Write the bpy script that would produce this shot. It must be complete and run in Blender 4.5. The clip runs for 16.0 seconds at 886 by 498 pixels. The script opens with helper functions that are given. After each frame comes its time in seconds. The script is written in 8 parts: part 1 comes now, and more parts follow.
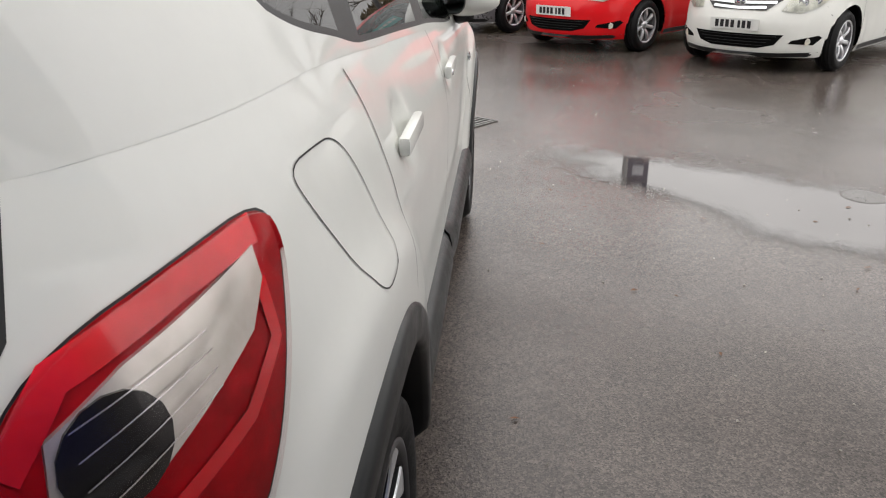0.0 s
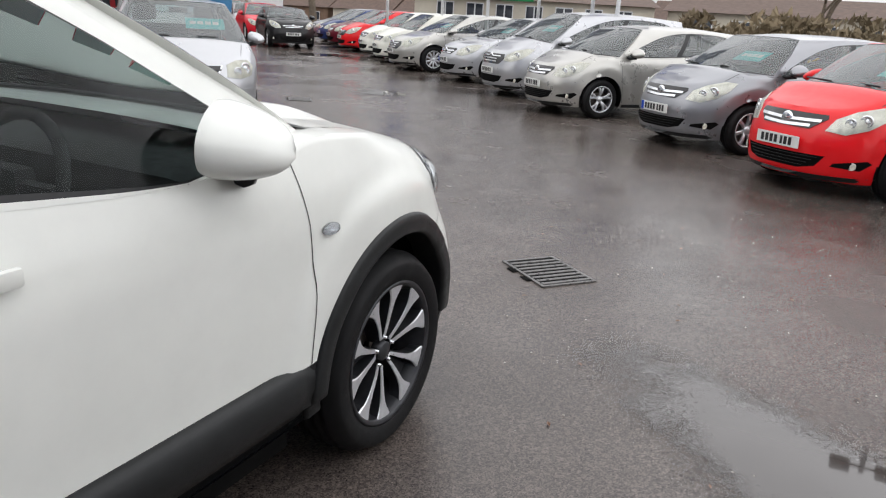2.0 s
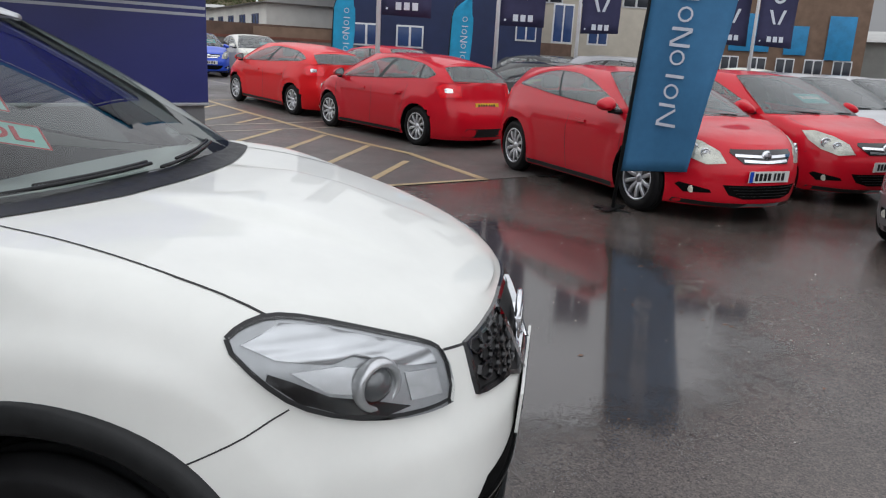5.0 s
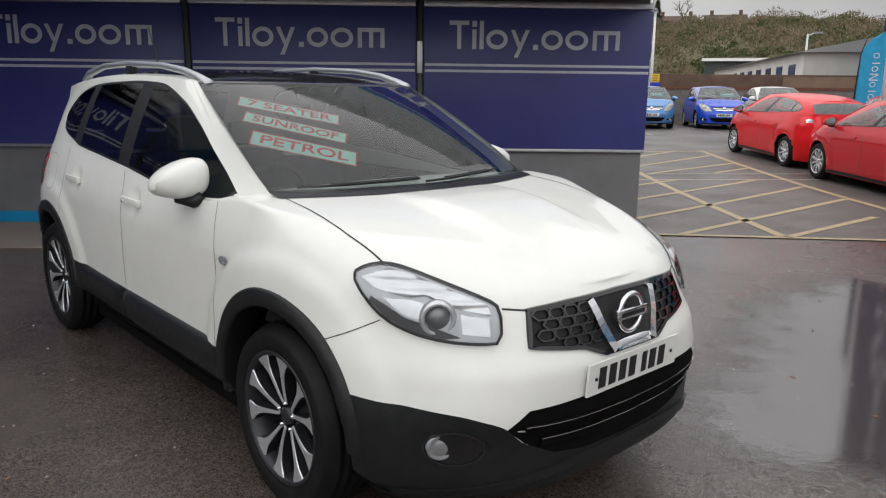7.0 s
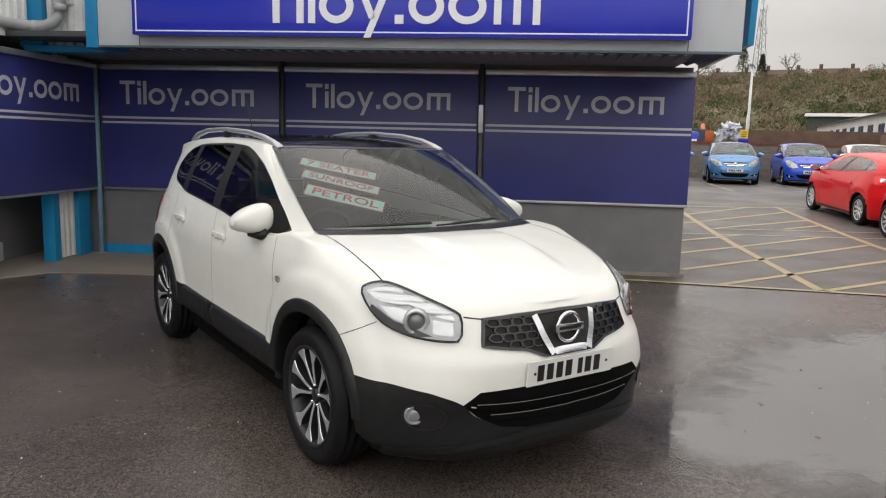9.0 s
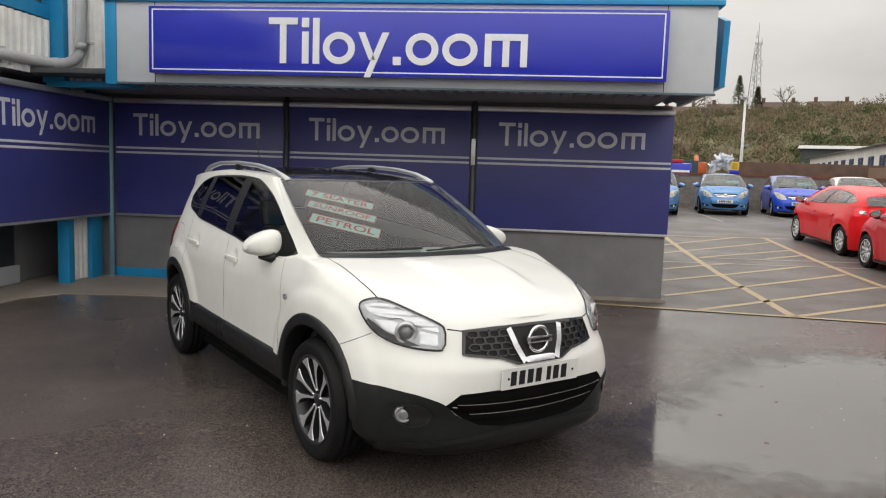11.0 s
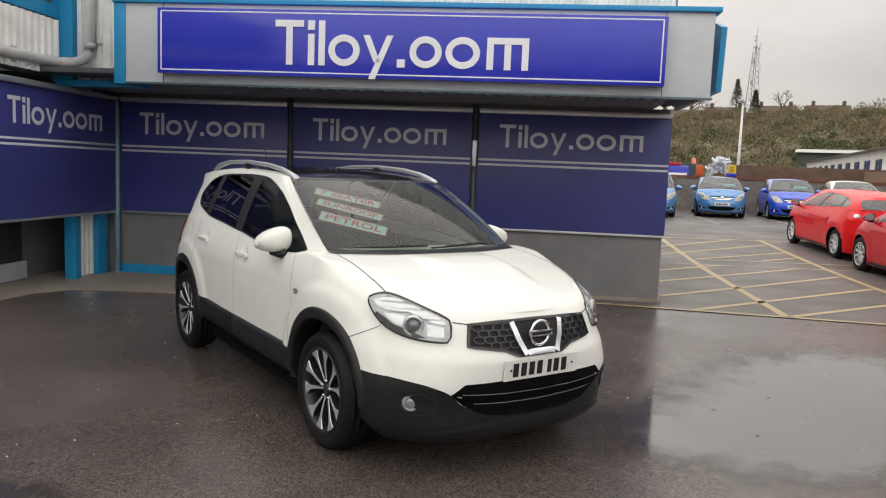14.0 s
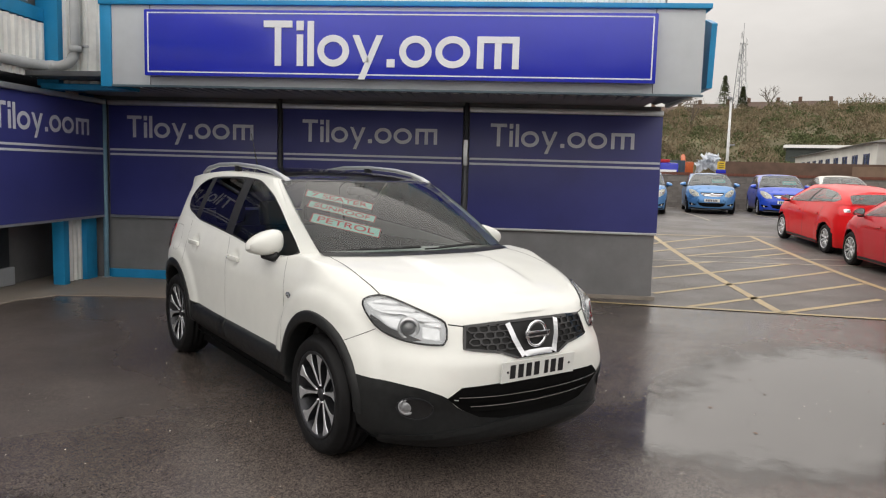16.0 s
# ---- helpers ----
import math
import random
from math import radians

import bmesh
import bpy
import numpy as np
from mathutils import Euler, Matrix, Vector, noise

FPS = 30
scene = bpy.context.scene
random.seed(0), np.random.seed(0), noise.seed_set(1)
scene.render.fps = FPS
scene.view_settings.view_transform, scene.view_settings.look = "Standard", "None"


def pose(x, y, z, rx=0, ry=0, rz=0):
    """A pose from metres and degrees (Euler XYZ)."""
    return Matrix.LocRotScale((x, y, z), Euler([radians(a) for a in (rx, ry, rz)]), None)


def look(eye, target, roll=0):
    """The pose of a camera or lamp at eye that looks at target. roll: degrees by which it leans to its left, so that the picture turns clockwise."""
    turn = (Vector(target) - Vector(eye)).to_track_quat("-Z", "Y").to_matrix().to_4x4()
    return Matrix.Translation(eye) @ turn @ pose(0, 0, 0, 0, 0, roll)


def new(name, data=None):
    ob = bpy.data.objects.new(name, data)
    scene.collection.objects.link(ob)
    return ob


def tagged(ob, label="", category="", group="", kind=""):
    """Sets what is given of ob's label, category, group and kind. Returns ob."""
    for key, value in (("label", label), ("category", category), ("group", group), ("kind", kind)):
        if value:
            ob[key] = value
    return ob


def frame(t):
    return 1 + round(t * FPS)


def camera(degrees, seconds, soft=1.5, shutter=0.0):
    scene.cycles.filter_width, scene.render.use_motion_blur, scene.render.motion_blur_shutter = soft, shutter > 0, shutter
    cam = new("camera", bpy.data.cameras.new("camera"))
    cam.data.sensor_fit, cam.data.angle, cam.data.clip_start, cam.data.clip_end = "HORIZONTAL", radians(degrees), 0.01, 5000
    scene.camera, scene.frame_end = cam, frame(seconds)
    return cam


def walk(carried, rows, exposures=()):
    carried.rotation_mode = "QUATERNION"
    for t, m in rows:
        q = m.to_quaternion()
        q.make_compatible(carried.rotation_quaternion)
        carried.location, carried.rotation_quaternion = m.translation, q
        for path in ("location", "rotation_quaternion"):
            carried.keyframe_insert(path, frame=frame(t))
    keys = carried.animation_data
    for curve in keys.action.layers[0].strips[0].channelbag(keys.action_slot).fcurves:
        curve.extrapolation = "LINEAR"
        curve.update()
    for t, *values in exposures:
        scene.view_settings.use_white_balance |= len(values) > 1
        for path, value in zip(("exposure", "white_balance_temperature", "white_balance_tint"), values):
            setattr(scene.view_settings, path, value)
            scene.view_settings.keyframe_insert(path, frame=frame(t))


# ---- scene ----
cam = camera(61.4, 16.0, 1.15)
PATH = [
    (0, (1.054, -0.475, 1.357), (0.899, 1.361, 0.58), -0.4),
    (0.5, (1.401, -0.161, 1.319), (1.081, 1.646, 0.523), 0.9),
    (1, (1.664, 0.288, 1.339), (1.268, 2.072, 0.525), 2.2),
    (1.5, (1.855, 0.738, 1.408), (1.317, 2.526, 0.691), 2.2),
    (2, (2.053, 1.214, 1.448), (1.195, 2.918, 0.85), 3.4),
    (2.5, (2.167, 1.743, 1.454), (1.123, 3.354, 0.892), 4.4),
    (3, (2.293, 2.235, 1.458), (0.93, 3.601, 0.934), 3.4),
    (3.5, (2.317, 2.729, 1.46), (0.706, 3.796, 0.945), 4.0),
    (4, (2.298, 3.217, 1.473), (0.511, 3.951, 0.954), 3.7),
    (4.5, (2.184, 3.682, 1.484), (0.272, 3.92, 0.949), 2.7),
    (5, (2.037, 4.125, 1.492), (0.12, 3.858, 0.989), 3.0),
    (5.2, (1.991, 4.273, 1.467), (0.117, 3.772, 0.98), 3.2),
    (7.3, (2.202, 5.659, 1.518), (0.939, 4.164, 1.103), 1.0),
    (7.5, (2.247, 5.776, 1.512), (1.004, 4.268, 1.086), 1.5),
    (8, (2.211, 6.046, 1.547), (1.041, 4.483, 1.114), 1.5),
    (8.5, (2.198, 6.285, 1.588), (1.085, 4.66, 1.244), 1.3),
    (9, (2.345, 6.471, 1.604), (1.227, 4.837, 1.318), 1.4),
    (9.5, (2.391, 6.646, 1.629), (1.264, 5.014, 1.367), 1.3),
    (10, (2.42, 6.794, 1.639), (1.296, 5.156, 1.405), 1.9),
    (10.2, (2.464, 6.82, 1.64), (1.335, 5.183, 1.423), 2.0),
    (12.5, (2.68, 7.096, 1.659), (1.565, 5.449, 1.449), 1.6),
    (13, (2.712, 7.083, 1.659), (1.603, 5.431, 1.457), 2.0),
    (13.5, (2.72, 7.07, 1.653), (1.603, 5.422, 1.46), 2.3),
    (14, (2.726, 7.05, 1.642), (1.595, 5.414, 1.433), 2.3),
    (14.5, (2.726, 7.044, 1.642), (1.59, 5.413, 1.415), 1.8),
    (15, (2.724, 7.038, 1.637), (1.585, 5.409, 1.415), 1.7),
    (15.5, (2.724, 7.014, 1.641), (1.579, 5.388, 1.427), 1.7),
    (16, (2.715, 7.001, 1.645), (1.564, 5.379, 1.436), 1.6),
]
walk(cam, [(t, look(eye, target, roll)) for t, eye, target, roll in PATH],
     [(0, 0.36, 6650, 10), (1, 0.34, 6450, 10), (1.5, 0.36, 6400, 10), (2.5, 0.08, 6250, 10), (3.5, -0.08, 6200, 10), (5, -0.24, 6150, 10), (7.4, 0.0, 6500, 10), (9, 0.08, 6750, 10), (16, 0.12, 6850, 10)])

# ---------------------------------------------------------------- light
world = bpy.data.worlds.new("overcast_sky")
scene.world = world
world.use_nodes = True
wn, wl = world.node_tree.nodes, world.node_tree.links
SUN_EL, SUN_ROT = radians(38), radians(215)
sky = wn.new("ShaderNodeTexSky")
sky.sky_type, sky.sun_disc, sky.sun_elevation, sky.sun_rotation = "NISHITA", False, SUN_EL, SUN_ROT
sky.air_density, sky.dust_density = 1.0, 4.0
grey = wn.new("ShaderNodeHueSaturation")
grey.inputs["Saturation"].default_value = 0.22
wl.new(sky.outputs[0], grey.inputs["Color"])
wtc = wn.new("ShaderNodeTexCoord")


def wmath(op, a, b=None):
    n = wn.new("ShaderNodeMath")
    n.operation = op
    for i, v in enumerate((a, b)):
        if isinstance(v, (int, float)):
            n.inputs[i].default_value = v
        elif v is not None:
            wl.new(v, n.inputs[i])
    return n.outputs[0]


axes = wn.new("ShaderNodeSeparateXYZ")
wl.new(wtc.outputs["Generated"], axes.inputs[0])
rise = wn.new("ShaderNodeMapRange")
rise.interpolation_type = "SMOOTHSTEP"
rise.inputs[1].default_value, rise.inputs[2].default_value = 0.10, 0.50
wl.new(axes.outputs[2], rise.inputs[0])
height = rise.outputs[0]
# heavy rain cloud lies over the far side of the yard, a thinner sky over the hill
heavy = wmath("ADD", wmath("MULTIPLY", axes.outputs[0], -0.45), wmath("MULTIPLY", axes.outputs[1], 0.72))
bright = wmath("ADD", wmath("MULTIPLY", axes.outputs[0], 0.65), wmath("MULTIPLY", axes.outputs[1], 0.76))
low_sky = wmath("ADD", wmath("SUBTRACT", 0.42, wmath("MULTIPLY", heavy, 0.22)), wmath("MULTIPLY", wmath("MAXIMUM", bright, 0.0), 0.55))
side = wmath("MULTIPLY", bright, wmath("SUBTRACT", 0.36, wmath("MULTIPLY", height, 0.24)))
level = wmath("ADD", low_sky, wmath("MULTIPLY", height, wmath("ADD", 0.72, side)))
wmap = wn.new("ShaderNodeMapping")
wmap.inputs["Scale"].default_value = (1.0, 1.0, 2.6)
wl.new(wtc.outputs["Generated"], wmap.inputs[0])
cloud = wn.new("ShaderNodeTexNoise")
cloud.inputs["Scale"].default_value, cloud.inputs["Detail"].default_value, cloud.inputs["Roughness"].default_value = 2.4, 7, 0.55
wl.new(wmap.outputs[0], cloud.inputs["Vector"])
puff = wn.new("ShaderNodeMapRange")
puff.inputs[1].default_value, puff.inputs[2].default_value, puff.inputs[3].default_value, puff.inputs[4].default_value = 0.3, 0.72, 0.8, 1.16
wl.new(cloud.outputs[0], puff.inputs[0])
level = wmath("MULTIPLY", level, puff.outputs[0])
tone = wn.new("ShaderNodeCombineColor")
wl.new(wmath("MULTIPLY", level, 9.98), tone.inputs[0])
wl.new(wmath("MULTIPLY", level, 9.85), tone.inputs[1])
wl.new(wmath("MULTIPLY", level, 9.88), tone.inputs[2])
cmix = wn.new("ShaderNodeMix")
cmix.data_type = "RGBA"
cmix.inputs[0].default_value = 0.88
wl.new(grey.outputs[0], cmix.inputs[6])
wl.new(tone.outputs[0], cmix.inputs[7])
wl.new(cmix.outputs[2], wn["Background"].inputs["Color"])
wn["Background"].inputs["Strength"].default_value = 0.128
sun = new("sun", bpy.data.lights.new("sun", "SUN"))
sun.data.energy, sun.data.angle, sun.data.color = 0.4, radians(150), (1.0, 0.97, 0.93)
sun.matrix_world = look((0, 0, 0), (-math.sin(SUN_ROT) * math.cos(SUN_EL), -math.cos(SUN_ROT) * math.cos(SUN_EL), -math.sin(SUN_EL)))

# ---------------------------------------------------------------- materials


def mat(name, color, rough=0.5, metal=0.0, noise_scale=0.0, vary=0.0, bump=0.0, bump_scale=200.0, coat=0.0, spec=0.5, rough_vary=0.0, island=0.0, transmission=0.0, emit=0.0, hi=None):
    """A principled material with colour variation at two scales, roughness wear and a fine relief."""
    m = bpy.data.materials.new(name)
    m.use_nodes = True
    n, l = m.node_tree.nodes, m.node_tree.links
    b = n["Principled BSDF"]
    b.inputs["Base Color"].default_value = (*color, 1)
    b.inputs["Roughness"].default_value = rough
    b.inputs["Metallic"].default_value = metal
    b.inputs["Coat Weight"].default_value = coat
    b.inputs["Coat Roughness"].default_value = 0.03
    b.inputs["Specular IOR Level"].default_value = spec
    b.inputs["Transmission Weight"].default_value = transmission
    if emit:
        b.inputs["Emission Color"].default_value = (*color, 1)
        b.inputs["Emission Strength"].default_value = emit
    tc = n.new("ShaderNodeTexCoord")
    if vary or rough_vary:
        a = n.new("ShaderNodeTexNoise")
        a.inputs["Scale"].default_value, a.inputs["Detail"].default_value, a.inputs["Roughness"].default_value = noise_scale, 8, 0.62
        l.new(tc.outputs["Object"], a.inputs["Vector"])
        if vary:
            r = n.new("ShaderNodeValToRGB")
            lo, top = tuple(c * (1 - vary) for c in color), hi or tuple(min(1, c * (1 + vary)) for c in color)
            r.color_ramp.elements[0].position, r.color_ramp.elements[0].color = 0.3, (*lo, 1)
            r.color_ramp.elements[1].position, r.color_ramp.elements[1].color = 0.7, (*top, 1)
            l.new(a.outputs[0], r.inputs[0])
            out = r.outputs[0]
            if island:
                oi = n.new("ShaderNodeObjectInfo")
                ge = n.new("ShaderNodeNewGeometry")
                ad = n.new("ShaderNodeMath")
                ad.operation = "ADD"
                l.new(oi.outputs["Random"], ad.inputs[0])
                l.new(ge.outputs["Random Per Island"], ad.inputs[1])
                mr = n.new("ShaderNodeMapRange")
                mr.inputs[1].default_value, mr.inputs[2].default_value = 0.0, 2.0
                mr.inputs[3].default_value, mr.inputs[4].default_value = 1 - island, 1 + island
                l.new(ad.outputs[0], mr.inputs[0])
                hs = n.new("ShaderNodeHueSaturation")
                l.new(mr.outputs[0], hs.inputs["Value"])
                l.new(out, hs.inputs["Color"])
                out = hs.outputs[0]
            l.new(out, b.inputs["Base Color"])
        if rough_vary:
            mr = n.new("ShaderNodeMapRange")
            mr.inputs[1].default_value, mr.inputs[2].default_value = 0.3, 0.7
            mr.inputs[3].default_value, mr.inputs[4].default_value = max(0, rough - rough_vary), min(1, rough + rough_vary)
            l.new(a.outputs[0], mr.inputs[0])
            l.new(mr.outputs[0], b.inputs["Roughness"])
    if bump:
        bn = n.new("ShaderNodeTexNoise")
        bn.inputs["Scale"].default_value, bn.inputs["Detail"].default_value = bump_scale, 4
        l.new(tc.outputs["Object"], bn.inputs["Vector"])
        bp = n.new("ShaderNodeBump")
        bp.inputs["Strength"].default_value, bp.inputs["Distance"].default_value = bump, 0.004
        l.new(bn.outputs[0], bp.inputs["Height"])
        l.new(bp.outputs[0], b.inputs["Normal"])
    return m


def paint(name, color, metallic=0.0, flake=0.0):
    """Car paint: clear coat over a base that has a fine flake and a film of road dirt."""
    return mat(name, color, 0.32 if metallic else 0.5, metallic, 3.0, 0.05, 0.02 if flake else 0.0, 900.0, 0.65, 0.4 if metallic else 0.12, 0.08)


def glass(name, tint, rough=0.0, ior=1.7, film=0.0):
    """Window glass: thin tinted pane that reflects by its angle and lets the light through; film is a share of pale
    diffuse colour, for rain and dust and to stand in for reflected sky.
    """
    m = bpy.data.materials.new(name)
    m.use_nodes = True
    n, l = m.node_tree.nodes, m.node_tree.links
    n.remove(n["Principled BSDF"])
    t = n.new("ShaderNodeBsdfTransparent")
    t.inputs[0].default_value = (*tint, 1)
    g = n.new("ShaderNodeBsdfGlossy")
    g.inputs["Roughness"].default_value = rough
    f = n.new("ShaderNodeFresnel")
    f.inputs[0].default_value = ior
    x = n.new("ShaderNodeMixShader")
    l.new(f.outputs[0], x.inputs[0])
    l.new(t.outputs[0], x.inputs[1])
    l.new(g.outputs[0], x.inputs[2])
    out = x.outputs[0]
    if film:
        d = n.new("ShaderNodeBsdfDiffuse")
        d.inputs[0].default_value = (0.50, 0.55, 0.55, 1)
        y = n.new("ShaderNodeMixShader")
        y.inputs[0].default_value = film
        l.new(out, y.inputs[1])
        l.new(d.outputs[0], y.inputs[2])
        out = y.outputs[0]
    l.new(out, n["Material Output"].inputs[0])
    return m


WHITE = paint("white_car_paint", (0.75, 0.757, 0.715))
RED = paint("red_car_paint", (0.58, 0.004, 0.018))
BRIGHT_RED = paint("bright_red_car_paint", (0.68, 0.006, 0.010))
SILVER = paint("silver_car_paint", (0.47, 0.475, 0.49), 0.7, 1)
SAND_SILVER = paint("warm_silver_car_paint", (0.47, 0.46, 0.43), 0.7, 1)
GREY = paint("grey_car_paint", (0.27, 0.275, 0.29), 0.7, 1)
DARK = paint("dark_grey_car_paint", (0.025, 0.027, 0.03))
BLACK = paint("black_car_paint", (0.008, 0.008, 0.009))
BLUE = paint("pale_blue_car_paint", (0.09, 0.25, 0.52), 0.4, 1)
ROYAL = paint("royal_blue_car_paint", (0.015, 0.07, 0.55), 0.2, 1)
NAVY = paint("navy_car_paint", (0.01, 0.03, 0.12))
MAROON = paint("maroon_car_paint", (0.13, 0.01, 0.02))
OFF_WHITE = paint("offwhite_car_paint", (0.72, 0.71, 0.64))
GLASS = glass("window_glass", (0.68, 0.76, 0.75), 0.0, 1.6)
DARK_GLASS = glass("privacy_glass", (0.16, 0.18, 0.20))
# a tenth of pale diffuse colour makes up for sky reflected in the panes
PARKED_GLASS = glass("parked_car_glass", (0.70, 0.80, 0.79), 0.02, 2.0, 0.10)
LENS = glass("lamp_lens", (0.93, 0.95, 0.97))
RED_LENS = glass("red_lamp_lens", (0.75, 0.012, 0.02))
PLASTIC = mat("black_trim_plastic", (0.012, 0.013, 0.0135), 0.38, 0, 30, 0.3, 0.12, 700, 0, 0.30, 0.08)
GLOSS_BLACK = mat("gloss_black_trim", (0.006, 0.006, 0.007), 0.12, 0, 6, 0.2, 0, 0, 0.3, 0.5, 0.05)
RUBBER = mat("tyre_rubber", (0.008, 0.008, 0.0085), 0.6, 0, 18, 0.35, 0.2, 300, 0, 0.2, 0.12)
SEAL = mat("window_seal_rubber", (0.012, 0.012, 0.013), 0.5, 0, 20, 0.2, 0.1, 400)
SEAM = mat("panel_gap_shadow_gap", (0.03, 0.03, 0.03), 0.8, 0, 30, 0.2)
ALLOY = mat("machined_alloy", (0.66, 0.67, 0.69), 0.34, 0.7, 40, 0.1, 0.05, 600, 0, 0.5, 0.08)
ALLOY_DARK = mat("dark_painted_alloy", (0.035, 0.036, 0.04), 0.35, 0.5, 30, 0.2)
CHROME = mat("chrome_trim", (0.72, 0.73, 0.75), 0.08, 1.0, 10, 0.05, 0, 0, 0, 0.5, 0.03)
def fluted(name, color, scale):
    """Bright lamp reflector with fine moulded flutes."""
    m = mat(name, color, 0.22, 0.7, 20, 0.08)
    n, l = m.node_tree.nodes, m.node_tree.links
    tc = n.new("ShaderNodeTexCoord")
    w = n.new("ShaderNodeTexWave")
    w.bands_direction = "Z"
    w.inputs["Scale"].default_value, w.inputs["Distortion"].default_value = scale, 0.4
    l.new(tc.outputs["Object"], w.inputs["Vector"])
    bp = n.new("ShaderNodeBump")
    bp.inputs["Strength"].default_value, bp.inputs["Distance"].default_value = 0.8, 0.004
    l.new(w.outputs[0], bp.inputs["Height"])
    l.new(bp.outputs[0], n["Principled BSDF"].inputs["Normal"])
    return m


REFLECTOR = mat("lamp_reflector", (0.80, 0.81, 0.82), 0.16, 0.75, 20, 0.05, 0, 0, 0, 0.5, 0.05)
RED_PLASTIC = mat("red_lamp_plastic", (0.92, 0.010, 0.022), 0.2, 0, 10, 0.25, 0, 0, 0.5)
PLATE_WHITE = mat("number_plate_white", (0.72, 0.73, 0.70), 0.35, 0, 12, 0.05)
PLATE_YELLOW = mat("number_plate_yellow", (0.75, 0.50, 0.03), 0.35, 0, 12, 0.05)
INK = mat("plate_ink", (0.012, 0.012, 0.014), 0.4, 0, 10, 0.1)
PLATE_BLUE = mat("plate_badge_blue", (0.01, 0.06, 0.45), 0.4, 0, 10, 0.1)
CABIN = mat("cabin_trim_fabric", (0.055, 0.056, 0.058), 0.85, 0, 25, 0.3, 0.1, 120)
UNDER = mat("underbody_black", (0.004, 0.004, 0.004), 0.9, 0, 10, 0.3, 0, 1, 0, 0.08)

# ---------------------------------------------------------------- mesh helpers


def mesh_ob(name, verts, faces, mats, parent=None, label="", smooth=True, index=None):
    me = bpy.data.meshes.new(name)
    me.from_pydata([tuple(v) for v in verts], [], faces)
    for m in mats if isinstance(mats, (list, tuple)) else [mats]:
        me.materials.append(m)
    if smooth:
        me.polygons.foreach_set("use_smooth", [True] * len(me.polygons))
    if index:
        me.polygons.foreach_set("material_index", index)
    me.update()
    ob = new(name, me)
    ob.parent = parent
    if label:
        tagged(ob, label)
    return ob


def part(name, bm, material, parent=None, label="", smooth=False, angle=None):
    me = bpy.data.meshes.new(name)
    if smooth:
        for f in bm.faces:
            f.smooth = True
        if angle:
            for e in bm.edges:
                if len(e.link_faces) == 2 and e.calc_face_angle(0) > radians(angle):
                    e.smooth = False
    bm.to_mesh(me)
    bm.free()
    me.materials.append(material)
    ob = new(name, me)
    ob.parent = parent
    if label:
        tagged(ob, label)
    return ob


def box_bm(bm, x0, y0, z0, x1, y1, z1, m=None, bevel=0.0):
    r = bmesh.ops.create_cube(bm, size=1.0, matrix=Matrix.Translation(((x0 + x1) / 2, (y0 + y1) / 2, (z0 + z1) / 2)) @ Matrix.Diagonal((x1 - x0, y1 - y0, z1 - z0, 1)))
    vs = r["verts"]
    if bevel:
        es = list({e for v in vs for e in v.link_edges})
        r2 = bmesh.ops.bevel(bm, geom=es, offset=bevel, segments=2, profile=0.6, affect="EDGES")
        vs = list({v for f in r2["faces"] for v in f.verts} | {v for v in vs if v.is_valid})
    if m is not None:
        bmesh.ops.transform(bm, matrix=m, verts=vs)
    return vs


def box(name, size0, size1, material, parent=None, label="", bevel=0.006, m=None):
    bm = bmesh.new()
    box_bm(bm, *size0, *size1, m, bevel)
    return part(name, bm, material, parent, label, smooth=True, angle=35)


def tube(name, pts, radius, material, parent=None, label="", seg=8, closed=False, radii=None):
    """A round bar swept along points."""
    verts, faces = [], []
    pts = [Vector(p) for p in pts]
    n = len(pts)
    for i, p in enumerate(pts):
        a, b = pts[i - 1 if i or closed else 0], pts[(i + 1) % n if closed else min(i + 1, n - 1)]
        d = (b - a).normalized()
        side = d.cross(Vector((0, 0, 1)))
        if side.length < 0.05:
            side = d.cross(Vector((0, 1, 0)))
        side.normalize()
        up = side.cross(d)
        r = radii[i] if radii else radius
        for k in range(seg):
            t = 2 * math.pi * k / seg
            verts.append(p + side * math.cos(t) * r + up * math.sin(t) * r)
    for i in range(n if closed else n - 1):
        j = (i + 1) % n
        for k in range(seg):
            k2 = (k + 1) % seg
            faces.append((i * seg + k, i * seg + k2, j * seg + k2, j * seg + k))
    if not closed:
        faces.append(tuple(range(seg))[::-1])
        faces.append(tuple((n - 1) * seg + k for k in range(seg)))
    return mesh_ob(name, verts, faces, material, parent, label)


def lathe(name, profile, material, parent=None, label="", seg=40, axis="x"):
    """Turns a profile of (radius, offset along the axis)."""
    verts, faces = [], []
    for r, h in profile:
        for k in range(seg):
            t = 2 * math.pi * k / seg
            verts.append((h, r * math.cos(t), r * math.sin(t)) if axis == "x" else (r * math.cos(t), r * math.sin(t), h) if axis == "z" else (r * math.cos(t), h, r * math.sin(t)))
    for i in range(len(profile) - 1):
        for k in range(seg):
            k2 = (k + 1) % seg
            faces.append((i * seg + k, i * seg + k2, (i + 1) * seg + k2, (i + 1) * seg + k))
    return mesh_ob(name, verts, faces, material, parent, label)


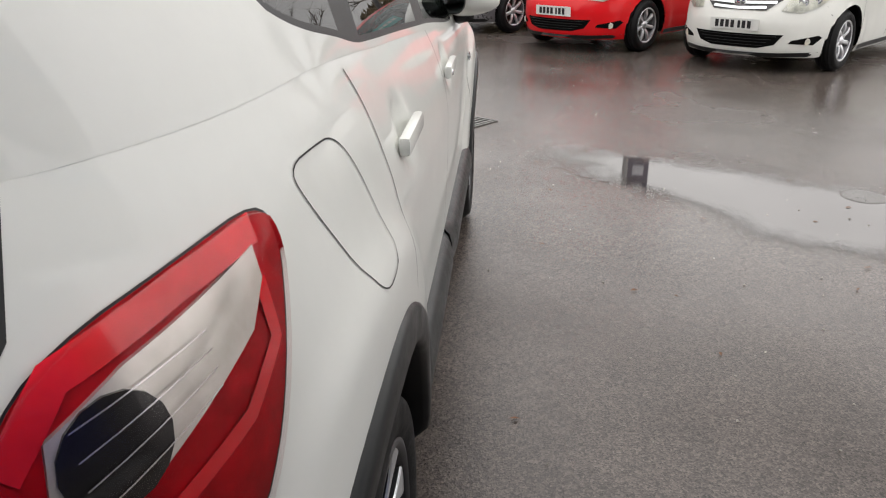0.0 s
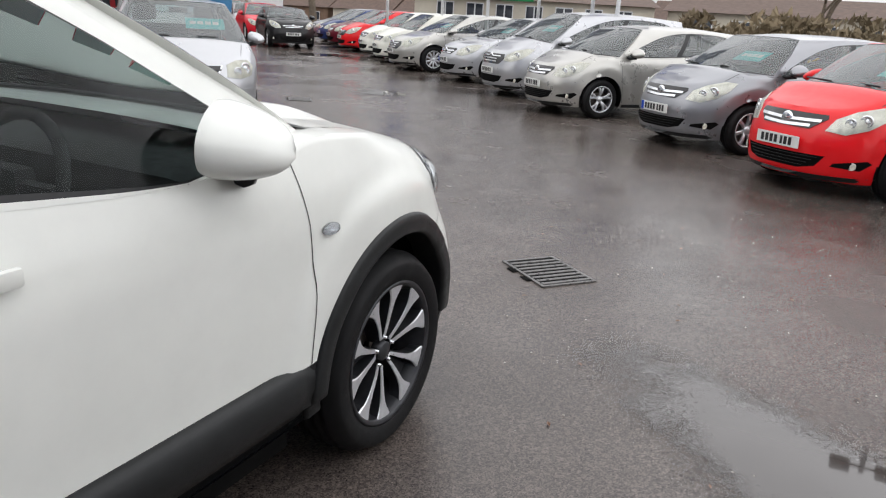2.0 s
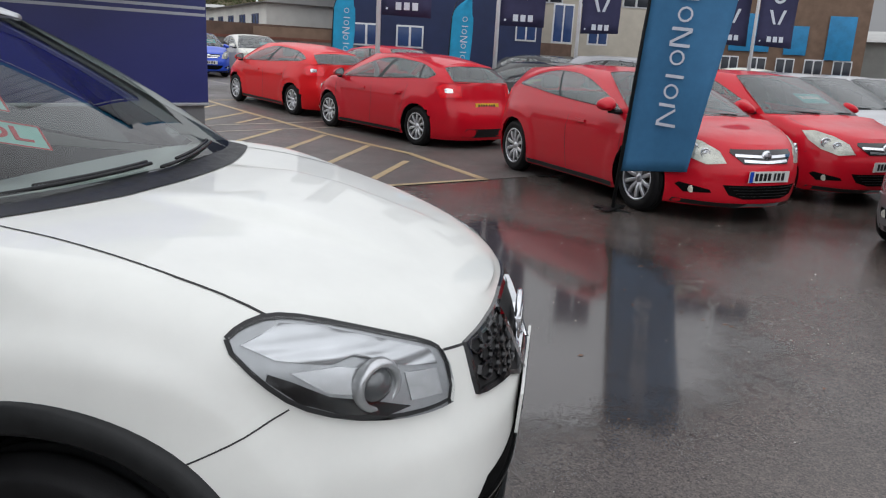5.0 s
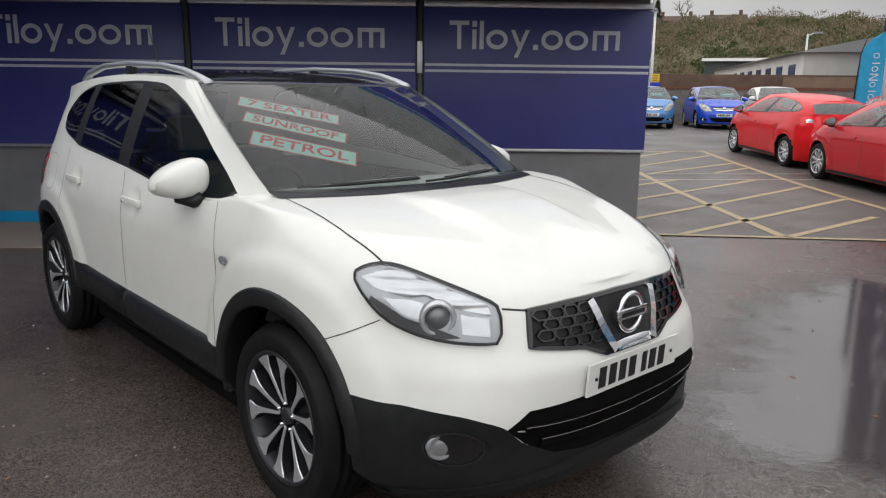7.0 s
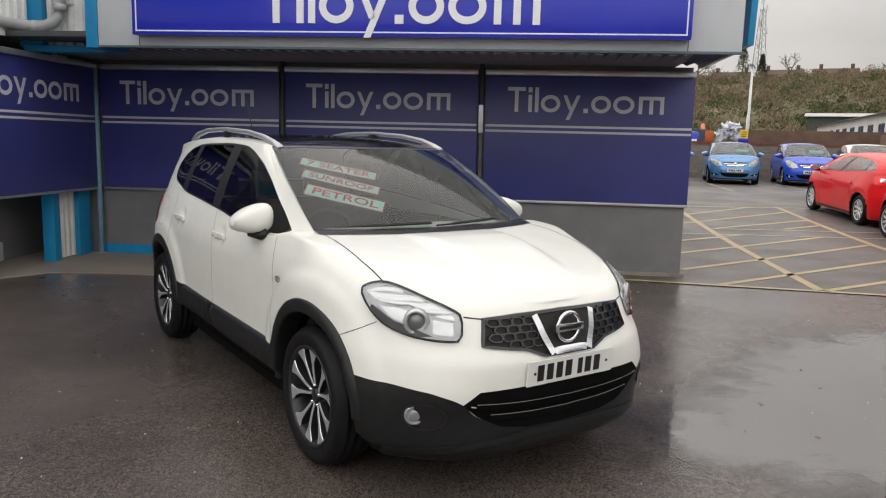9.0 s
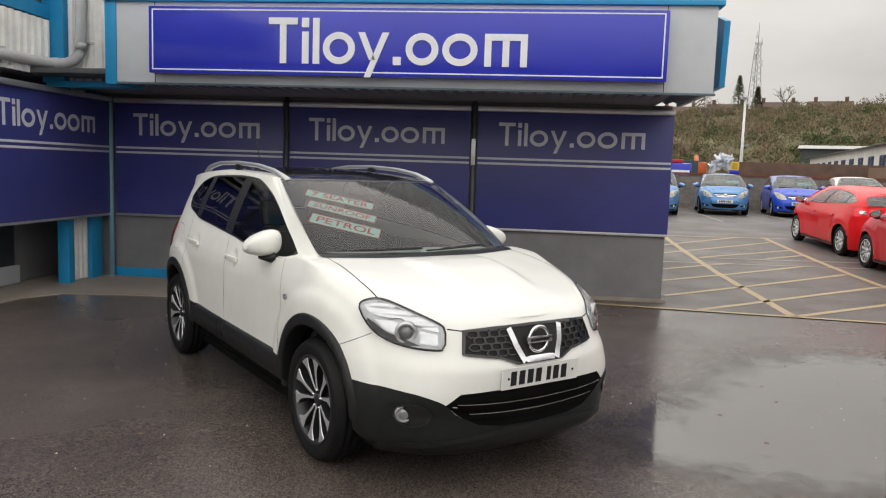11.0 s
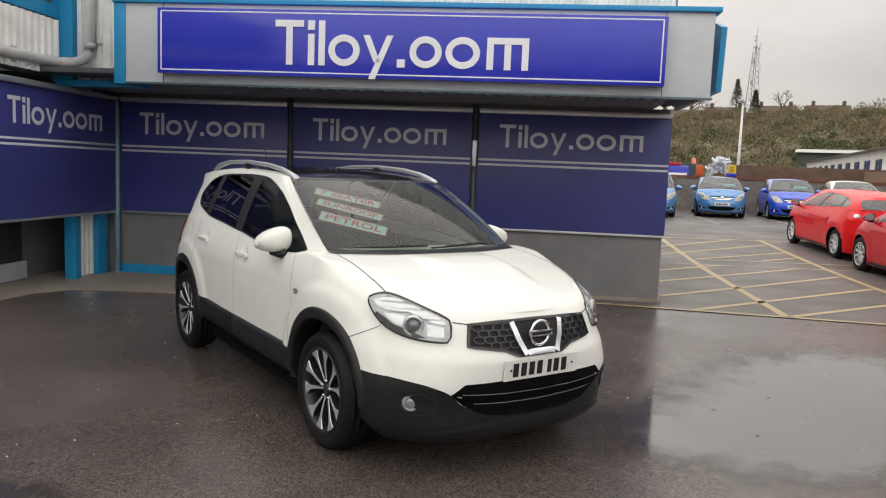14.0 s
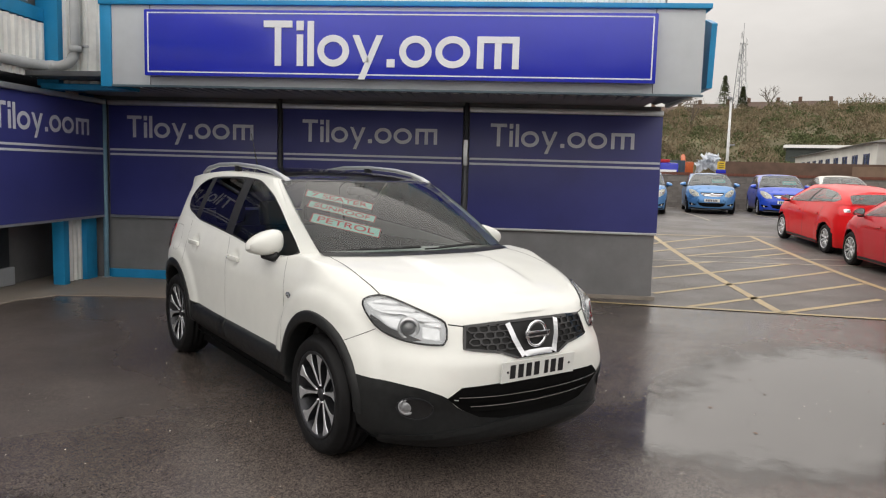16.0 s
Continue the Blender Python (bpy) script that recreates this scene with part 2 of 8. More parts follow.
def curve(table):
    """A smooth monotone-ish function through (x, y) rows."""
    xs = np.array([a for a, _ in table], float)
    ys = np.array([b for _, b in table], float)
    o = np.argsort(xs)
    xs, ys = xs[o], ys[o]
    d = np.diff(ys) / np.diff(xs)
    m = np.zeros(len(xs))
    m[0], m[-1] = d[0], d[-1]
    for i in range(1, len(xs) - 1):
        m[i] = 0 if d[i - 1] * d[i] <= 0 else 2 * d[i - 1] * d[i] / (d[i - 1] + d[i])

    def f(x):
        x = np.clip(x, xs[0], xs[-1])
        i = np.clip(np.searchsorted(xs, x, side="right") - 1, 0, len(xs) - 2)
        h = xs[i + 1] - xs[i]
        t = (x - xs[i]) / h
        return ((1 + 2 * t) * (1 - t) ** 2 * ys[i] + t * (1 - t) ** 2 * h * m[i] + t * t * (3 - 2 * t) * ys[i + 1] + t * t * (t - 1) * h * m[i + 1])

    return f

# ---------------------------------------------------------------- cars
# Car space: x to the car's right, y forward from the front axle, z up from the ground.
from mathutils.bvhtree import BVHTree


def superellipse(n, a):
    c, s = math.cos(a), math.sin(a)
    return max(c, 0) ** (2 / n), max(s, 0) ** (2 / n)


def make_spec(hw, h, wb, foh, roh, zh, zn, yb, yt, ye, b0, b1, rw=0.0, wheel_r=0.31, arch=0.36, n=2.5, roof_w=0.62, yrg=None, doors=5, ground=0.17):
    """Tables of a hatchback's forms from its chief sizes."""
    yrg = -wb - roh + 0.14 if yrg is None else yrg
    return dict(
        wb=wb, wheel_r=wheel_r, arch=arch, n=n, foh=foh, roh=roh, hw=hw,
        front=[(0.12, foh - 0.12), (0.2, foh - 0.04), (0.3, foh - 0.01), (0.48, foh), (0.56, foh - 0.015), (zn - 0.12, foh - 0.06), (zn - 0.03, foh - 0.12), (zn + 0.05, foh - 0.24), (zn + 0.2, foh - 0.55)],
        rear=[(0.12, -wb - roh + 0.1), (0.25, -wb - roh + 0.02), (0.5, -wb - roh), (0.62, -wb - roh + 0.02), (0.8, -wb - roh + 0.09), (1.0, -wb - roh + 0.11), (1.3, -wb - roh + 0.14)],
        width=[(0.12, hw - 0.07), (0.22, hw - 0.03), (0.4, hw - 0.008), (0.6, hw), (0.75, hw), (0.88, hw - 0.015), (0.98, hw - 0.05), (1.2, hw - 0.14)],
        top=[(foh - 0.16, zn), (foh - 0.36, zn + 0.05), (0.05, zh - 0.07), (yb, zh - 0.04), (yb - 0.32, b0), (-wb * 0.6, (b0 + b1) / 2), (-wb, b1), (-wb - roh, b1)],
        hood=[(foh - 0.16, zn + 0.005), (foh - 0.36, zn + 0.085), (0.05, zh - 0.03), (yb, zh)],
        bottom=ground, yc=(-0.15, -wb + 0.1), yb=yb, yt=yt, ye=ye, yrg=yrg, h=h, roof_w=roof_w, roof_z=h, b0=b0,
        ws_corner=yb - 0.26, side_seg=None, doors=doors)


class Car:
    def __init__(self, S, name, label, paint_m, cell=0.045, glass_m=None, rear_glass=None, roof_m=None, where=None, group=""):
        self.S, self.paint, self.cell = S, paint_m, cell
        self.glass, self.rear_glass = glass_m or PARKED_GLASS, rear_glass or PARKED_GLASS
        self.root = tagged(new(name), label, "car", group)
        if where is not None:
            self.root.matrix_world = where
        self.roof_m = roof_m or paint_m
        self.lower()
        self.greenhouse()

    # ---- lower body
    def lower(self):
        S, c = self.S, self.cell
        yf, yr, w, ztop, zc = curve(S["front"]), curve(S["rear"]), curve(S["width"]), curve(S["top"]), curve(S["hood"])
        yc1, yc2 = S["yc"]
        n, wb, R = S["n"], S["wb"], S["arch"]
        n_rear = S.get("n_rear", (n if isinstance(n, (int, float)) else 2.5) + 0.6)
        n_at = curve(n) if isinstance(n, list) else (lambda z: n)
        self.ztop, self.w, self.zc = ztop, w, zc
        nF, nR = max(14, int(1.4 / c)), max(12, int(1.1 / c))
        cols = [("f", math.pi / 2 * (i / nF)) for i in range(nF)]
        nS = int((yc1 - yc2) / c)
        cols += [("s", yc1 + (yc2 - yc1) * i / nS) for i in range(nS)]
        cols += [("r", math.pi / 2 * (1 - i / nR)) for i in range(nR + 1)]
        nz = max(16, int(1.0 / c))

        def at(col, z):
            k, a = col
            if k == "s":
                return w(z), a
            cc, ss = superellipse(float(n_at(z)) if k == "f" else n_rear, a)
            return (w(z) * ss, yc1 + (yf(z) - yc1) * cc) if k == "f" else (w(z) * ss, yc2 + (yr(z) - yc2) * cc)

        verts, edge = [], []
        clad = curve(S["clad"]) if "clad" in S else None
        zb = S["bottom"]
        rocker = S.get("rocker", zb)
        for col in cols:
            z = 0.9
            for _ in range(9):
                z = 0.5 * z + 0.5 * float(ztop(at(col, z)[1]))
            edge.append(len(verts) + nz)
            y0 = at(col, z)[1]
            low = zb + (rocker - zb) * max(0, 1 - abs((y0 + wb / 2) / (wb / 2 + 0.1)) ** 10)
            nlow = S.get("clad_rows", 0)
            zcl = float(clad(at(col, 0.5)[1])) if clad else 0
            for i in range(nz + 1):
                if clad:
                    v = (i - nlow) / (nz - nlow)
                    zz = low + (zcl - low) * i / nlow if i <= nlow else zcl + (z - zcl) * (v * 0.8 + 0.2 * (1 - (1 - v) ** 2))
                else:
                    v = i / nz
                    v = v * 0.8 + 0.2 * (1 - (1 - v) ** 2)
                    zz = low + (z - low) * v
                x, y = at(col, zz)
                verts.append(Vector((x, y, zz)))
        half = len(cols)
        # wheel arches: swell the wing round them, then draw the edge onto the circle
        dead = set()
        zw = S.get("arch_z", S["wheel_r"])
        for i, p in enumerate(verts):
            for ya in (0.0, -wb):
                if p.x < 0.45 * S["hw"]:
                    continue
                dy, dz = p.y - ya, p.z - zw
                d = math.hypot(dy, dz)
                if d < R + 0.3:
                    p.x += S.get("flare", 0.018) * (0.3 * math.exp(-(((d - R) / 0.12) ** 2)) + 0.7 / (1 + math.exp((d - R - 0.175) / 0.011))) * (1 if d > R * 0.8 else 0)
                if abs(d - R) < 0.62 * c and d > 0:
                    p.y, p.z = ya + dy / d * R, zw + dz / d * R
                elif d < R:
                    dead.add(i)
        for (dy0, dz0, ry, rz_, dep) in S.get("dents", []):
            for p in verts:
                if p.x > 0.5:
                    q2 = ((p.y - dy0) / ry) ** 2 + ((p.z - dz0) / rz_) ** 2
                    if q2 < 1:
                        p.x -= dep * (1 - q2) ** 1.5
        faces, tags = [], []
        row = nz + 1
        for j in range(half - 1):
            for i in range(nz):
                q = (j * row + i, (j + 1) * row + i, (j + 1) * row + i + 1, j * row + i + 1)
                if not dead.intersection(q):
                    faces.append(q)
                    tags.append(1 if clad and i < S["clad_rows"] else 0)
        # deck: bonnet in front of the screen, shelf behind the rear glass
        K = 34 if c < 0.03 else 10
        base = len(verts)
        deck_rows = []
        creases = S.get("creases", [])
        for j in range(half):
            e = verts[edge[j]]
            is_hood, is_rear = e.y > S["yb"] - 0.34, e.y < S["yrg"] + 0.02
            if not (is_hood or is_rear):
                deck_rows.append(None)
                continue
            ids = [edge[j]]
            zcen = float(zc(e.y)) if is_hood else e.z + 0.02
            for k in range(1, K + 1):
                r = 1 - k / K
                z = zcen + (e.z - zcen) * r ** 2.4
                if is_hood:
                    for x0, hgt, wid, y0, y1 in creases:
                        t = max(0.0, min(1.0, (e.y - y0) / 0.25)) * max(0.0, min(1.0, (y1 - e.y) / 0.35))
                        z += hgt * t / (1 + math.exp((e.x * r - x0 - 0.05 * (y1 - e.y)) / wid))
                verts.append(Vector((e.x * r, e.y, z)))
                ids.append(len(verts) - 1)
            deck_rows.append(ids)
        for a, b in zip(deck_rows, deck_rows[1:]):
            if a and b:
                for k in range(K):
                    faces.append((a[k], b[k], b[k + 1], a[k + 1]))
        # mirror to the other side
        nv = len(verts)
        verts += [Vector((-p.x, p.y, p.z)) for p in verts]
        faces += [tuple(i + nv for i in reversed(f)) for f in faces]
        faces = [f[::-1] for f in faces]
        tags += [0] * (len(faces) // 2 - len(tags))
        ob = mesh_ob("body", verts, faces, [self.paint, PLASTIC] if clad else self.paint, self.root, index=tags + tags)
        bm = bmesh.new()
        bm.from_mesh(ob.data)
        bmesh.ops.remove_doubles(bm, verts=bm.verts, dist=0.0008)
        bmesh.ops.delete(bm, geom=[v for v in bm.verts if not v.link_faces], context="VERTS")
        bmesh.ops.recalc_face_normals(bm, faces=bm.faces)
        if clad:
            for e_ in bm.edges:
                if len({f.material_index for f in e_.link_faces}) > 1:
                    e_.smooth = False
        far = max(bm.faces, key=lambda f: f.calc_center_median().x)
        if far.normal.x < 0:
            bmesh.ops.reverse_faces(bm, faces=bm.faces)
        bm.to_mesh(ob.data)
        self.bvh = BVHTree.FromBMesh(bm)
        bm.free()
        self.body = ob
        self.edge_pts = [verts[k].copy() for k in edge]
        # floor pan, wheel housings
        hw = S["hw"]
        bm = bmesh.new()
        box_bm(bm, -hw + 0.1, -wb + R + 0.02, zb + 0.03, hw - 0.1, -R - 0.02, zb + 0.1)
        box_bm(bm, -hw + 0.36, -wb - S["roh"] + 0.25, zb + 0.06, hw - 0.36, S["foh"] - 0.3, zb + 0.14)
        part("floor_pan", bm, UNDER, self.root)
        for ya in (0.0, -wb):
            for sgn in (1, -1):
                vs, fs = [], []
                m = 14
                for k in range(m + 1):
                    t = math.pi * (-0.03 + 1.06 * k / m)
                    yy, zz = ya + math.cos(t) * (R + 0.004), zw + math.sin(t) * (R + 0.004)
                    hit = self.bvh.ray_cast(Vector((3.0, ya + math.cos(t) * (R + 0.05), max(zw + math.sin(t) * (R + 0.05), zb + 0.04))), Vector((-1, 0, 0)))[0]
                    xs = min(hw - 0.012, (hit.x if hit else hw) - 0.025)
                    vs += [(sgn * xs, yy, max(zz, 0.13)), (sgn * (xs - 0.3), yy, max(zz, 0.13))]
                vs.append((sgn * (hw - 0.312), ya, zw))
                for k in range(m):
                    fs += [(2 * k, 2 * k + 1, 2 * k + 3, 2 * k + 2), (2 * k + 1, len(vs) - 1, 2 * k + 3)]
                mesh_ob("wheel_housing", vs, fs, UNDER, self.root)

    # ---- glasshouse
    def greenhouse(self):
        S = self.S
        c = self.cell
        ztop = self.ztop
        edge = sorted([(p.y, p.x) for p in self.edge_pts])
        ey, ex = np.array([a for a, _ in edge]), np.array([b for _, b in edge])
        yk, ycorner, yrg = S["yb"], S["ws_corner"], S["yrg"]
        yt, ye, rwid, rz = S["yt"], S["ye"], S["roof_w"], S["roof_z"]
        xc = float(np.interp(ycorner, ey, ex)) - S.get("ws_in", 0.02)
        roof_edge = curve(S.get("roof_edge") or [(yt - 0.06, rz - 0.075), ((yt + ye) / 2, rz - 0.05), (ye, rz - 0.10)])
        roof_mid = curve(S.get("roof_mid") or [(yt, rz - 0.045), (yt - 0.5, rz - 0.005), ((yt + ye) / 2, rz), (ye, rz - 0.06)])
        rear_x = S.get("rear_x", float(np.interp(yrg + 0.14, ey, ex)) - 0.03)
        nA, nB, nC = max(8, int(0.7 / c)), max(24, int(2.4 / c)), max(8, int(0.6 / c))
        seg = S["side_seg"] or [(0.05, 0.41, "glass"), (0.41, 0.45, "black"), (0.45, 0.79, "rear"), (0.79, 0.81, "black"), (0.81, 0.93, "rear")]
        lo = curve(S.get("win_lo") or [(0.0, 0.08), (0.2, 0.06), (0.6, 0.08), (0.85, 0.14), (0.93, 0.42)])
        hi = curve(S.get("win_hi") or [(0.04, 0.14), (0.10, 0.45), (0.2, 0.72), (0.32, 0.84), (0.5, 0.88), (0.75, 0.86), (0.88, 0.72), (0.935, 0.46)])
        qs = sorted(set([round(i / nB, 5) for i in range(nB + 1)] + [round(v, 5) for s in seg for v in s[:2]]))
        columns = []
        top_y = curve(S["top_y"]) if "top_y" in S else None
        sa, sr = S.get("screen_end", 0.955), S.get("rear_end", 0.9)
        fr = sorted(set([round(i / nA, 5) for i in range(nA)] + [sa]))
        for s in fr:
            a = s * math.pi / 2
            b = Vector((xc * math.sin(a), ycorner + (yk - ycorner) * math.cos(a) ** 1.3, 0))
            b.z = float(self.zc(b.y)) - 0.02
            b.z = b.z * (1 - s * s) + s * s * float(ztop(ycorner))
            t = Vector((S.get("roof_front_w", rwid - 0.04) * math.sin(a), yt - 0.09 * (1 - math.cos(a)), 0))
            t.z = float(roof_mid(t.y)) + (float(roof_edge(t.y)) - float(roof_mid(t.y))) * s * s
            columns.append(("f", s, b, t, 0.05, 0.965, "screen" if s < sa - 1e-6 else "paint"))
        for q in qs:
            yb_ = ycorner + (yrg + 0.14 - ycorner) * q
            b = Vector((float(np.interp(yb_, ey, ex)) - S.get("ws_in", 0.02) * max(0, 1 - q * 6), yb_, float(ztop(yb_))))
            if q > 0.17 and c < 0.03:
                b += Vector((0.0022, 0, -0.004))
            yt_ = float(top_y(q)) if top_y else yt - 0.09 + (ye + 0.06 - yt + 0.09) * q
            wq = rwid - (rwid - S.get("roof_front_w", rwid - 0.04)) * max(0, 1 - q * 4) ** 2 - S.get("roof_taper", 0.07) * max(0, (q - 0.5) / 0.5) ** 2
            t = Vector((wq, yt_, float(roof_edge(yt_))))
            kind = next((s[2] for s in seg if s[0] - 1e-6 <= q < s[1] - 1e-6), "paint")
            columns.append(("s", q, b, t, float(lo(q)), float(hi(q)), kind))
        rr = sorted(set([round(i / nC, 5) for i in range(nC + 1)] + [1 - sr]))
        for s in rr:
            a = (1 - s) * math.pi / 2
            b = Vector((rear_x * math.sin(a), yrg + 0.14 * (1 - math.cos(a)) , 0))
            b.z = float(ztop(b.y)) + 0.01
            wr = rwid - S.get("roof_taper", 0.07)
            t = Vector((wr * math.sin(a), ye + 0.06 * (1 - math.cos(a)), 0))
            t.z = float(roof_mid(ye)) - 0.01 + (float(roof_edge(t.y)) - float(roof_mid(ye)) + 0.01) * (1 - s) ** 2
            if s == 0:
                continue
            columns.append(("r", s, b, t, 0.06, 0.86, "rearwin" if s > 1 - sr - 1e-6 else "paint"))
        nm = max(6, int(0.4 / c))
        groups = {}
        bulge = S.get("bulge", 0.028)

        def pt(col, v):
            k, s, b, t = col[:4]
            p = b.lerp(t, v)
            out = Vector((1, 0, 0)) if k == "s" else Vector((math.sin(s * 1.2), math.cos(s * 1.2), 0.4)) if k == "f" else Vector((math.sin((1 - s)), -math.cos((1 - s)), 0.25))
            return p + out * ((S.get("side_bulge", bulge) if k == "s" else bulge) * 4 * v * (1 - v))

        def levels(col):
            a, b = col[4], max(col[5], col[4] + 0.004)
            d = min(0.028, (b - a) * 0.4)
            L = [0, a * 0.5, max(a - d, 0.002), a] + [a + (b - a) * i / nm for i in range(1, nm)] + [b, min(b + d, 0.995), (b + 1) / 2 + 0.003, 1]
            return L

        rows_n = len(levels(columns[0]))
        for ci, (c0, c1) in enumerate(zip(columns, columns[1:])):
            l0, l1 = levels(c0), levels(c1)
            kind = c0[6] if not (c0[0] == "f" and c1[0] == "s") else "paint"
            for i in range(rows_n - 1):
                if kind == "paint":
                    key = "shell"
                elif i in (2, 3 + nm):
                    key = "seal"
                elif 3 <= i < 3 + nm:
                    key = {"screen": "windscreen", "glass": "side_window", "rear": "side_window", "black": "seal", "rearwin": "rear_window"}[kind]
                    if key == "side_window":
                        key = f"side_window{[s for s in seg if s[0] - 1e-6 <= c0[1] < s[1] - 1e-6][0][0]}|{kind}"
                else:
                    key = "roof" if kind == "screen" and i > 3 + nm and self.roof_m is not self.paint else "shell"
                groups.setdefault(key, []).append([pt(c0, l0[i]), pt(c1, l1[i]), pt(c1, l1[i + 1]), pt(c0, l0[i + 1])])
        # roof
        K = 9
        tops = [pt(col, 1) for col in columns]
        for ci, (a, b) in enumerate(zip(tops, tops[1:])):
            front = columns[ci][0] == "f" and self.roof_m is not self.paint
            for k in range(K):
                quad = []
                for p, r in ((a, 1 - k / K), (b, 1 - k / K), (b, 1 - (k + 1) / K), (a, 1 - (k + 1) / K)):
                    zm = float(roof_mid(p.y)) if p.y > ye + 0.05 else float(roof_mid(ye)) - 0.01
                    zm = max(zm, p.z)
                    quad.append(Vector((p.x * r, p.y, zm + (p.z - zm) * r ** 2.2)))
                groups.setdefault("roof" if k > 0 or front else "shell", []).append(quad)
        self.tops = tops
        # shoulder between the wing's edge and the foot of the glass
        if S.get("ws_in", 0.02) > 0.05:
            sides = [col for col in columns if col[0] == "s" and col[1] < 0.2]
            for c0, c1 in zip(sides, sides[1:]):
                e0, e1 = (Vector((float(np.interp(col[2].y, ey, ex)), col[2].y, col[2].z)) for col in (c0, c1))
                groups["shell"].append([e0, e1, c1[2], c0[2]])
        mats = {"shell": self.paint, "seal": SEAL, "windscreen": self.glass, "rear_window": self.rear_glass, "roof": self.roof_m}
        for key, quads in groups.items():
            name = key.split("|")[0].rstrip("0123456789.")
            m = mats.get(key) or (self.rear_glass if key.endswith("rear") else S.get("side_glass") or self.glass)
            split = name == "side_window"
            for sides in (((1,), (-1,)) if split else ((1, -1),)):
                bm = bmesh.new()
                for sgn in sides:
                    for q in quads:
                        vs = [bm.verts.new((p.x * sgn, p.y, p.z)) for p in q]
                        try:
                            bm.faces.new(vs if sgn > 0 else vs[::-1])
                        except ValueError:
                            pass
                bmesh.ops.remove_doubles(bm, verts=bm.verts, dist=0.0006)
                bmesh.ops.dissolve_degenerate(bm, edges=bm.edges, dist=0.0004)
                bmesh.ops.recalc_face_normals(bm, faces=bm.faces)
                ob = part({"shell": "cabin_shell", "seal": "window_seal"}.get(name, name), bm, m, self.root, smooth=True, angle=50)
                if name in ("windscreen", "side_window", "rear_window"):
                    ob.visible_shadow = False

    # ---- pieces that follow the bodywork
    def cast(self, ang, s, z, off, guess=None):
        o = Vector((math.sin(ang), math.cos(ang), 0))
        e = Vector((math.cos(ang), -math.sin(ang), 0))
        if ang > 3:
            e = Vector((1, 0, 0))
            o = Vector((0, -1, 0))
        base = e * s + Vector((0, 0, z))
        start = base + o * 4.0 if abs(o.x) < 0.99 else base + o * 4.0
        hit, nrm, _, _ = self.bvh.ray_cast(start, -o)
        if hit is None or (hit - start).length > 4.6 and ang < 1.5 and abs(o.x) > 0.9:
            hit = guess if guess else base
        return hit + o * off

    def frame_of(self, deg):
        a = radians(deg)
        if deg > 170:
            return a, Vector((1, 0, 0)), Vector((0, -1, 0))
        return a, Vector((math.cos(a), -math.sin(a), 0)), Vector((math.sin(a), math.cos(a), 0))

    def patch(self, name, pts, deg, off, material, parent=None, label="", step=0.03, both=True, depth=0.02, dome=0.0, scale=1.0, rings=5):
        """A panel with the outline pts (rough places), laid on the bodywork as seen from the bearing deg and standing off it."""
        a, e, o = self.frame_of(deg)
        P = [Vector(p) for p in pts]
        cen = sum(P, Vector()) / len(P)
        P = [cen + (p - cen) * scale for p in P]
        line = []
        for p, q in zip(P, P[1:] + P[:1]):
            k = max(1, int((q - p).length / step))
            line += [p.lerp(q, i / k) for i in range(k)]
        verts, faces = [], []
        N = len(line)
        for r in range(rings):
            f = 1 - r / rings
            for p in line:
                g = cen.lerp(p, f)
                verts.append(self.cast(a, g.dot(e), g.z, off + dome * (1 - f * f), g))
        verts.append(self.cast(a, cen.dot(e), cen.z, off + dome, cen))
        for r in range(rings - 1):
            for i in range(N):
                j = (i + 1) % N
                faces.append((r * N + i, r * N + j, (r + 1) * N + j, (r + 1) * N + i))
        for i in range(N):
            faces.append(((rings - 1) * N + i, (rings - 1) * N + (i + 1) % N, rings * N))
        b0 = len(verts)
        verts += [verts[i] - o * depth for i in range(N)]
        faces += [(b0 + i, b0 + (i + 1) % N, (i + 1) % N, i) for i in range(N)]
        out = []
        for sgn in (1, -1) if both else (1,):
            bm = bmesh.new()
            vs = [bm.verts.new((v.x * sgn, v.y, v.z)) for v in verts]
            for f in faces:
                try:
                    bm.faces.new([vs[i] for i in (f if sgn > 0 else f[::-1])])
                except ValueError:
                    pass
            bmesh.ops.recalc_face_normals(bm, faces=bm.faces)
            ob = part(name, bm, material, parent if not isinstance(parent, list) else parent[len(out)], label, smooth=True, angle=40)
            if parent is None:
                ob.parent = self.root
            if material in (LENS, RED_LENS):
                ob.visible_shadow = False
            out.append(ob)
        return out

    def strip(self, name, pts, deg, width, off, material, parent=None, both=True, step=0.03, label="", thick=0.0, closed=False):
        """A narrow band along pts on the bodywork."""
        a, e, o = self.frame_of(deg)
        P = [Vector(p) for p in pts] + ([Vector(pts[0])] if closed else [])
        line = []
        for p, q in zip(P, P[1:]):
            k = max(1, int((q - p).length / step))
            line += [p.lerp(q, i / k) for i in range(k)]
        line.append(P[-1])
        verts, faces = [], []
        for i, p in enumerate(line):
            d = line[min(i + 1, len(line) - 1)] - line[max(i - 1, 0)]
            t2 = Vector((d.dot(e), d.z))
            t2.normalize()
            n2 = Vector((-t2.y, t2.x)) * width / 2
            wid = n2
            c0 = self.cast(a, p.dot(e) + wid.x, p.z + wid.y, off, p)
            c1 = self.cast(a, p.dot(e) - wid.x, p.z - wid.y, off, p)
            verts += [c0, c1]
            if thick:
                verts += [c0 - o * thick, c1 - o * thick]
        m = 4 if thick else 2
        for i in range(len(line) - 1):
            u, v = i * m, (i + 1) * m
            faces.append((u, u + 1, v + 1, v))
            if thick:
                faces += [(u, v, v + 2, u + 2), (u + 1, u + 3, v + 3, v + 1)]
        out = []
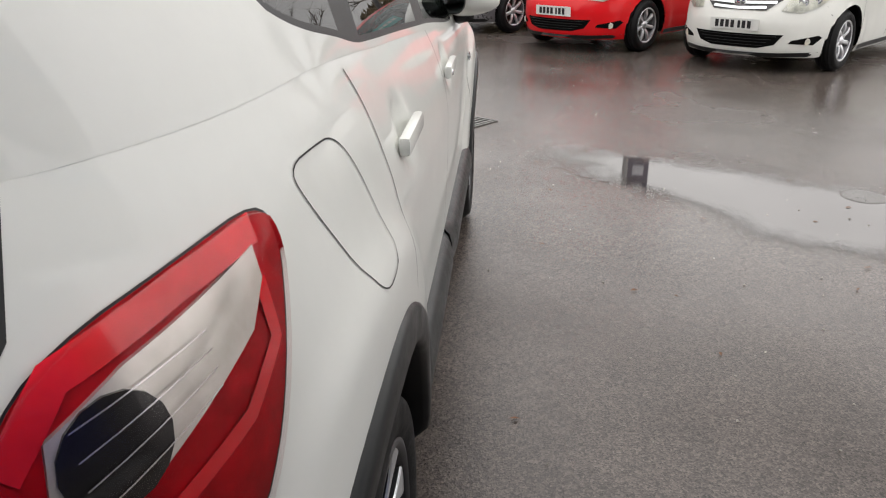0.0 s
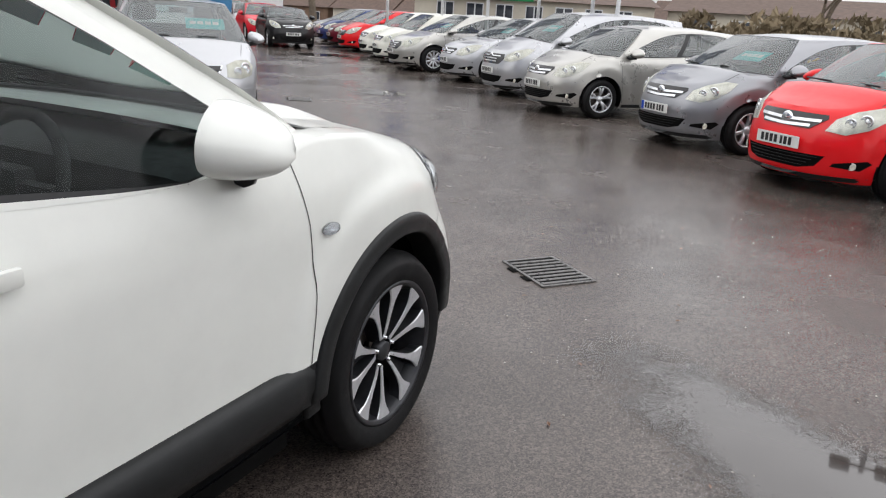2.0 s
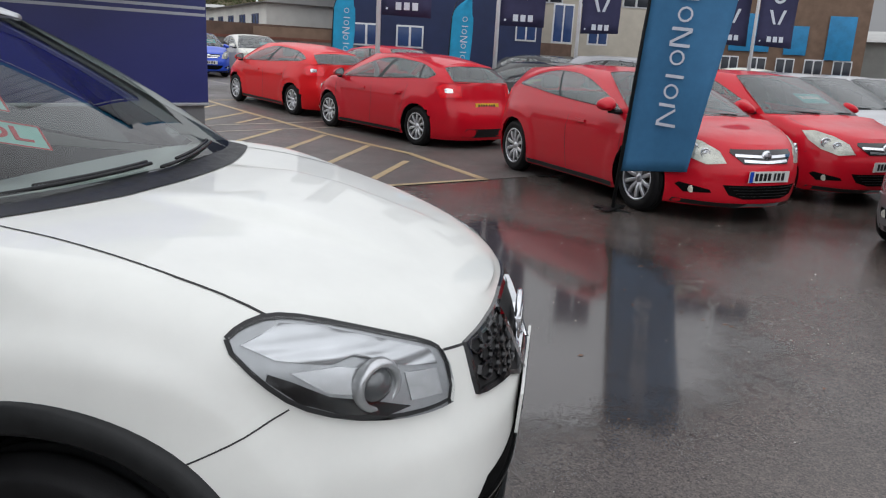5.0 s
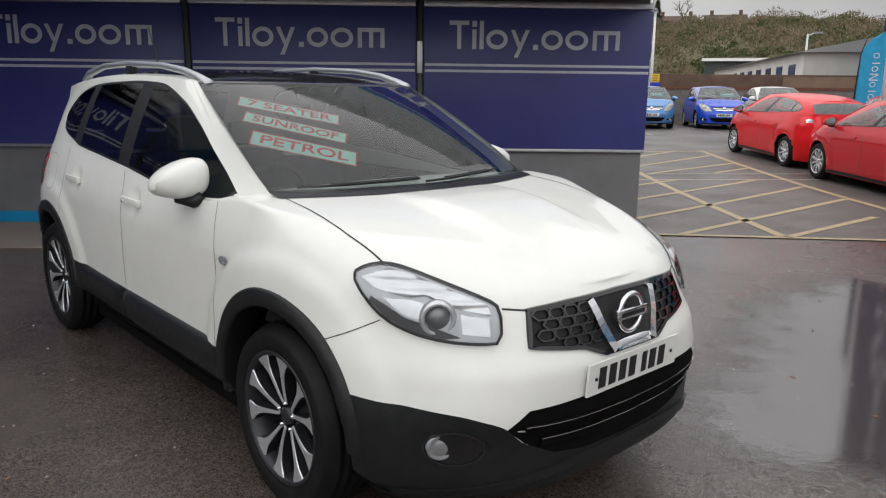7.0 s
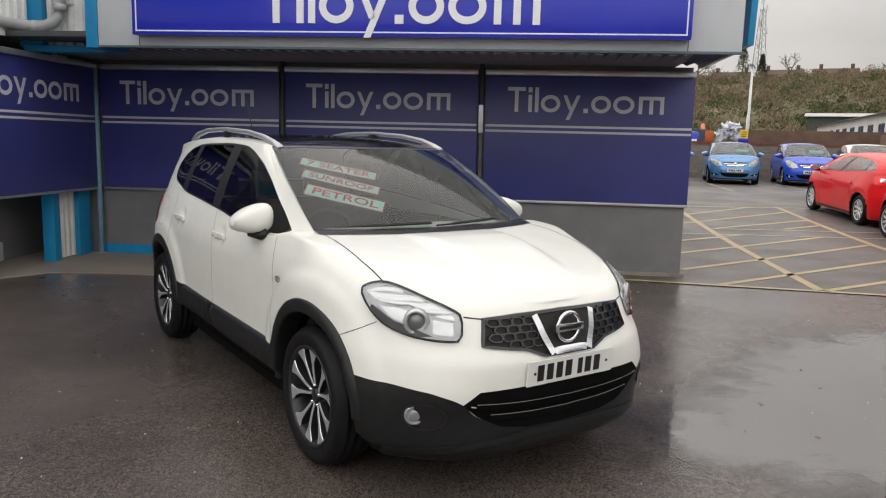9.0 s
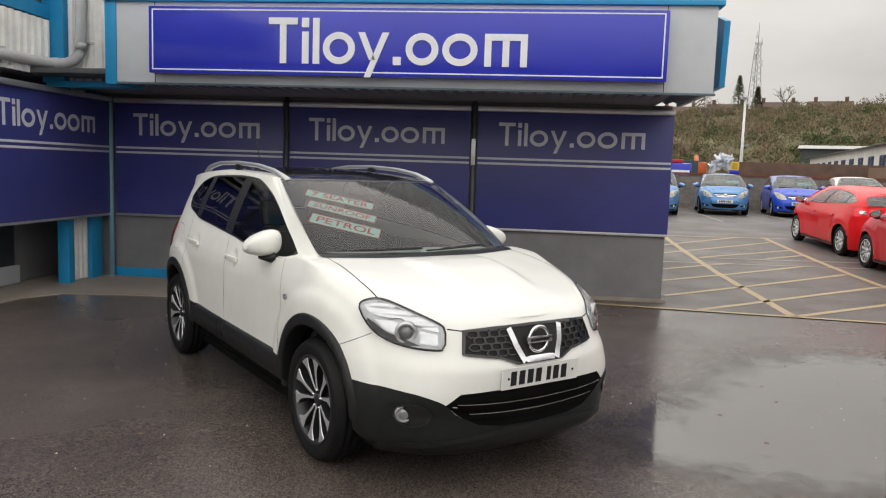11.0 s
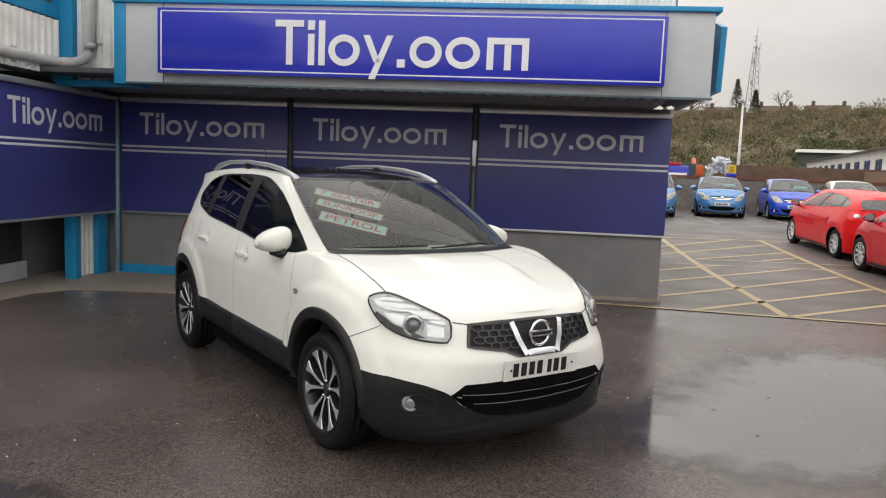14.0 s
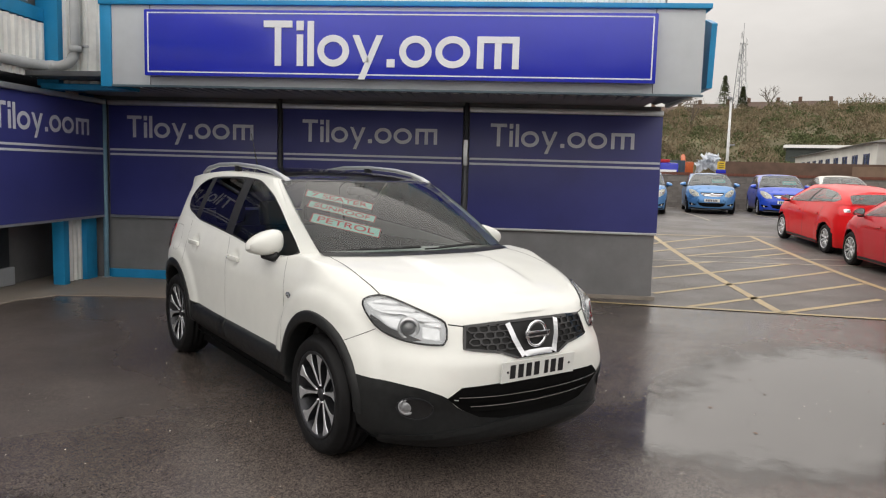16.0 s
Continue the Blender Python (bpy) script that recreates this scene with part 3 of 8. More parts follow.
        for sgn in (1, -1) if both else (1,):
            out.append(mesh_ob(name, [(v.x * sgn, v.y, v.z) for v in verts], faces if sgn > 0 else [f[::-1] for f in faces], material, parent or self.root, label, smooth=not thick))
        return out


def deck_strip(car, name, pts, width, material, step=0.04):
    """A narrow gap along the bonnet, laid on it from above."""
    P = [Vector((p[0], p[1], 0)) for p in pts]
    line = []
    for p, q in zip(P, P[1:]):
        k = max(1, int((q - p).length / step))
        line += [p.lerp(q, i / k) for i in range(k)]
    line.append(P[-1])
    for sgn in (1, -1):
        vs, fs = [], []
        for i, p in enumerate(line):
            d = (line[min(i + 1, len(line) - 1)] - line[max(i - 1, 0)]).normalized()
            nrm = Vector((-d.y, d.x, 0)) * width / 2
            for s2 in (1, -1):
                g = p + nrm * s2
                hit, _, _, _ = car.bvh.ray_cast(Vector((g.x, g.y, 3)), Vector((0, 0, -1)))
                vs.append(Vector((g.x * sgn, g.y, (hit.z if hit else 1) + 0.0015)))
        for i in range(len(line) - 1):
            fs.append((2 * i, 2 * i + 1, 2 * i + 3, 2 * i + 2))
        mesh_ob(name, vs, fs, material, car.root)


def plate(car, y, z, rear=False, tilt=0.0, seed=1, w=0.52, bars=True):
    """A number plate with plain bars for its characters."""
    s = -1 if rear else 1
    holder = mesh_ob("number_plate", *slab(w, 0.111, 0.008), PLATE_YELLOW if rear else PLATE_WHITE, car.root, "", smooth=False)
    holder.matrix_local = pose(0, y, z, 90 + tilt * s, 0, 0 if rear else 180)
    rnd = random.Random(seed)
    x = -w / 2 + 0.05
    if seed % 3 == 0 and not rear:
        b = mesh_ob("badge_strip", *slab(0.045, 0.105, 0.002), PLATE_BLUE, holder, "", smooth=False)
        b.location = (-w / 2 + 0.028, 0, 0.006)
        x += 0.02
    for k in range(7):
        wid = 0.034 if k == 4 else 0.046
        if x + wid > w / 2 - 0.02:
            break
        bar = mesh_ob("character_bar", *slab(wid * 0.8, 0.074, 0.002), INK, holder, "", smooth=False)
        bar.location = (x + wid / 2, 0, 0.006)
        x += wid + (0.03 if k == 3 else 0.010)
    return holder


def slab(w, h, d):
    v = [(-w / 2, -h / 2, -d / 2), (w / 2, -h / 2, -d / 2), (w / 2, h / 2, -d / 2), (-w / 2, h / 2, -d / 2), (-w / 2, -h / 2, d / 2), (w / 2, -h / 2, d / 2), (w / 2, h / 2, d / 2), (-w / 2, h / 2, d / 2)]
    return v, [(3, 2, 1, 0), (4, 5, 6, 7), (0, 1, 5, 4), (1, 2, 6, 5), (2, 3, 7, 6), (3, 0, 4, 7)]


def spoke_mesh(n, r0, r1, w0, w1, depth, dish, pair=0.0, ang0=0.0, curve_in=0.02):
    """Wheel spokes as tapered bars in the plane of the rim, facing +x."""
    verts, faces = [], []
    for i in range(n):
        for sgn in ((-1, 1) if pair else (0,)):
            t = 2 * math.pi * i / n + ang0
            M = 8
            b = len(verts)
            for k in range(M + 1):
                f = k / M
                r = r0 + (r1 - r0) * f
                tt = t + sgn * pair * (0.35 + 0.65 * f ** 1.4)
                wid = (w0 + (w1 - w0) * f) / 2
                x = dish * (f ** 1.5) + curve_in * math.sin(math.pi * f)
                ca, sa = math.cos(tt), math.sin(tt)
                for s2, dx in ((-1, -0.006), (-0.62, 0), (0.62, 0), (1, -0.006), (1, -depth), (-1, -depth)):
                    verts.append((x + dx, r * ca - s2 * wid * sa, r * sa + s2 * wid * ca))
            for k in range(M):
                for s2 in range(6):
                    u, v = b + k * 6 + s2, b + k * 6 + (s2 + 1) % 6
                    faces.append((u, v, v + 6, u + 6))
    return verts, faces


def loop_spokes(n, rim_r, dark=False):
    """Pairs of blades that meet in a rounded loop at the hub and flare out along the rim, facing +x."""
    prof = [(0.046, 0.0, 0.017), (0.052, 0.20, 0.015), (0.062, 0.225, 0.0135), (0.09, 0.235, 0.015), (0.125, 0.25, 0.018), (0.155, 0.265, 0.022), (0.18, 0.28, 0.030), (0.20, 0.295, 0.046), (0.215, 0.305, 0.066), (rim_r - 0.008, 0.31, 0.092)]
    verts, faces = [], []
    for i in range(n):
        t = 2 * math.pi * i / n + math.pi / 2 + 0.2
        for sgn in (-1, 1):
            b = len(verts)
            for r, a, w in prof:
                f = (r - 0.046) / (rim_r - 0.054)
                tt = t + sgn * (a if not dark else a * 0.82)
                wid = w / 2 * (1.3 if dark else 1)
                x = 0.030 * f ** 0.7
                ca, sa = math.cos(tt), math.sin(tt)
                for s2, dx in ((-1, -0.004), (-0.86, 0), (0.86, 0), (1, -0.004), (1, -0.045), (-1, -0.045)):
                    if dark:
                        dx -= 0.005
                    verts.append((x + dx, r * ca - s2 * wid * sa, r * sa + s2 * wid * ca))
            for k in range(len(prof) - 1):
                for s2 in range(6):
                    u, v = b + k * 6 + s2, b + k * 6 + (s2 + 1) % 6
                    faces.append((u, v, v + 6, u + 6))
    return verts, faces


def wheel(root, where, r, rim_r, width, style=0, seg=40, turn=0.0, face_m=None):
    """One wheel: tyre with tread, rim, spokes, hub cap and brake disc. Faces +x."""
    w = tagged(new("wheel"))
    w.parent = root
    w.matrix_local = where
    h = width / 2
    s = r - rim_r
    prof = [(rim_r - 0.012, -h + 0.03), (rim_r, -h + 0.012), (rim_r + s * 0.35, -h), (rim_r + s * 0.7, -h + 0.004), (r - 0.018, -h + 0.02), (r - 0.004, -h + 0.045)]
    for g in (-0.045, 0.0, 0.045):
        prof += [(r, g - 0.012), (r - 0.009, g - 0.008), (r - 0.009, g + 0.008), (r, g + 0.012)]
    prof += [(r - 0.004, h - 0.045), (r - 0.018, h - 0.02), (rim_r + s * 0.7, h - 0.004), (rim_r + s * 0.62, h - 0.0005), (rim_r + s * 0.5, h), (rim_r + s * 0.3, h - 0.001), (rim_r, h - 0.012), (rim_r - 0.012, h - 0.03)]
    lathe("tyre", prof, RUBBER, w, "", seg)
    lathe("rim", [(rim_r + 0.002, h - 0.018), (rim_r + 0.006, h - 0.008), (rim_r - 0.004, h - 0.006), (rim_r - 0.012, h - 0.014)], ALLOY_DARK if style == 1 else ALLOY, w, "", seg)
    lathe("rim_barrel", [(rim_r - 0.012, h - 0.014), (rim_r - 0.02, h - 0.03), (rim_r - 0.03, h - 0.09), (rim_r - 0.035, -h + 0.02)], ALLOY_DARK if style == 1 else mat_barrel_shaded, w, "", seg)
    lathe("brake_disc", [(0.02, h - 0.115), (rim_r * 0.72, h - 0.115), (rim_r * 0.72, h - 0.13), (0.02, h - 0.13)], mat_disc, w, "", 28)
    # flat black disc added behind the brake, for the dark inside of the wheel
    lathe("dark_back_disc", [(0.0, h - 0.15), (rim_r - 0.03, h - 0.15)], UNDER, w, "", 24)
    x0 = h - 0.045
    n, pair = {0: (5, 0.20), 1: (10, 0.0), 2: (10, 0.0), 3: (7, 0.0), 4: (12, 0.0)}[style]
    dark = style == 1
    if dark:
        vs, fs = loop_spokes(5, rim_r)
        sp = mesh_ob("spoke_star", vs, fs, [ALLOY, ALLOY_DARK], w, "machined loop spokes with black flanks", smooth=False, index=[0 if k % 6 < 3 else 1 for k in range(len(fs))])
        sp.location = (x0, 0, 0)
        vs, fs = spoke_mesh(5, 0.03, rim_r - 0.014, 0.02, 0.10, 0.03, 0.006, 0.0, math.pi / 2 + 0.2, -0.012)
        sd = mesh_ob("dark_spoke_set", vs, fs, ALLOY_DARK, w, "dark painted rear spoke layer", smooth=False)
        sd.location = (x0 - 0.022, 0, 0)
        lathe("machined_lip", [(rim_r + 0.001, x0 + 0.028), (rim_r - 0.001, x0 + 0.033), (rim_r - 0.009, x0 + 0.031), (rim_r - 0.011, x0 + 0.024)], ALLOY, w, "thin machined rim edge", seg)
    else:
        vs, fs = spoke_mesh(n, 0.04, rim_r - 0.012, 0.03 if pair else 0.036, 0.036 if pair else 0.044, 0.03, 0.022, pair, math.pi / 2, 0.02)
        sp = mesh_ob("spoke_star", vs, fs, face_m or ALLOY, w, "", smooth=False)
        sp.location = (x0, 0, 0)
    lathe("hub_cap", [(0.0, x0 + (0.010 if dark else 0.024)), (0.02, x0 + (0.010 if dark else 0.023)), (0.03, x0 + (0.006 if dark else 0.016)), (0.034 if dark else 0.05, x0 + 0.004), (0.036 if dark else 0.055, x0 - 0.03)], ALLOY_DARK if dark else face_m or ALLOY, w, "", 20)
    for k in range(5):
        t = 2 * math.pi * k / 5 + 0.3
        b = lathe("wheel_bolt", [(0.0, 0.014), (0.006, 0.013), (0.008, 0.0)], CHROME, w, "", 6)
        b.location = (x0 - 0.002, 0.072 * math.cos(t) * (0.7 if dark else 1), 0.072 * math.sin(t) * (0.7 if dark else 1))
    return w


# alloy darkened in its colour to stand for the shade inside the rim
mat_barrel_shaded = mat("shaded_alloy_barrel", (0.16, 0.16, 0.17), 0.4, 0.7, 30, 0.2)
mat_disc = mat("brake_disc_steel", (0.22, 0.19, 0.17), 0.45, 0.9, 60, 0.3)


def four_wheels(car, style, r, rim_r, width, seg=32, face_m=None, inset=0.012):
    hw, wb = car.S["hw"], car.S["wb"]
    for y in (0.0, -wb):
        for sgn in (1, -1):
            x = hw - inset - width / 2
            wheel(car.root, pose(sgn * x, y, r, 0 if sgn > 0 else 0, 0, 0 if sgn > 0 else 180), r, rim_r, width, style, seg, 0, face_m)


def door_mirror(car, sgn, x, y, z, m, size=1.0, fold=0.0):
    """A wing mirror: shell, black foot and the mirror glass that faces back; fold turns it in towards the door."""
    verts, faces = [], []
    A, B = 24, 14
    for i in range(B + 1):
        u = i / B
        yy = 0.105 - 0.18 * u
        rx = 0.118 * size * math.sqrt(max(0, 1 - (1 - min(1, u * 1.1)) ** 1.8)) if u < 0.9 else 0.118 * size * (1 - 0.06 * (u - 0.9) / 0.1)
        rz = rx * 0.65
        for k in range(A):
            t = 2 * math.pi * k / A
            cx, cz = math.copysign(abs(math.cos(t)) ** 0.85, math.cos(t)), math.copysign(abs(math.sin(t)) ** 0.8, math.sin(t))
            taper = 1 - 0.22 * cx * sgn
            verts.append((rx * cx, yy * size, rz * cz * taper - 0.012 * cx * sgn - 0.02 * (1 - u)))
    for i in range(B):
        for k in range(A):
            faces.append((i * A + k, i * A + (k + 1) % A, (i + 1) * A + (k + 1) % A, (i + 1) * A + k))
    root = mesh_ob("door_mirror", verts, faces, m, car.root)
    root.matrix_local = pose(x, y, z, 0, 0, -fold * sgn)
    gl = [(v[0] * 0.88, -0.072 * size, v[2] * 0.88) for v in verts[-A:]]
    mesh_ob("mirror_glass", gl, [tuple(range(A))], CHROME, root, "mirror glass", smooth=False)
    rim = [(v[0], -0.075 * size, v[2]) for v in verts[-A:]]
    mesh_ob("mirror_bezel", rim + gl, [(k, (k + 1) % A, A + (k + 1) % A, A + k) for k in range(A)], PLASTIC, root)
    hx = car.S["hw"] - 0.05
    tube("mirror_foot", [(x - sgn * 0.01, y + 0.0, z - 0.075 * size), (sgn * (hx + 0.03), y + 0.06, z - 0.09 * size), (sgn * hx, y + 0.08, z - 0.07 * size)], 0.026, PLASTIC, car.root, "black plastic mirror foot", 8)
    return root


def cabin(car):
    """Seats, dashboard, steering wheel and lining seen through the glass."""
    S = car.S
    hw, wb, yb = S["hw"], S["wb"], S["yb"]
    b0 = S["b0"]
    box("dashboard", (-hw + 0.13, yb - 0.62, 0.6), (hw - 0.13, yb - 0.1, b0 - 0.02), CABIN, car.root, "black dashboard", 0.06)
    for sgn in (1, -1):
        bm = bmesh.new()
        x = 0.37 * sgn
        box_bm(bm, x - 0.24, yb - 1.5, 0.35, x + 0.24, yb - 1.0, 0.58, None, 0.06)
        box_bm(bm, x - 0.23, -0.07, 0, x + 0.23, 0.07, 0.62, pose(0, yb - 1.52, 0.52, 14, 0, 0), 0.06)
        box_bm(bm, x - 0.13, -0.05, 0, x + 0.13, 0.05, 0.2, pose(0, yb - 1.67, 1.17, 8, 0, 0), 0.045)
        part("front_seat", bm, CABIN, car.root, "dark fabric front seat with headrest", smooth=True, angle=40)
    bm = bmesh.new()
    box_bm(bm, -hw + 0.2, -wb + 0.22, 0.4, hw - 0.2, -wb + 0.7, 0.62, None, 0.06)
    box_bm(bm, -hw + 0.2, -0.08, 0, hw - 0.2, 0.08, 0.6, pose(0, -wb + 0.2, 0.52, 14, 0, 0), 0.06)
    for x in (-0.42, 0.42):
        box_bm(bm, x - 0.13, -0.05, 0, x + 0.13, 0.05, 0.17, pose(0, -wb + 0.06, 1.13, 8, 0, 0), 0.045)
    part("rear_bench", bm, CABIN, car.root, "", smooth=True, angle=40)
    pts = [(0.37 + 0.185 * math.cos(t), 0.185 * math.sin(t) * 0.35, 0.185 * math.sin(t) * 0.93) for t in [2 * math.pi * k / 24 for k in range(24)]]
    sw = tube("steering_wheel", pts, 0.016, CABIN, car.root, "", 8, True)
    sw.location = (0, yb - 0.78, b0 - 0.08)
    bm = bmesh.new()
    box_bm(bm, 0.19, -0.02, -0.03, 0.55, 0.02, 0.03, None, 0.012)
    box_bm(bm, 0.30, -0.03, -0.07, 0.44, 0.03, 0.06, None, 0.02)
    box_bm(bm, 0.345, -0.02, -0.18, 0.395, 0.02, 0.0, None, 0.01)
    part("wheel_hub", bm, CABIN, sw, "", smooth=True, angle=40)
    for sgn in (1, -1):
        box("door_lining", (sgn * (hw - 0.10) - 0.015, -wb + 0.3, 0.4), (sgn * (hw - 0.10) + 0.015, yb - 0.5, b0 - 0.03), CABIN, car.root, "", 0.01)
    tube("rear_view_mirror", [(-0.11, S["yt"] - 0.04, S["h"] - 0.16), (0.11, S["yt"] - 0.04, S["h"] - 0.16)], 0.03, CABIN, car.root, "", 8)


LAMP_BOWL = mat("warm_grey_lamp_bowl", (0.70, 0.68, 0.58), 0.28, 0.3, 14, 0.25)


def parked_car(name, label, S, m, x, y, heading, style=0, group="cars for sale", front="bar", rear_plate=True, seed=1, price=False, cell=0.06, mirror_m=None, headlamp=None, roof_m=None):
    """A parked hatchback: heading is the bearing of its nose in degrees from +x, (x, y) the middle of its front bumper on the ground."""
    hd = radians(heading)
    ox, oy = x - math.cos(hd) * S["foh"], y - math.sin(hd) * S["foh"]
    slope = (gz(x, y) - gz(x - 3.2 * math.cos(hd), y - 3.2 * math.sin(hd))) / 3.2
    car = Car(S, name, label, m, cell, where=pose(ox, oy, gz(ox, oy), 0, 0, heading - 90) @ pose(0, 0, 0, math.degrees(math.atan(slope)), 0, 0), group=group, roof_m=roof_m)
    f, r, hw, wb = S["foh"], -S["wb"] - S["roh"], S["hw"], S["wb"]
    zn = S["top"][0][1]
    four_wheels(car, style, S["wheel_r"], S["wheel_r"] * 0.66, 0.2, 28)
    cabin(car)
    for sgn in (1, -1):
        door_mirror(car, sgn, sgn * (hw + 0.09), S["ws_corner"] - 0.22, S["b0"] + 0.09, mirror_m or m, 0.9)
    if front == "polo":
        hl = [(hw * 0.50, f - 0.10, zn - 0.17), (hw * 0.52, f - 0.14, zn - 0.04), (hw * 0.66, f - 0.24, zn + 0.01), (hw * 0.84, f - 0.36, zn + 0.01), (hw * 0.91, f - 0.40, zn - 0.06), (hw * 0.88, f - 0.30, zn - 0.16), (hw * 0.70, f - 0.16, zn - 0.19)]
    else:
        hl = headlamp or [(hw * 0.50, f - 0.10, zn - 0.17), (hw * 0.56, f - 0.15, zn - 0.06), (hw * 0.68, f - 0.28, zn + 0.02), (hw * 0.82, f - 0.44, zn + 0.07), (hw * 0.92, f - 0.54, zn + 0.06), (hw * 0.92, f - 0.42, zn - 0.04), (hw * 0.86, f - 0.27, zn - 0.13), (hw * 0.70, f - 0.16, zn - 0.19)]
    a = car.patch("headlamp", hl, 28, 0.006, LAMP_BOWL, None, "clear headlamp", 0.04, rings=5)
    car.patch("lamp_lens", hl, 28, 0.014, LENS, a, "", 0.05, dome=0.01, rings=3)
    cen = sum((Vector(p) for p in hl), Vector()) / len(hl)
    e28 = Vector((math.cos(radians(28)), -math.sin(radians(28)), 0))
    for k, ob in enumerate(a):
        sgn = (1, -1)[k]
        for off_, rad in ((-0.075, 1.0), (0.05, 1.35)) if front == "polo" else ((-0.085, 0.95), (0.03, 1.15)) if cell < 0.065 else ((-0.01, 1.15),):
            b = lathe("bulb_bowl", [(0.0, 0.014), (0.012 * rad, 0.013), (0.016 * rad, 0.002), (0.036 * rad, 0.004), (0.044 * rad, 0.011), (0.050 * rad, 0.006), (0.052 * rad, -0.01)], REFLECTOR, ob, "", 16, "y")
            p = car.cast(radians(28), cen.dot(e28) + off_, cen.z + off_ * 0.25 - 0.008, 0.006)
            b.matrix_local = pose(sgn * p.x, p.y, p.z, 0, 0, -28 * sgn)
    # bonnet and bumper joints
    if cell < 0.075:
        deck_strip(car, "bonnet_gap", [(hw * 0.74, f - 0.36), (hw * 0.79, 0.15), (hw * 0.80, S["yb"] - 0.12)], 0.007, SEAM, 0.12)
        car.strip("bumper_gap", [(hw * 0.9, f - 0.40, zn - 0.13), (hw * 0.97, 0.36, zn - 0.22)], 60, 0.006, 0.0015, SEAM, step=0.06)
    car.strip("lower_lip", [(-hw * 0.86, f - 0.3, 0.205), (-hw * 0.5, f - 0.06, 0.195), (0, f, 0.19), (hw * 0.5, f - 0.06, 0.195), (hw * 0.86, f - 0.3, 0.205)], 0, 0.045, 0.008, PLASTIC, both=False, step=0.08, thick=0.01, label="black lower lip")
    if front == "wide":
        g = [(-0.46, f, zn - 0.15), (-0.34, f, zn - 0.25), (0.34, f, zn - 0.25), (0.46, f, zn - 0.15), (0.42, f, zn - 0.06), (-0.42, f, zn - 0.06)]
    elif front == "polo":
        g = [(-0.37, f, zn - 0.05), (-0.30, f, zn - 0.17), (0.30, f, zn - 0.17), (0.37, f, zn - 0.05)]
    elif front == "mini":
        g = [(-0.40, f, zn - 0.09), (-0.3, f, zn - 0.19), (0.3, f, zn - 0.19), (0.40, f, zn - 0.09), (0.30, f, zn - 0.03), (-0.30, f, zn - 0.03)]
    else:
        g = [(-0.40, f, zn - 0.07), (-0.28, f, zn - 0.17), (0.28, f, zn - 0.17), (0.40, f, zn - 0.07), (0.38, f, zn - 0.035), (-0.38, f, zn - 0.035)]
    gr = car.patch("grille", g, 0, 0.010, GLOSS_BLACK, None, "black grille", 0.045, both=False, rings=5)[0]
    bars = (zn - 0.09, zn - 0.14) if front != "wide" else (zn - 0.10, zn - 0.15, zn - 0.2)
    for z in bars:
        wide = 0.36 if z > zn - 0.11 else 0.28
        car.strip("grille_bar", [(-wide, f, z), (0, f, z + (0.0 if front != "bar" else -0.012)), (wide, f, z)], 0, 0.016 if front != "bar" else 0.026, 0.018, GLOSS_BLACK if front == "polo" else CHROME, gr, both=False, step=0.08, thick=0.01)
    lathe_b = lathe("badge", [(0.0, 0.012), (0.05, 0.01), (0.062, 0.004), (0.066, -0.01)], CHROME, car.root, "round chrome badge", 18, "y")
    p = car.cast(0, 0, zn - 0.105, 0.012)
    lathe_b.location = p
    if front == "polo":
        mouth, pod = [(-0.30, f, 0.375), (-0.25, f, 0.265), (0.25, f, 0.265), (0.30, f, 0.375)], [(hw * 0.47, f - 0.1, 0.285), (hw * 0.45, f - 0.1, 0.36), (hw * 0.84, f - 0.3, 0.385), (hw * 0.84, f - 0.3, 0.30)]
        car.strip("grille_trim", [(-0.37, f, zn - 0.045), (-0.30, f, zn - 0.178), (0.30, f, zn - 0.178), (0.37, f, zn - 0.045)], 0, 0.014, 0.014, CHROME, gr, both=False, step=0.06, thick=0.008)
        car.strip("rub_strip", [(hw * 0.5, f - 0.08, 0.475), (hw * 0.93, f - 0.42, 0.49)], 25, 0.03, 0.012, m, step=0.05, thick=0.01)
    else:
        mouth, pod = [(-0.47, f, 0.40), (-0.40, f, 0.30), (-0.25, f, 0.262), (0.25, f, 0.262), (0.40, f, 0.30), (0.47, f, 0.40)], [(hw * 0.60, f - 0.16, 0.315), (hw * 0.62, f - 0.18, 0.345), (hw * 0.86, f - 0.35, 0.395), (hw * 0.89, f - 0.37, 0.37), (hw * 0.82, f - 0.32, 0.30)]
    lg = car.patch("lower_grille", mouth, 0, 0.004, UNDER, None, "black lower grille", 0.045, both=False, rings=6)[0]
    for z in (0.29, 0.32, 0.35, 0.38) if cell < 0.065 else ():
        wide = (mouth[-1][0] - 0.05) * (0.62 + 0.38 * (z - 0.265) / 0.12) if front != "polo" else 0.24
        car.strip("mesh_bar", [(-wide, f, z), (0, f, z), (wide, f, z)], 0, 0.007, 0.010, PLASTIC, lg, both=False, step=0.1, thick=0.006)
    fog = car.patch("fog_lamp_recess", pod, 20, 0.006, UNDER, None, "", 0.04, rings=4)
    for k, ob in enumerate(fog):
        sgn = (1, -1)[k]
        p = car.cast(radians(20), hw * 0.76 * math.cos(radians(20)) - (f - 0.27) * math.sin(radians(20)), 0.335, 0.006)
        b = lathe("fog_lamp", [(0.0, 0.006), (0.018, 0.005), (0.026, 0.001), (0.030, 0.004), (0.036, 0.003), (0.038, -0.01)], LAMP_BOWL, ob, "", 14, "y")
        b.matrix_local = pose(sgn * p.x, p.y, p.z, 0, 0, -22 * sgn)
    p = car.cast(0, 0, 0.49, 0.012)
    plate(car, p.y, 0.49, False, 3, seed)
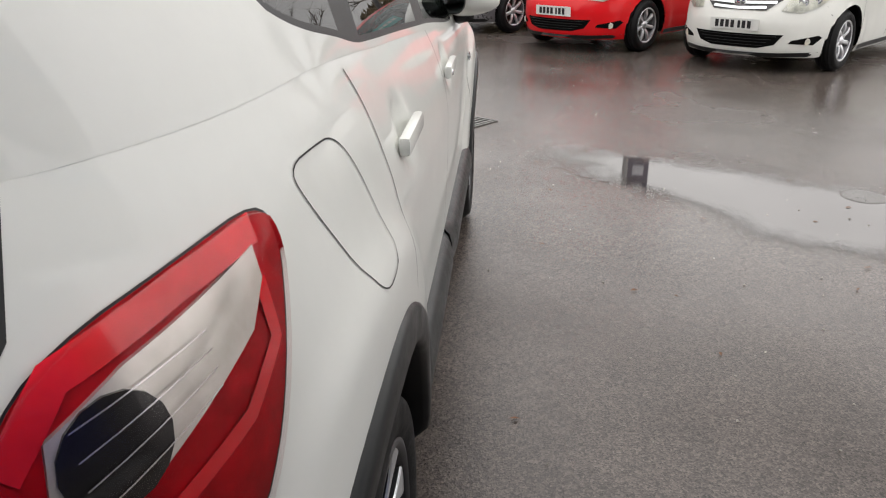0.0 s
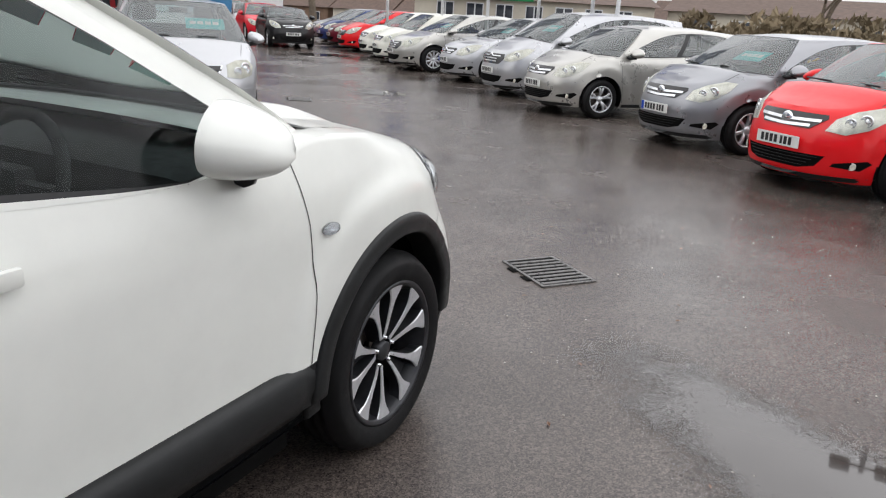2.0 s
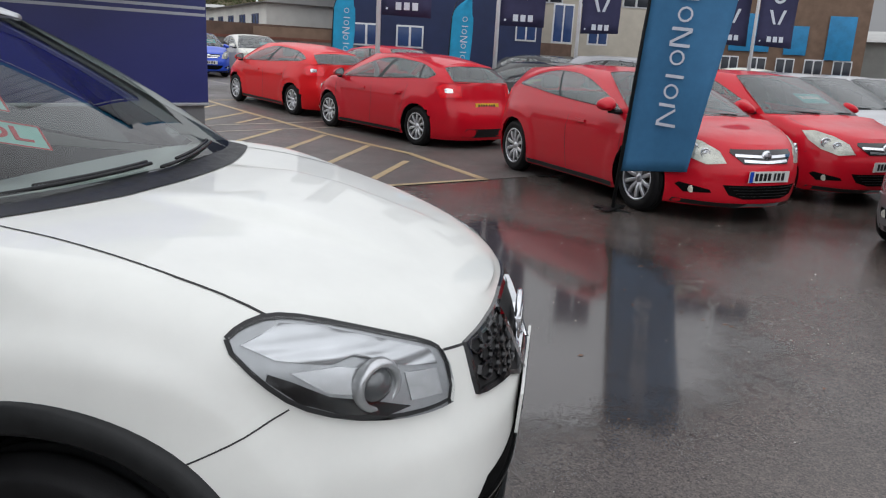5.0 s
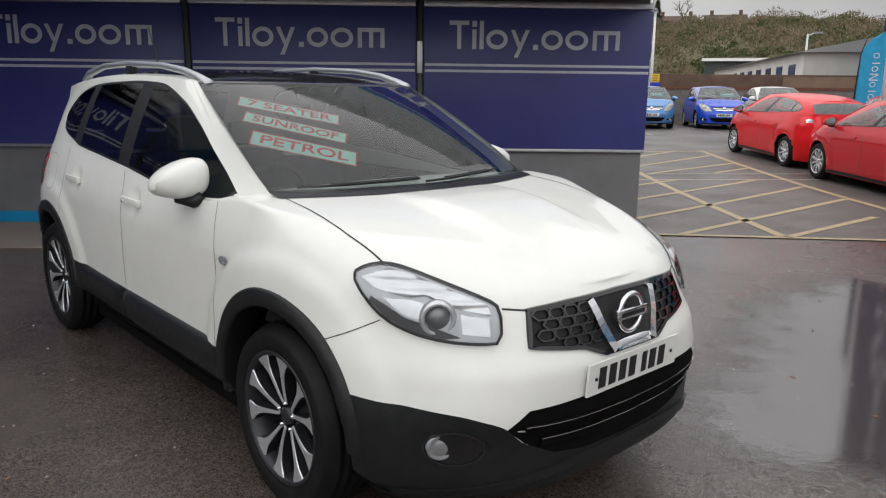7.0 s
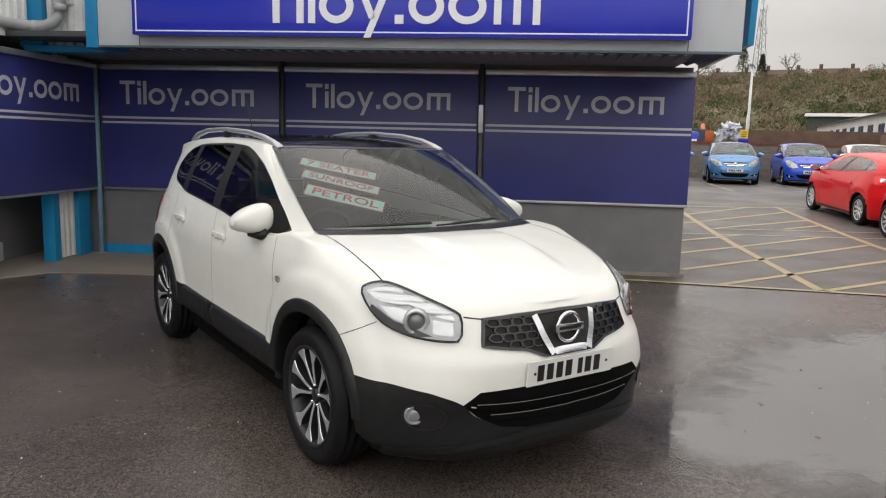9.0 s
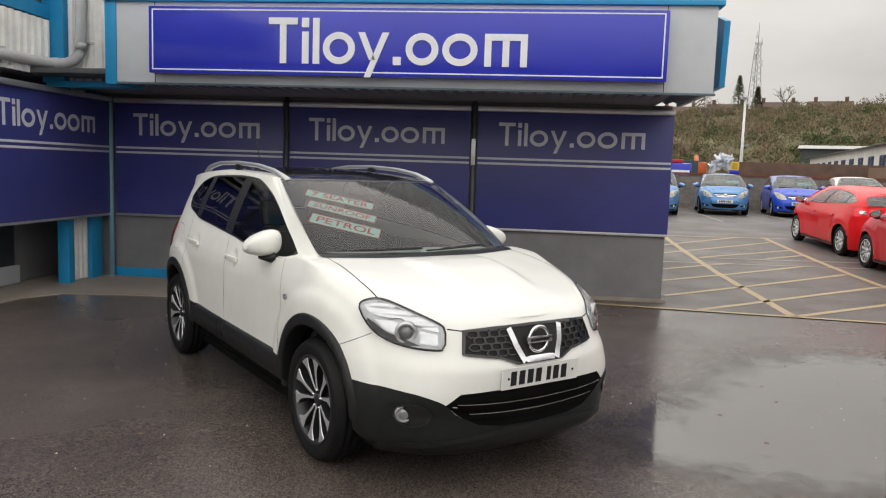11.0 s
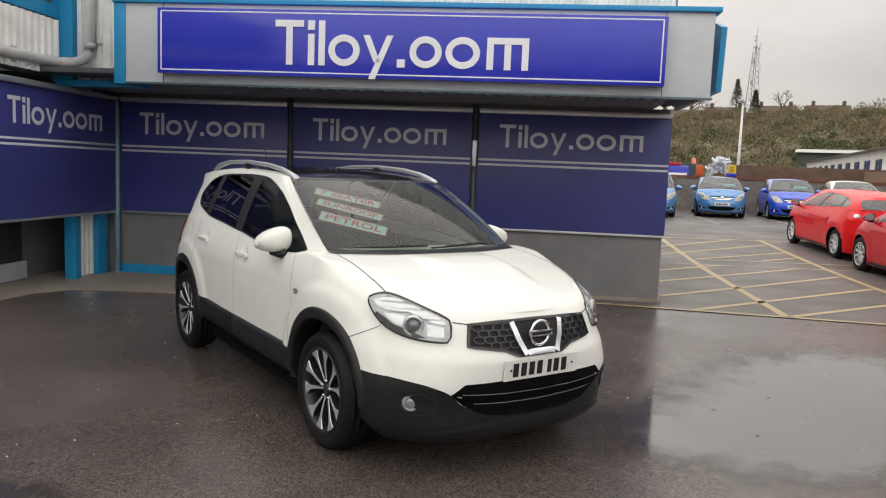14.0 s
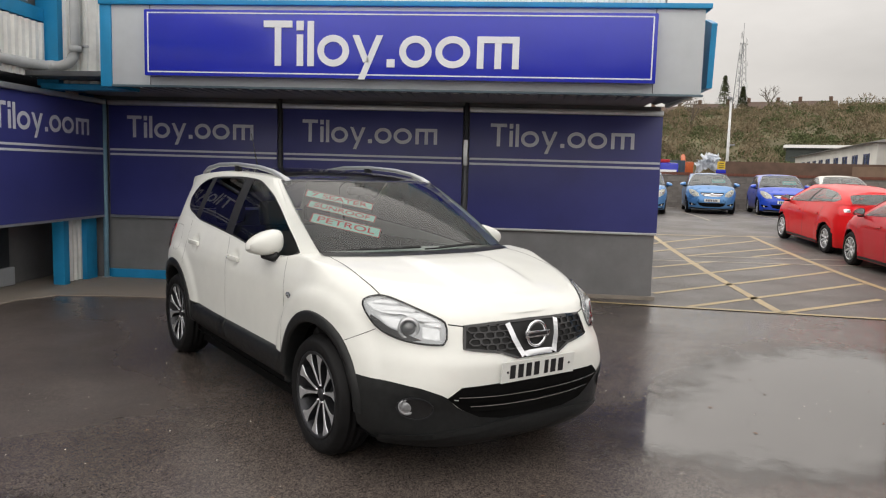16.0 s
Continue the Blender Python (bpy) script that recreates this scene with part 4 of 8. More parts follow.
    p = car.cast(math.pi, 0, 0.80, 0.02)
    plate(car, p.y, 0.72, True, 8, seed)
    zr = S["top"][-1][1]
    tl = [(hw * 0.70, r, zr - 0.22), (hw * 0.74, r, zr - 0.04), (hw * 0.96, r + 0.2, zr - 0.02), (hw * 0.99, r + 0.36, zr - 0.08), (hw * 0.98, r + 0.25, zr - 0.24)]
    a = car.patch("tail_lamp", tl, 140, 0.006, RED_PLASTIC, None, "red tail lamp", 0.05, rings=3)
    car.patch("reversing_lens", tl, 140, 0.012, REFLECTOR, a, "", 0.06, scale=0.35, rings=2)
    car.patch("bumper_insert", [(-0.5, r, 0.22), (-0.45, r, 0.36), (0.45, r, 0.36), (0.5, r, 0.22)], 180, 0.004, PLASTIC, None, "", 0.1, both=False, rings=2)
    # door gaps, handles, sill, indicator
    yd = S["ws_corner"] - 0.05
    ym = -wb * 0.5 - 0.02
    door_x = hw
    lines = [[(hw, yd + 0.02, S["b0"] - 0.04), (hw, yd, 0.6), (hw, yd - 0.05, 0.26)], [(hw, ym, S["b0"] - 0.02), (hw, ym - 0.05, 0.7), (hw, ym, 0.26)]]
    if S["doors"] == 5:
        lines.append([(hw, -wb + 0.30, S["b0"] + 0.02), (hw, -wb + 0.36, 0.72), (hw, -wb + 0.42, 0.55)])
    for ln in lines:
        car.strip("door_gap", ln, 90, 0.007, 0.0015, SEAM, step=0.08)
    hs = [ym + 0.16] + ([-wb + 0.42] if S["doors"] == 5 else [])
    for yy in hs:
        car.patch("door_handle", [(hw, yy, S["b0"] - 0.15), (hw, yy + 0.19, S["b0"] - 0.16), (hw, yy + 0.19, S["b0"] - 0.13), (hw, yy, S["b0"] - 0.12)], 90, 0.022, m, None, "", 0.1, rings=2)
    car.strip("sill", [(hw, -S["arch"] - 0.02, 0.21), (hw, -wb + S["arch"] + 0.02, 0.21)], 90, 0.05, 0.012, PLASTIC, step=0.2, thick=0.02)
    # wipers
    for k, x0 in enumerate((0.1, -0.45)):
        tube("wiper", [(x0 + 0.05, S["yb"] - 0.04, S["hood"][-1][1] + 0.015), (x0 + 0.28, S["yb"] - 0.10, S["hood"][-1][1] + 0.02), (x0 + 0.5, S["yb"] - 0.2, S["hood"][-1][1] + 0.02)], 0.010, PLASTIC, car.root, "", 6)
    if price:
        t = box("price_card", (-0.02, -0.002, -0.12), (0.44, 0.002, 0.12), CARD_TEAL, car.root, "turquoise price card behind the screen", 0.001)
        hz_, up_ = S["hood"][-1][1], S["h"] - S["hood"][-1][1]
        t.matrix_local = pose(-0.50, S["yb"] + (S["yt"] - S["yb"]) * 0.5 - 0.075, hz_ + up_ * 0.5 - 0.075, math.degrees(math.atan2(S["yb"] - S["yt"], up_)), 0, 0)
        for k in range(4):
            q = box("price_bar", (0, 0.003, -0.035), (0.07, 0.004, 0.035), PLATE_WHITE, t, "", 0.0005)
            q.location = (0.05 + k * 0.09, 0, 0.01)
    return car


def gz(x, y):
    """Height of the yard: flat, rising gently towards the far wall."""
    s = -(x * 0.652 + y * 0.759) - 5.0
    return 0.023 * 16.0 * (lambda t: t * t * (3 - 2 * t))(max(0.0, min(1.0, s / 16.0))) if s > 0 else 0.0


CARD_TEAL = mat("turquoise_card", (0.05, 0.5, 0.48), 0.5, 0, 20, 0.1)

CORSA = make_spec(0.85, 1.47, 2.51, 0.80, 0.66, 1.02, 0.80, -0.02 + 0.15, -0.72, -2.92, 0.95, 1.02, n=2.35)
CORSA["ws_corner"] = -0.28
ASTRA = make_spec(0.90, 1.50, 2.69, 0.90, 0.84, 1.01, 0.79, 0.02, -0.98, -3.1, 0.98, 1.08, wheel_r=0.33, arch=0.38, n=2.4)
GTC = make_spec(0.91, 1.47, 2.695, 0.90, 0.86, 1.0, 0.78, 0.0, -1.0, -3.0, 0.98, 1.12, wheel_r=0.345, arch=0.39, n=2.35, doors=3)
GTC["side_seg"] = [(0.05, 0.47, "glass"), (0.47, 0.49, "black"), (0.49, 0.86, "rear")]
GTC["win_hi"] = [(0.04, 0.14), (0.10, 0.45), (0.2, 0.74), (0.32, 0.84), (0.5, 0.86), (0.7, 0.74), (0.80, 0.52), (0.865, 0.25)]
GTC["win_lo"] = [(0.0, 0.08), (0.2, 0.06), (0.6, 0.08), (0.8, 0.14), (0.865, 0.22)]
POLO = make_spec(0.825, 1.48, 2.46, 0.78, 0.66, 1.02, 0.80, 0.06, -0.75, -2.86, 0.94, 0.98, n=2.9)
MINI = make_spec(0.84, 1.41, 2.47, 0.70, 0.55, 1.02, 0.86, -0.05, -0.68, -2.7, 0.98, 1.0, n=2.6, doors=3)
MPV = make_spec(0.88, 1.66, 2.7, 0.85, 0.80, 1.12, 0.86, 0.2, -0.75, -3.25, 1.02, 1.1, n=2.6)
VAN = make_spec(0.92, 1.86, 2.7, 0.85, 0.72, 1.22, 0.92, 0.15, -0.55, -3.3, 1.05, 1.1, n=2.9)
for spec_ in (ASTRA,):
    yt_, ye_, h_ = spec_["yt"], spec_["ye"] + 0.12, spec_["h"]
    spec_["ye"] = ye_
    spec_["roof_edge"] = [(yt_ - 0.06, h_ - 0.075), (yt_ - 0.6, h_ - 0.045), (ye_ + 0.7, h_ - 0.09), (ye_, h_ - 0.19)]
    spec_["roof_mid"] = [(yt_, h_ - 0.045), (yt_ - 0.5, h_ - 0.005), (ye_ + 0.9, h_ - 0.005), (ye_ + 0.3, h_ - 0.06), (ye_, h_ - 0.12)]
FOCUS = make_spec(0.91, 1.48, 2.65, 0.90, 0.82, 1.02, 0.80, 0.1, -0.9, -2.98, 0.98, 1.10, wheel_r=0.32, arch=0.37, n=2.4)
FOCUS["roof_edge"] = [(-0.96, 1.405), (-1.5, 1.435), (-2.25, 1.39), (-2.98, 1.28)]
FOCUS["roof_mid"] = [(-0.9, 1.435), (-1.4, 1.475), (-2.1, 1.47), (-2.7, 1.415), (-2.98, 1.355)]

# ---------------------------------------------------------------- the white car in the middle of the yard
HERO = dict(
    wb=2.765, wheel_r=0.345, arch=0.408, arch_z=0.375, n=[(0.2, 3.3), (0.5, 3.3), (0.66, 2.9), (0.8, 2.6), (1.1, 2.5)], n_rear=3.0, foh=0.89, roh=0.86, hw=0.888, flare=0.026,
    front=[(0.18, 0.74), (0.22, 0.82), (0.28, 0.865), (0.42, 0.865), (0.5, 0.885), (0.64, 0.89), (0.72, 0.862), (0.80, 0.835), (0.88, 0.79), (0.94, 0.70), (1.0, 0.55), (1.06, 0.3), (1.12, 0.0)],
    rear=[(0.2, -3.54), (0.28, -3.60), (0.45, -3.63), (0.62, -3.63), (0.72, -3.60), (0.82, -3.56), (1.0, -3.53), (1.1, -3.50), (1.2, -3.46)],
    width=[(0.2, 0.80), (0.3, 0.855), (0.42, 0.875), (0.55, 0.878), (0.72, 0.886), (0.88, 0.888), (0.97, 0.876), (1.05, 0.853), (1.12, 0.828), (1.2, 0.795), (1.3, 0.75)],
    top=[(0.80, 0.875), (0.7, 0.925), (0.46, 0.985), (0.17, 1.055), (-0.13, 1.10), (-0.36, 1.115), (-0.6, 1.075), (-0.84, 1.07), (-1.56, 1.12), (-2.2, 1.165), (-2.8, 1.20), (-3.6, 1.20)],
    hood=[(0.80, 0.885), (0.7, 0.945), (0.5, 1.01), (0.2, 1.07), (-0.1, 1.105), (-0.36, 1.12)],
    clad=[(-3.65, 0.55), (-3.0, 0.56), (-2.2, 0.53), (-1.5, 0.515), (-0.48, 0.50), (-0.3, 0.54), (0.37, 0.57), (0.55, 0.565), (0.72, 0.545), (0.79, 0.515), (0.815, 0.49), (0.84, 0.43), (0.86, 0.405), (0.875, 0.40), (0.89, 0.40)], clad_rows=9,
    bottom=0.2, rocker=0.37, yc=(-0.2, -2.6), yb=-0.15, yt=-1.04, ye=-3.30, yrg=-3.48, h=1.635, roof_w=0.645, roof_front_w=0.625, roof_z=1.635, b0=1.08, ws_corner=-0.30, ws_in=0.115,
    roof_edge=[(-1.04, 1.535), (-1.12, 1.548), (-1.5, 1.578), (-2.1, 1.588), (-2.8, 1.562), (-3.3, 1.52)],
    roof_mid=[(-1.04, 1.555), (-1.3, 1.598), (-1.7, 1.624), (-2.2, 1.633), (-2.8, 1.61), (-3.3, 1.555)],
    top_y=[(0, -1.13), (0.2, -1.28), (0.395, -1.50), (0.445, -1.64), (0.678, -2.32), (0.726, -2.45), (0.82, -2.72), (1, -3.24)],
    side_bulge=0.014,
    creases=[(0.25, 0.032, 0.013, -0.14, 0.62)],
    dents=[(-1.36, 0.985, 0.085, 0.075, 0.022), (-2.28, 1.01, 0.085, 0.075, 0.022)],
    win_lo=[(0.0, 0.10), (0.06, 0.05), (0.085, 0.014), (0.16, 0.016), (0.311, 0.057), (0.415, 0.061), (0.68, 0.06), (0.735, 0.107), (0.775, 0.15), (0.815, 0.24), (0.84, 0.42)],
    win_hi=[(0.055, 0.07), (0.066, 0.36), (0.08, 0.59), (0.126, 0.758), (0.222, 0.853), (0.358, 0.905), (0.466, 0.912), (0.58, 0.89), (0.723, 0.86), (0.79, 0.79), (0.825, 0.68), (0.845, 0.47)],
    side_seg=[(0.058, 0.405, "glass"), (0.405, 0.458, "black"), (0.458, 0.68, "rear"), (0.68, 0.722, "black"), (0.722, 0.842, "rear")],
    doors=5, side_glass=glass("front_door_glass", (0.62, 0.70, 0.69), 0.0, 1.3))
hero = Car(HERO, "family_suv", "white seven-seat family SUV with black lower cladding", WHITE, 0.026, GLASS, DARK_GLASS, GLOSS_BLACK, where=pose(0, 3.2, 0))
four_wheels(hero, 1, 0.348, 0.247, 0.225, 64, None, -0.006)
cabin(hero)
for sgn in (1, -1):
    door_mirror(hero, sgn, sgn * 0.92, -0.73, 1.156, WHITE, 1.04, 62)
# arch mouldings
for ya in (0.0, -2.765):
    vs, fs = [], []
    for k in range(49):
        t = math.pi * (-0.01 + 1.05 * k / 48)
        cy, cz = math.cos(t), math.sin(t)
        hit = hero.bvh.ray_cast(Vector((3.0, ya + 0.466 * cy, 0.375 + 0.466 * cz)), Vector((-1, 0, 0)))[0]
        xo = hit.x if hit else 0.87
        hit = hero.bvh.ray_cast(Vector((3.0, ya + 0.416 * cy, 0.375 + 0.416 * cz)), Vector((-1, 0, 0)))[0]
        xi = hit.x if hit and abs(hit.x - xo) < 0.08 else xo
        vs += [((xo if r_ > 0.455 else max(xo, xi)) + dx, ya + r_ * cy, 0.375 + r_ * cz) for r_, dx in ((0.462, -0.004), (0.460, 0.006), (0.452, 0.011), (0.405, 0.013), (0.395, 0.008), (0.392, -0.004), (0.394, -0.10))]
    for k in range(48):
        for q in range(6):
            fs.append((7 * k + q, 7 * k + q + 1, 7 * k + q + 8, 7 * k + q + 7))
    for sgn in (1, -1):
        mesh_ob("arch_moulding", [(v[0] * sgn, v[1], v[2]) for v in vs], fs if sgn < 0 else [f[::-1] for f in fs], PLASTIC, hero.root, "black plastic wheel arch moulding")
# sill mouldings: a rounded section, broken at the door gap
SILL = [(-0.004, 0.512), (0.010, 0.510), (0.026, 0.492), (0.034, 0.46), (0.034, 0.425), (0.022, 0.385), (-0.004, 0.345), (-0.04, 0.315), (-0.10, 0.305)]
for y0, y1, push in ((-0.43, -1.53, 0.004), (-1.545, -2.33, 0.0)):
    vs, fs = [], []
    for k in range(15):
        y = y0 + (y1 - y0) * k / 14
        lift = 0.012 * (-y - 0.43) / 1.9
        end = 0.012 if k in (0, 14) else 0.0
        vs += [(0.876 + push + dx - end, y, z + lift) for dx, z in SILL]
    r_ = len(SILL)
    fs = [(k * r_ + q, k * r_ + q + 1, (k + 1) * r_ + q + 1, (k + 1) * r_ + q) for k in range(14) for q in range(r_ - 1)] + [tuple(range(r_)), tuple(14 * r_ + q for q in reversed(range(r_)))]
    for sgn in (1, -1):
        mesh_ob("sill_moulding", [(v[0] * sgn, v[1], v[2]) for v in vs], fs if sgn < 0 else [f[::-1] for f in fs], PLASTIC, hero.root, "rounded black plastic sill moulding")
# plain black box added under the floor to deepen the shade below the sills
bm = bmesh.new()
box_bm(bm, -0.79, -2.32, 0.19, 0.79, -0.44, 0.39)
part("underbody", bm, UNDER, hero.root, "black underbody box that deepens the shade below the car")
# panel gaps


def rounded(line, times=2):
    """The line with its corners cut, so that it runs in curves."""
    closed = line[0] == line[-1]
    L = [Vector(p) for p in line]
    for _ in range(times):
        out = [] if closed else [L[0]]
        for p, q in zip(L, L[1:]):
            out += [p.lerp(q, 0.25), p.lerp(q, 0.75)]
        L = out + [out[0].copy() if closed else L[-1]]
    return [tuple(p) for p in L]


for ln in ([(0.80, -0.51, 1.12), (0.845, -0.49, 1.06), (0.87, -0.472, 0.98), (0.88, -0.455, 0.89), (0.89, -0.445, 0.78), (0.9, -0.45, 0.65), (0.9, -0.465, 0.50)],
           [(0.82, -1.57, 1.115), (0.85, -1.53, 1.06), (0.88, -1.515, 0.95), (0.89, -1.51, 0.8), (0.88, -1.53, 0.64), (0.88, -1.54, 0.50)],
           [(0.80, -2.545, 1.17), (0.83, -2.515, 1.11), (0.86, -2.51, 1.02), (0.885, -2.505, 0.92), (0.89, -2.505, 0.85), (0.89, -2.51, 0.79)],
           [(0.87, 0.27, 0.715), (0.82, 0.38, 0.765), (0.77, 0.465, 0.81)],
           [(0.83, -2.81, 1.122), (0.84, -2.735, 1.117), (0.85, -2.69, 1.075), (0.87, -2.665, 0.99), (0.88, -2.655, 0.93), (0.88, -2.70, 0.912), (0.88, -2.785, 0.912), (0.87, -2.83, 0.97), (0.84, -2.90, 1.09), (0.83, -2.895, 1.122), (0.83, -2.81, 1.122)]):
    hero.strip("panel_gap", rounded(ln), 90 if ln[0][1] < 0.2 else 60, 0.0022 if ln[0] == ln[-1] else 0.0035, 0.0012, SEAM, step=0.03)
hero.strip("panel_gap", [(0.485, 0.72, 0.852), (0.41, 0.76, 0.842)], 0, 0.006, 0.0012, SEAM, step=0.02)
deck_strip(hero, "bonnet_gap", [(0.70, 0.41), (0.705, 0.3), (0.71, 0.21), (0.705, 0.05), (0.70, -0.15), (0.675, -0.36)], 0.006, SEAM)
# door handles, indicator
for y0 in (-1.475, -2.40):
    z0 = 0.985 if y0 > -2 else 1.01
    xa, xb = (hero.cast(math.pi / 2, -y, z0, 0).x for y in (y0 - 0.004, y0 + 0.226))
    for sgn in (1, -1):
        h = box("door_handle", (-0.011, -0.114, -0.018), (0.011, 0.114, 0.018), WHITE, hero.root, "", 0.009)
        h.matrix_local = pose(sgn * ((xa + xb) / 2 + 0.014), y0 + 0.111, z0, 0, 0, -sgn * math.degrees(math.atan2(xb - xa, 0.23)))
        if y0 > -2 and sgn > 0:
            lk = lathe("lock_barrel", [(0, 0.003), (0.008, 0.003), (0.010, 0)], CHROME, h, "", 12, "y")
            lk.matrix_local = pose(0.011, -0.082, -0.003, 0, 0, -90)
rp = hero.patch("side_indicator", [(0.89, -0.371 + 0.036 * math.cos(t), 0.872 + 0.017 * math.sin(t)) for t in [2 * math.pi * k / 16 for k in range(16)]], 90, 0.004, REFLECTOR, None, "clear side indicator", 0.02, rings=2)
hero.patch("indicator_lens", [(0.89, -0.371 + 0.036 * math.cos(t), 0.872 + 0.017 * math.sin(t)) for t in [2 * math.pi * k / 16 for k in range(16)]], 90, 0.007, LENS, rp, "", 0.02, rings=2, dome=0.006)
# headlamps
HL = [(0.785, 0.335, 0.94), (0.75, 0.36, 0.965), (0.70, 0.40, 0.975), (0.66, 0.47, 0.962), (0.59, 0.59, 0.922), (0.52, 0.69, 0.882), (0.49, 0.72, 0.855), (0.51, 0.75, 0.755), (0.57, 0.72, 0.752), (0.65, 0.64, 0.76), (0.72, 0.56, 0.78), (0.765, 0.48, 0.815), (0.785, 0.41, 0.87)]
HL = rounded(HL + HL[:1], 1)[:-1]
CLEAR_LENS = glass("clear_lamp_lens", (0.97, 0.98, 0.98), 0.0, 1.32)
hb = hero.patch("headlamp", HL, 40, 0.002, mat("lamp_housing", (0.38, 0.39, 0.40), 0.3, 0.4, 20, 0.15), None, "clear headlamp with a projector lens", 0.02, rings=6)
upper = [(0.765, 0.36, 0.935), (0.70, 0.42, 0.962), (0.66, 0.48, 0.95), (0.59, 0.595, 0.91), (0.52, 0.69, 0.868), (0.515, 0.705, 0.835), (0.58, 0.63, 0.855), (0.65, 0.54, 0.893), (0.68, 0.5, 0.885), (0.74, 0.41, 0.905)]
hero.patch("upper_reflector", upper, 40, 0.006, fluted("fluted_reflector", (0.58, 0.59, 0.60), 11.0), hb, "", 0.025, rings=4, dome=0.004)
hero.patch("dark_lower_housing", [(0.772, 0.42, 0.882), (0.75, 0.46, 0.862), (0.715, 0.52, 0.825), (0.66, 0.60, 0.80), (0.61, 0.67, 0.772), (0.655, 0.63, 0.766), (0.72, 0.56, 0.786), (0.762, 0.485, 0.82), (0.778, 0.42, 0.868)], 40, 0.004, GLOSS_BLACK, hb, "", 0.025, rings=4)
LAMP_GREY = mat("satin_lamp_reflector", (0.60, 0.61, 0.62), 0.22, 0.6, 30, 0.15)
hero.patch("inner_reflector", [(0.525, 0.705, 0.828), (0.60, 0.655, 0.84), (0.605, 0.67, 0.782), (0.533, 0.722, 0.774)], 40, 0.006, LAMP_GREY, hb, "", 0.02, rings=3)
hero.patch("outer_reflector", [(0.745, 0.45, 0.88), (0.69, 0.53, 0.88), (0.66, 0.58, 0.866), (0.66, 0.595, 0.812), (0.715, 0.515, 0.832)], 40, 0.006, LAMP_GREY, hb, "", 0.02, rings=3)
for k, ob in enumerate(hb):
    sgn = (1, -1)[k]
    p = hero.cast(radians(40), 0.645 * math.cos(radians(40)) - 0.60 * math.sin(radians(40)), 0.828, 0.002)
    b = lathe("projector_ring", [(0.040, 0.0), (0.042, 0.012), (0.048, 0.015), (0.055, 0.012), (0.059, 0.004), (0.060, -0.01)], LAMP_GREY, ob, "", 28, "y")
    b.matrix_local = pose(sgn * p.x, p.y, p.z, 0, 0, -38 * sgn)
    b = lathe("projector_lens", [(0.0, 0.022), (0.012, 0.021), (0.026, 0.015), (0.036, 0.006), (0.041, -0.004)], mat("projector_glass", (0.10, 0.105, 0.11), 0.06, 0.0, 10, 0.1, 0, 0, 0.8, 0.9), ob, "", 28, "y")
    b.matrix_local = pose(sgn * p.x, p.y, p.z, 0, 0, -38 * sgn)
fog_ring = [(0.67 + 0.072 * math.cos(t), 0.71 - 0.063 * math.cos(t), 0.432 + 0.058 * math.sin(t)) for t in [2 * math.pi * k / 24 for k in range(24)]]
hero.strip("fog_ring", fog_ring, 35, 0.006, 0.010, ALLOY_DARK, None, step=0.03, thick=0.006, closed=True)
ll = hero.patch("lamp_lens", HL, 40, 0.018, CLEAR_LENS, hb, "clear lens", 0.02, rings=6, dome=0.014, depth=0.016)
for ob in ll:
    ob.visible_shadow = False
hero.strip("lamp_edge", HL, 40, 0.010, 0.0035, SEAL, step=0.02, closed=True)
# grille: black honeycomb, bright V and round badge
GR = [(-0.41, 0.76, 0.843), (-0.25, 0.8, 0.853), (0, 0.8, 0.857), (0.25, 0.8, 0.853), (0.41, 0.76, 0.843), (0.435, 0.79, 0.735), (0.24, 0.85, 0.71), (0.15, 0.87, 0.675), (-0.15, 0.87, 0.675), (-0.24, 0.85, 0.71), (-0.435, 0.79, 0.735)]
gr = hero.patch("grille", GR, 0, 0.003, mat("grille_recess", (0.004, 0.004, 0.004), 0.7, 0, 20, 0.2), None, "black honeycomb grille with a bright V", 0.03, both=False, rings=6)[0]
hero.strip("grille_frame", GR, 0, 0.012, 0.010, GLOSS_BLACK, gr, both=False, step=0.03, thick=0.012, closed=True)
for side in (1, -1):
    for r_ in range(4):
        for c_ in range(5):
            cx, cz = side * (0.17 + 0.058 * c_ + (0.029 if r_ % 2 else 0)), 0.735 + 0.031 * r_
            lim = 0.165 + (0.845 - cz) * -0.3 + 0.03
            if abs(cx) < lim or abs(cx) > 0.385 or cz > 0.836 or (cz < 0.74 and abs(cx) > 0.3):
                continue
            hexa = [(cx + 0.034 * math.cos(math.pi / 3 * k), 0.8, cz + 0.018 * math.sin(math.pi / 3 * k)) for k in range(6)]
            hero.strip("grille_cell", hexa, 0, 0.006, 0.012, GLOSS_BLACK, gr, both=False, step=0.05, thick=0.010, closed=True)
for side in (1, -1):
    hero.strip("bright_v_arm", [(side * 0.172, 0.8, 0.85), (side * 0.15, 0.84, 0.77), (side * 0.108, 0.87, 0.682)], 0, 0.032, 0.022, CHROME, gr, both=False, step=0.02, thick=0.02)
hero.patch("bright_v_foot", [(-0.112, 0.88, 0.70), (-0.092, 0.88, 0.676), (0.092, 0.88, 0.676), (0.112, 0.88, 0.70), (0.06, 0.88, 0.706), (-0.06, 0.88, 0.706)], 0, 0.018, CHROME, gr, "", 0.02, both=False, rings=3, dome=0.002)
p = hero.cast(0, 0.0, 0.785, 0.028)
badge = tube("round_badge", [(0.066 * math.cos(t), 0, 0.066 * math.sin(t)) for t in [2 * math.pi * k / 32 for k in range(32)]], 0.009, CHROME, gr, "round bright badge with a plain bar", 10, True)
badge.location = (p.x, p.y, p.z)
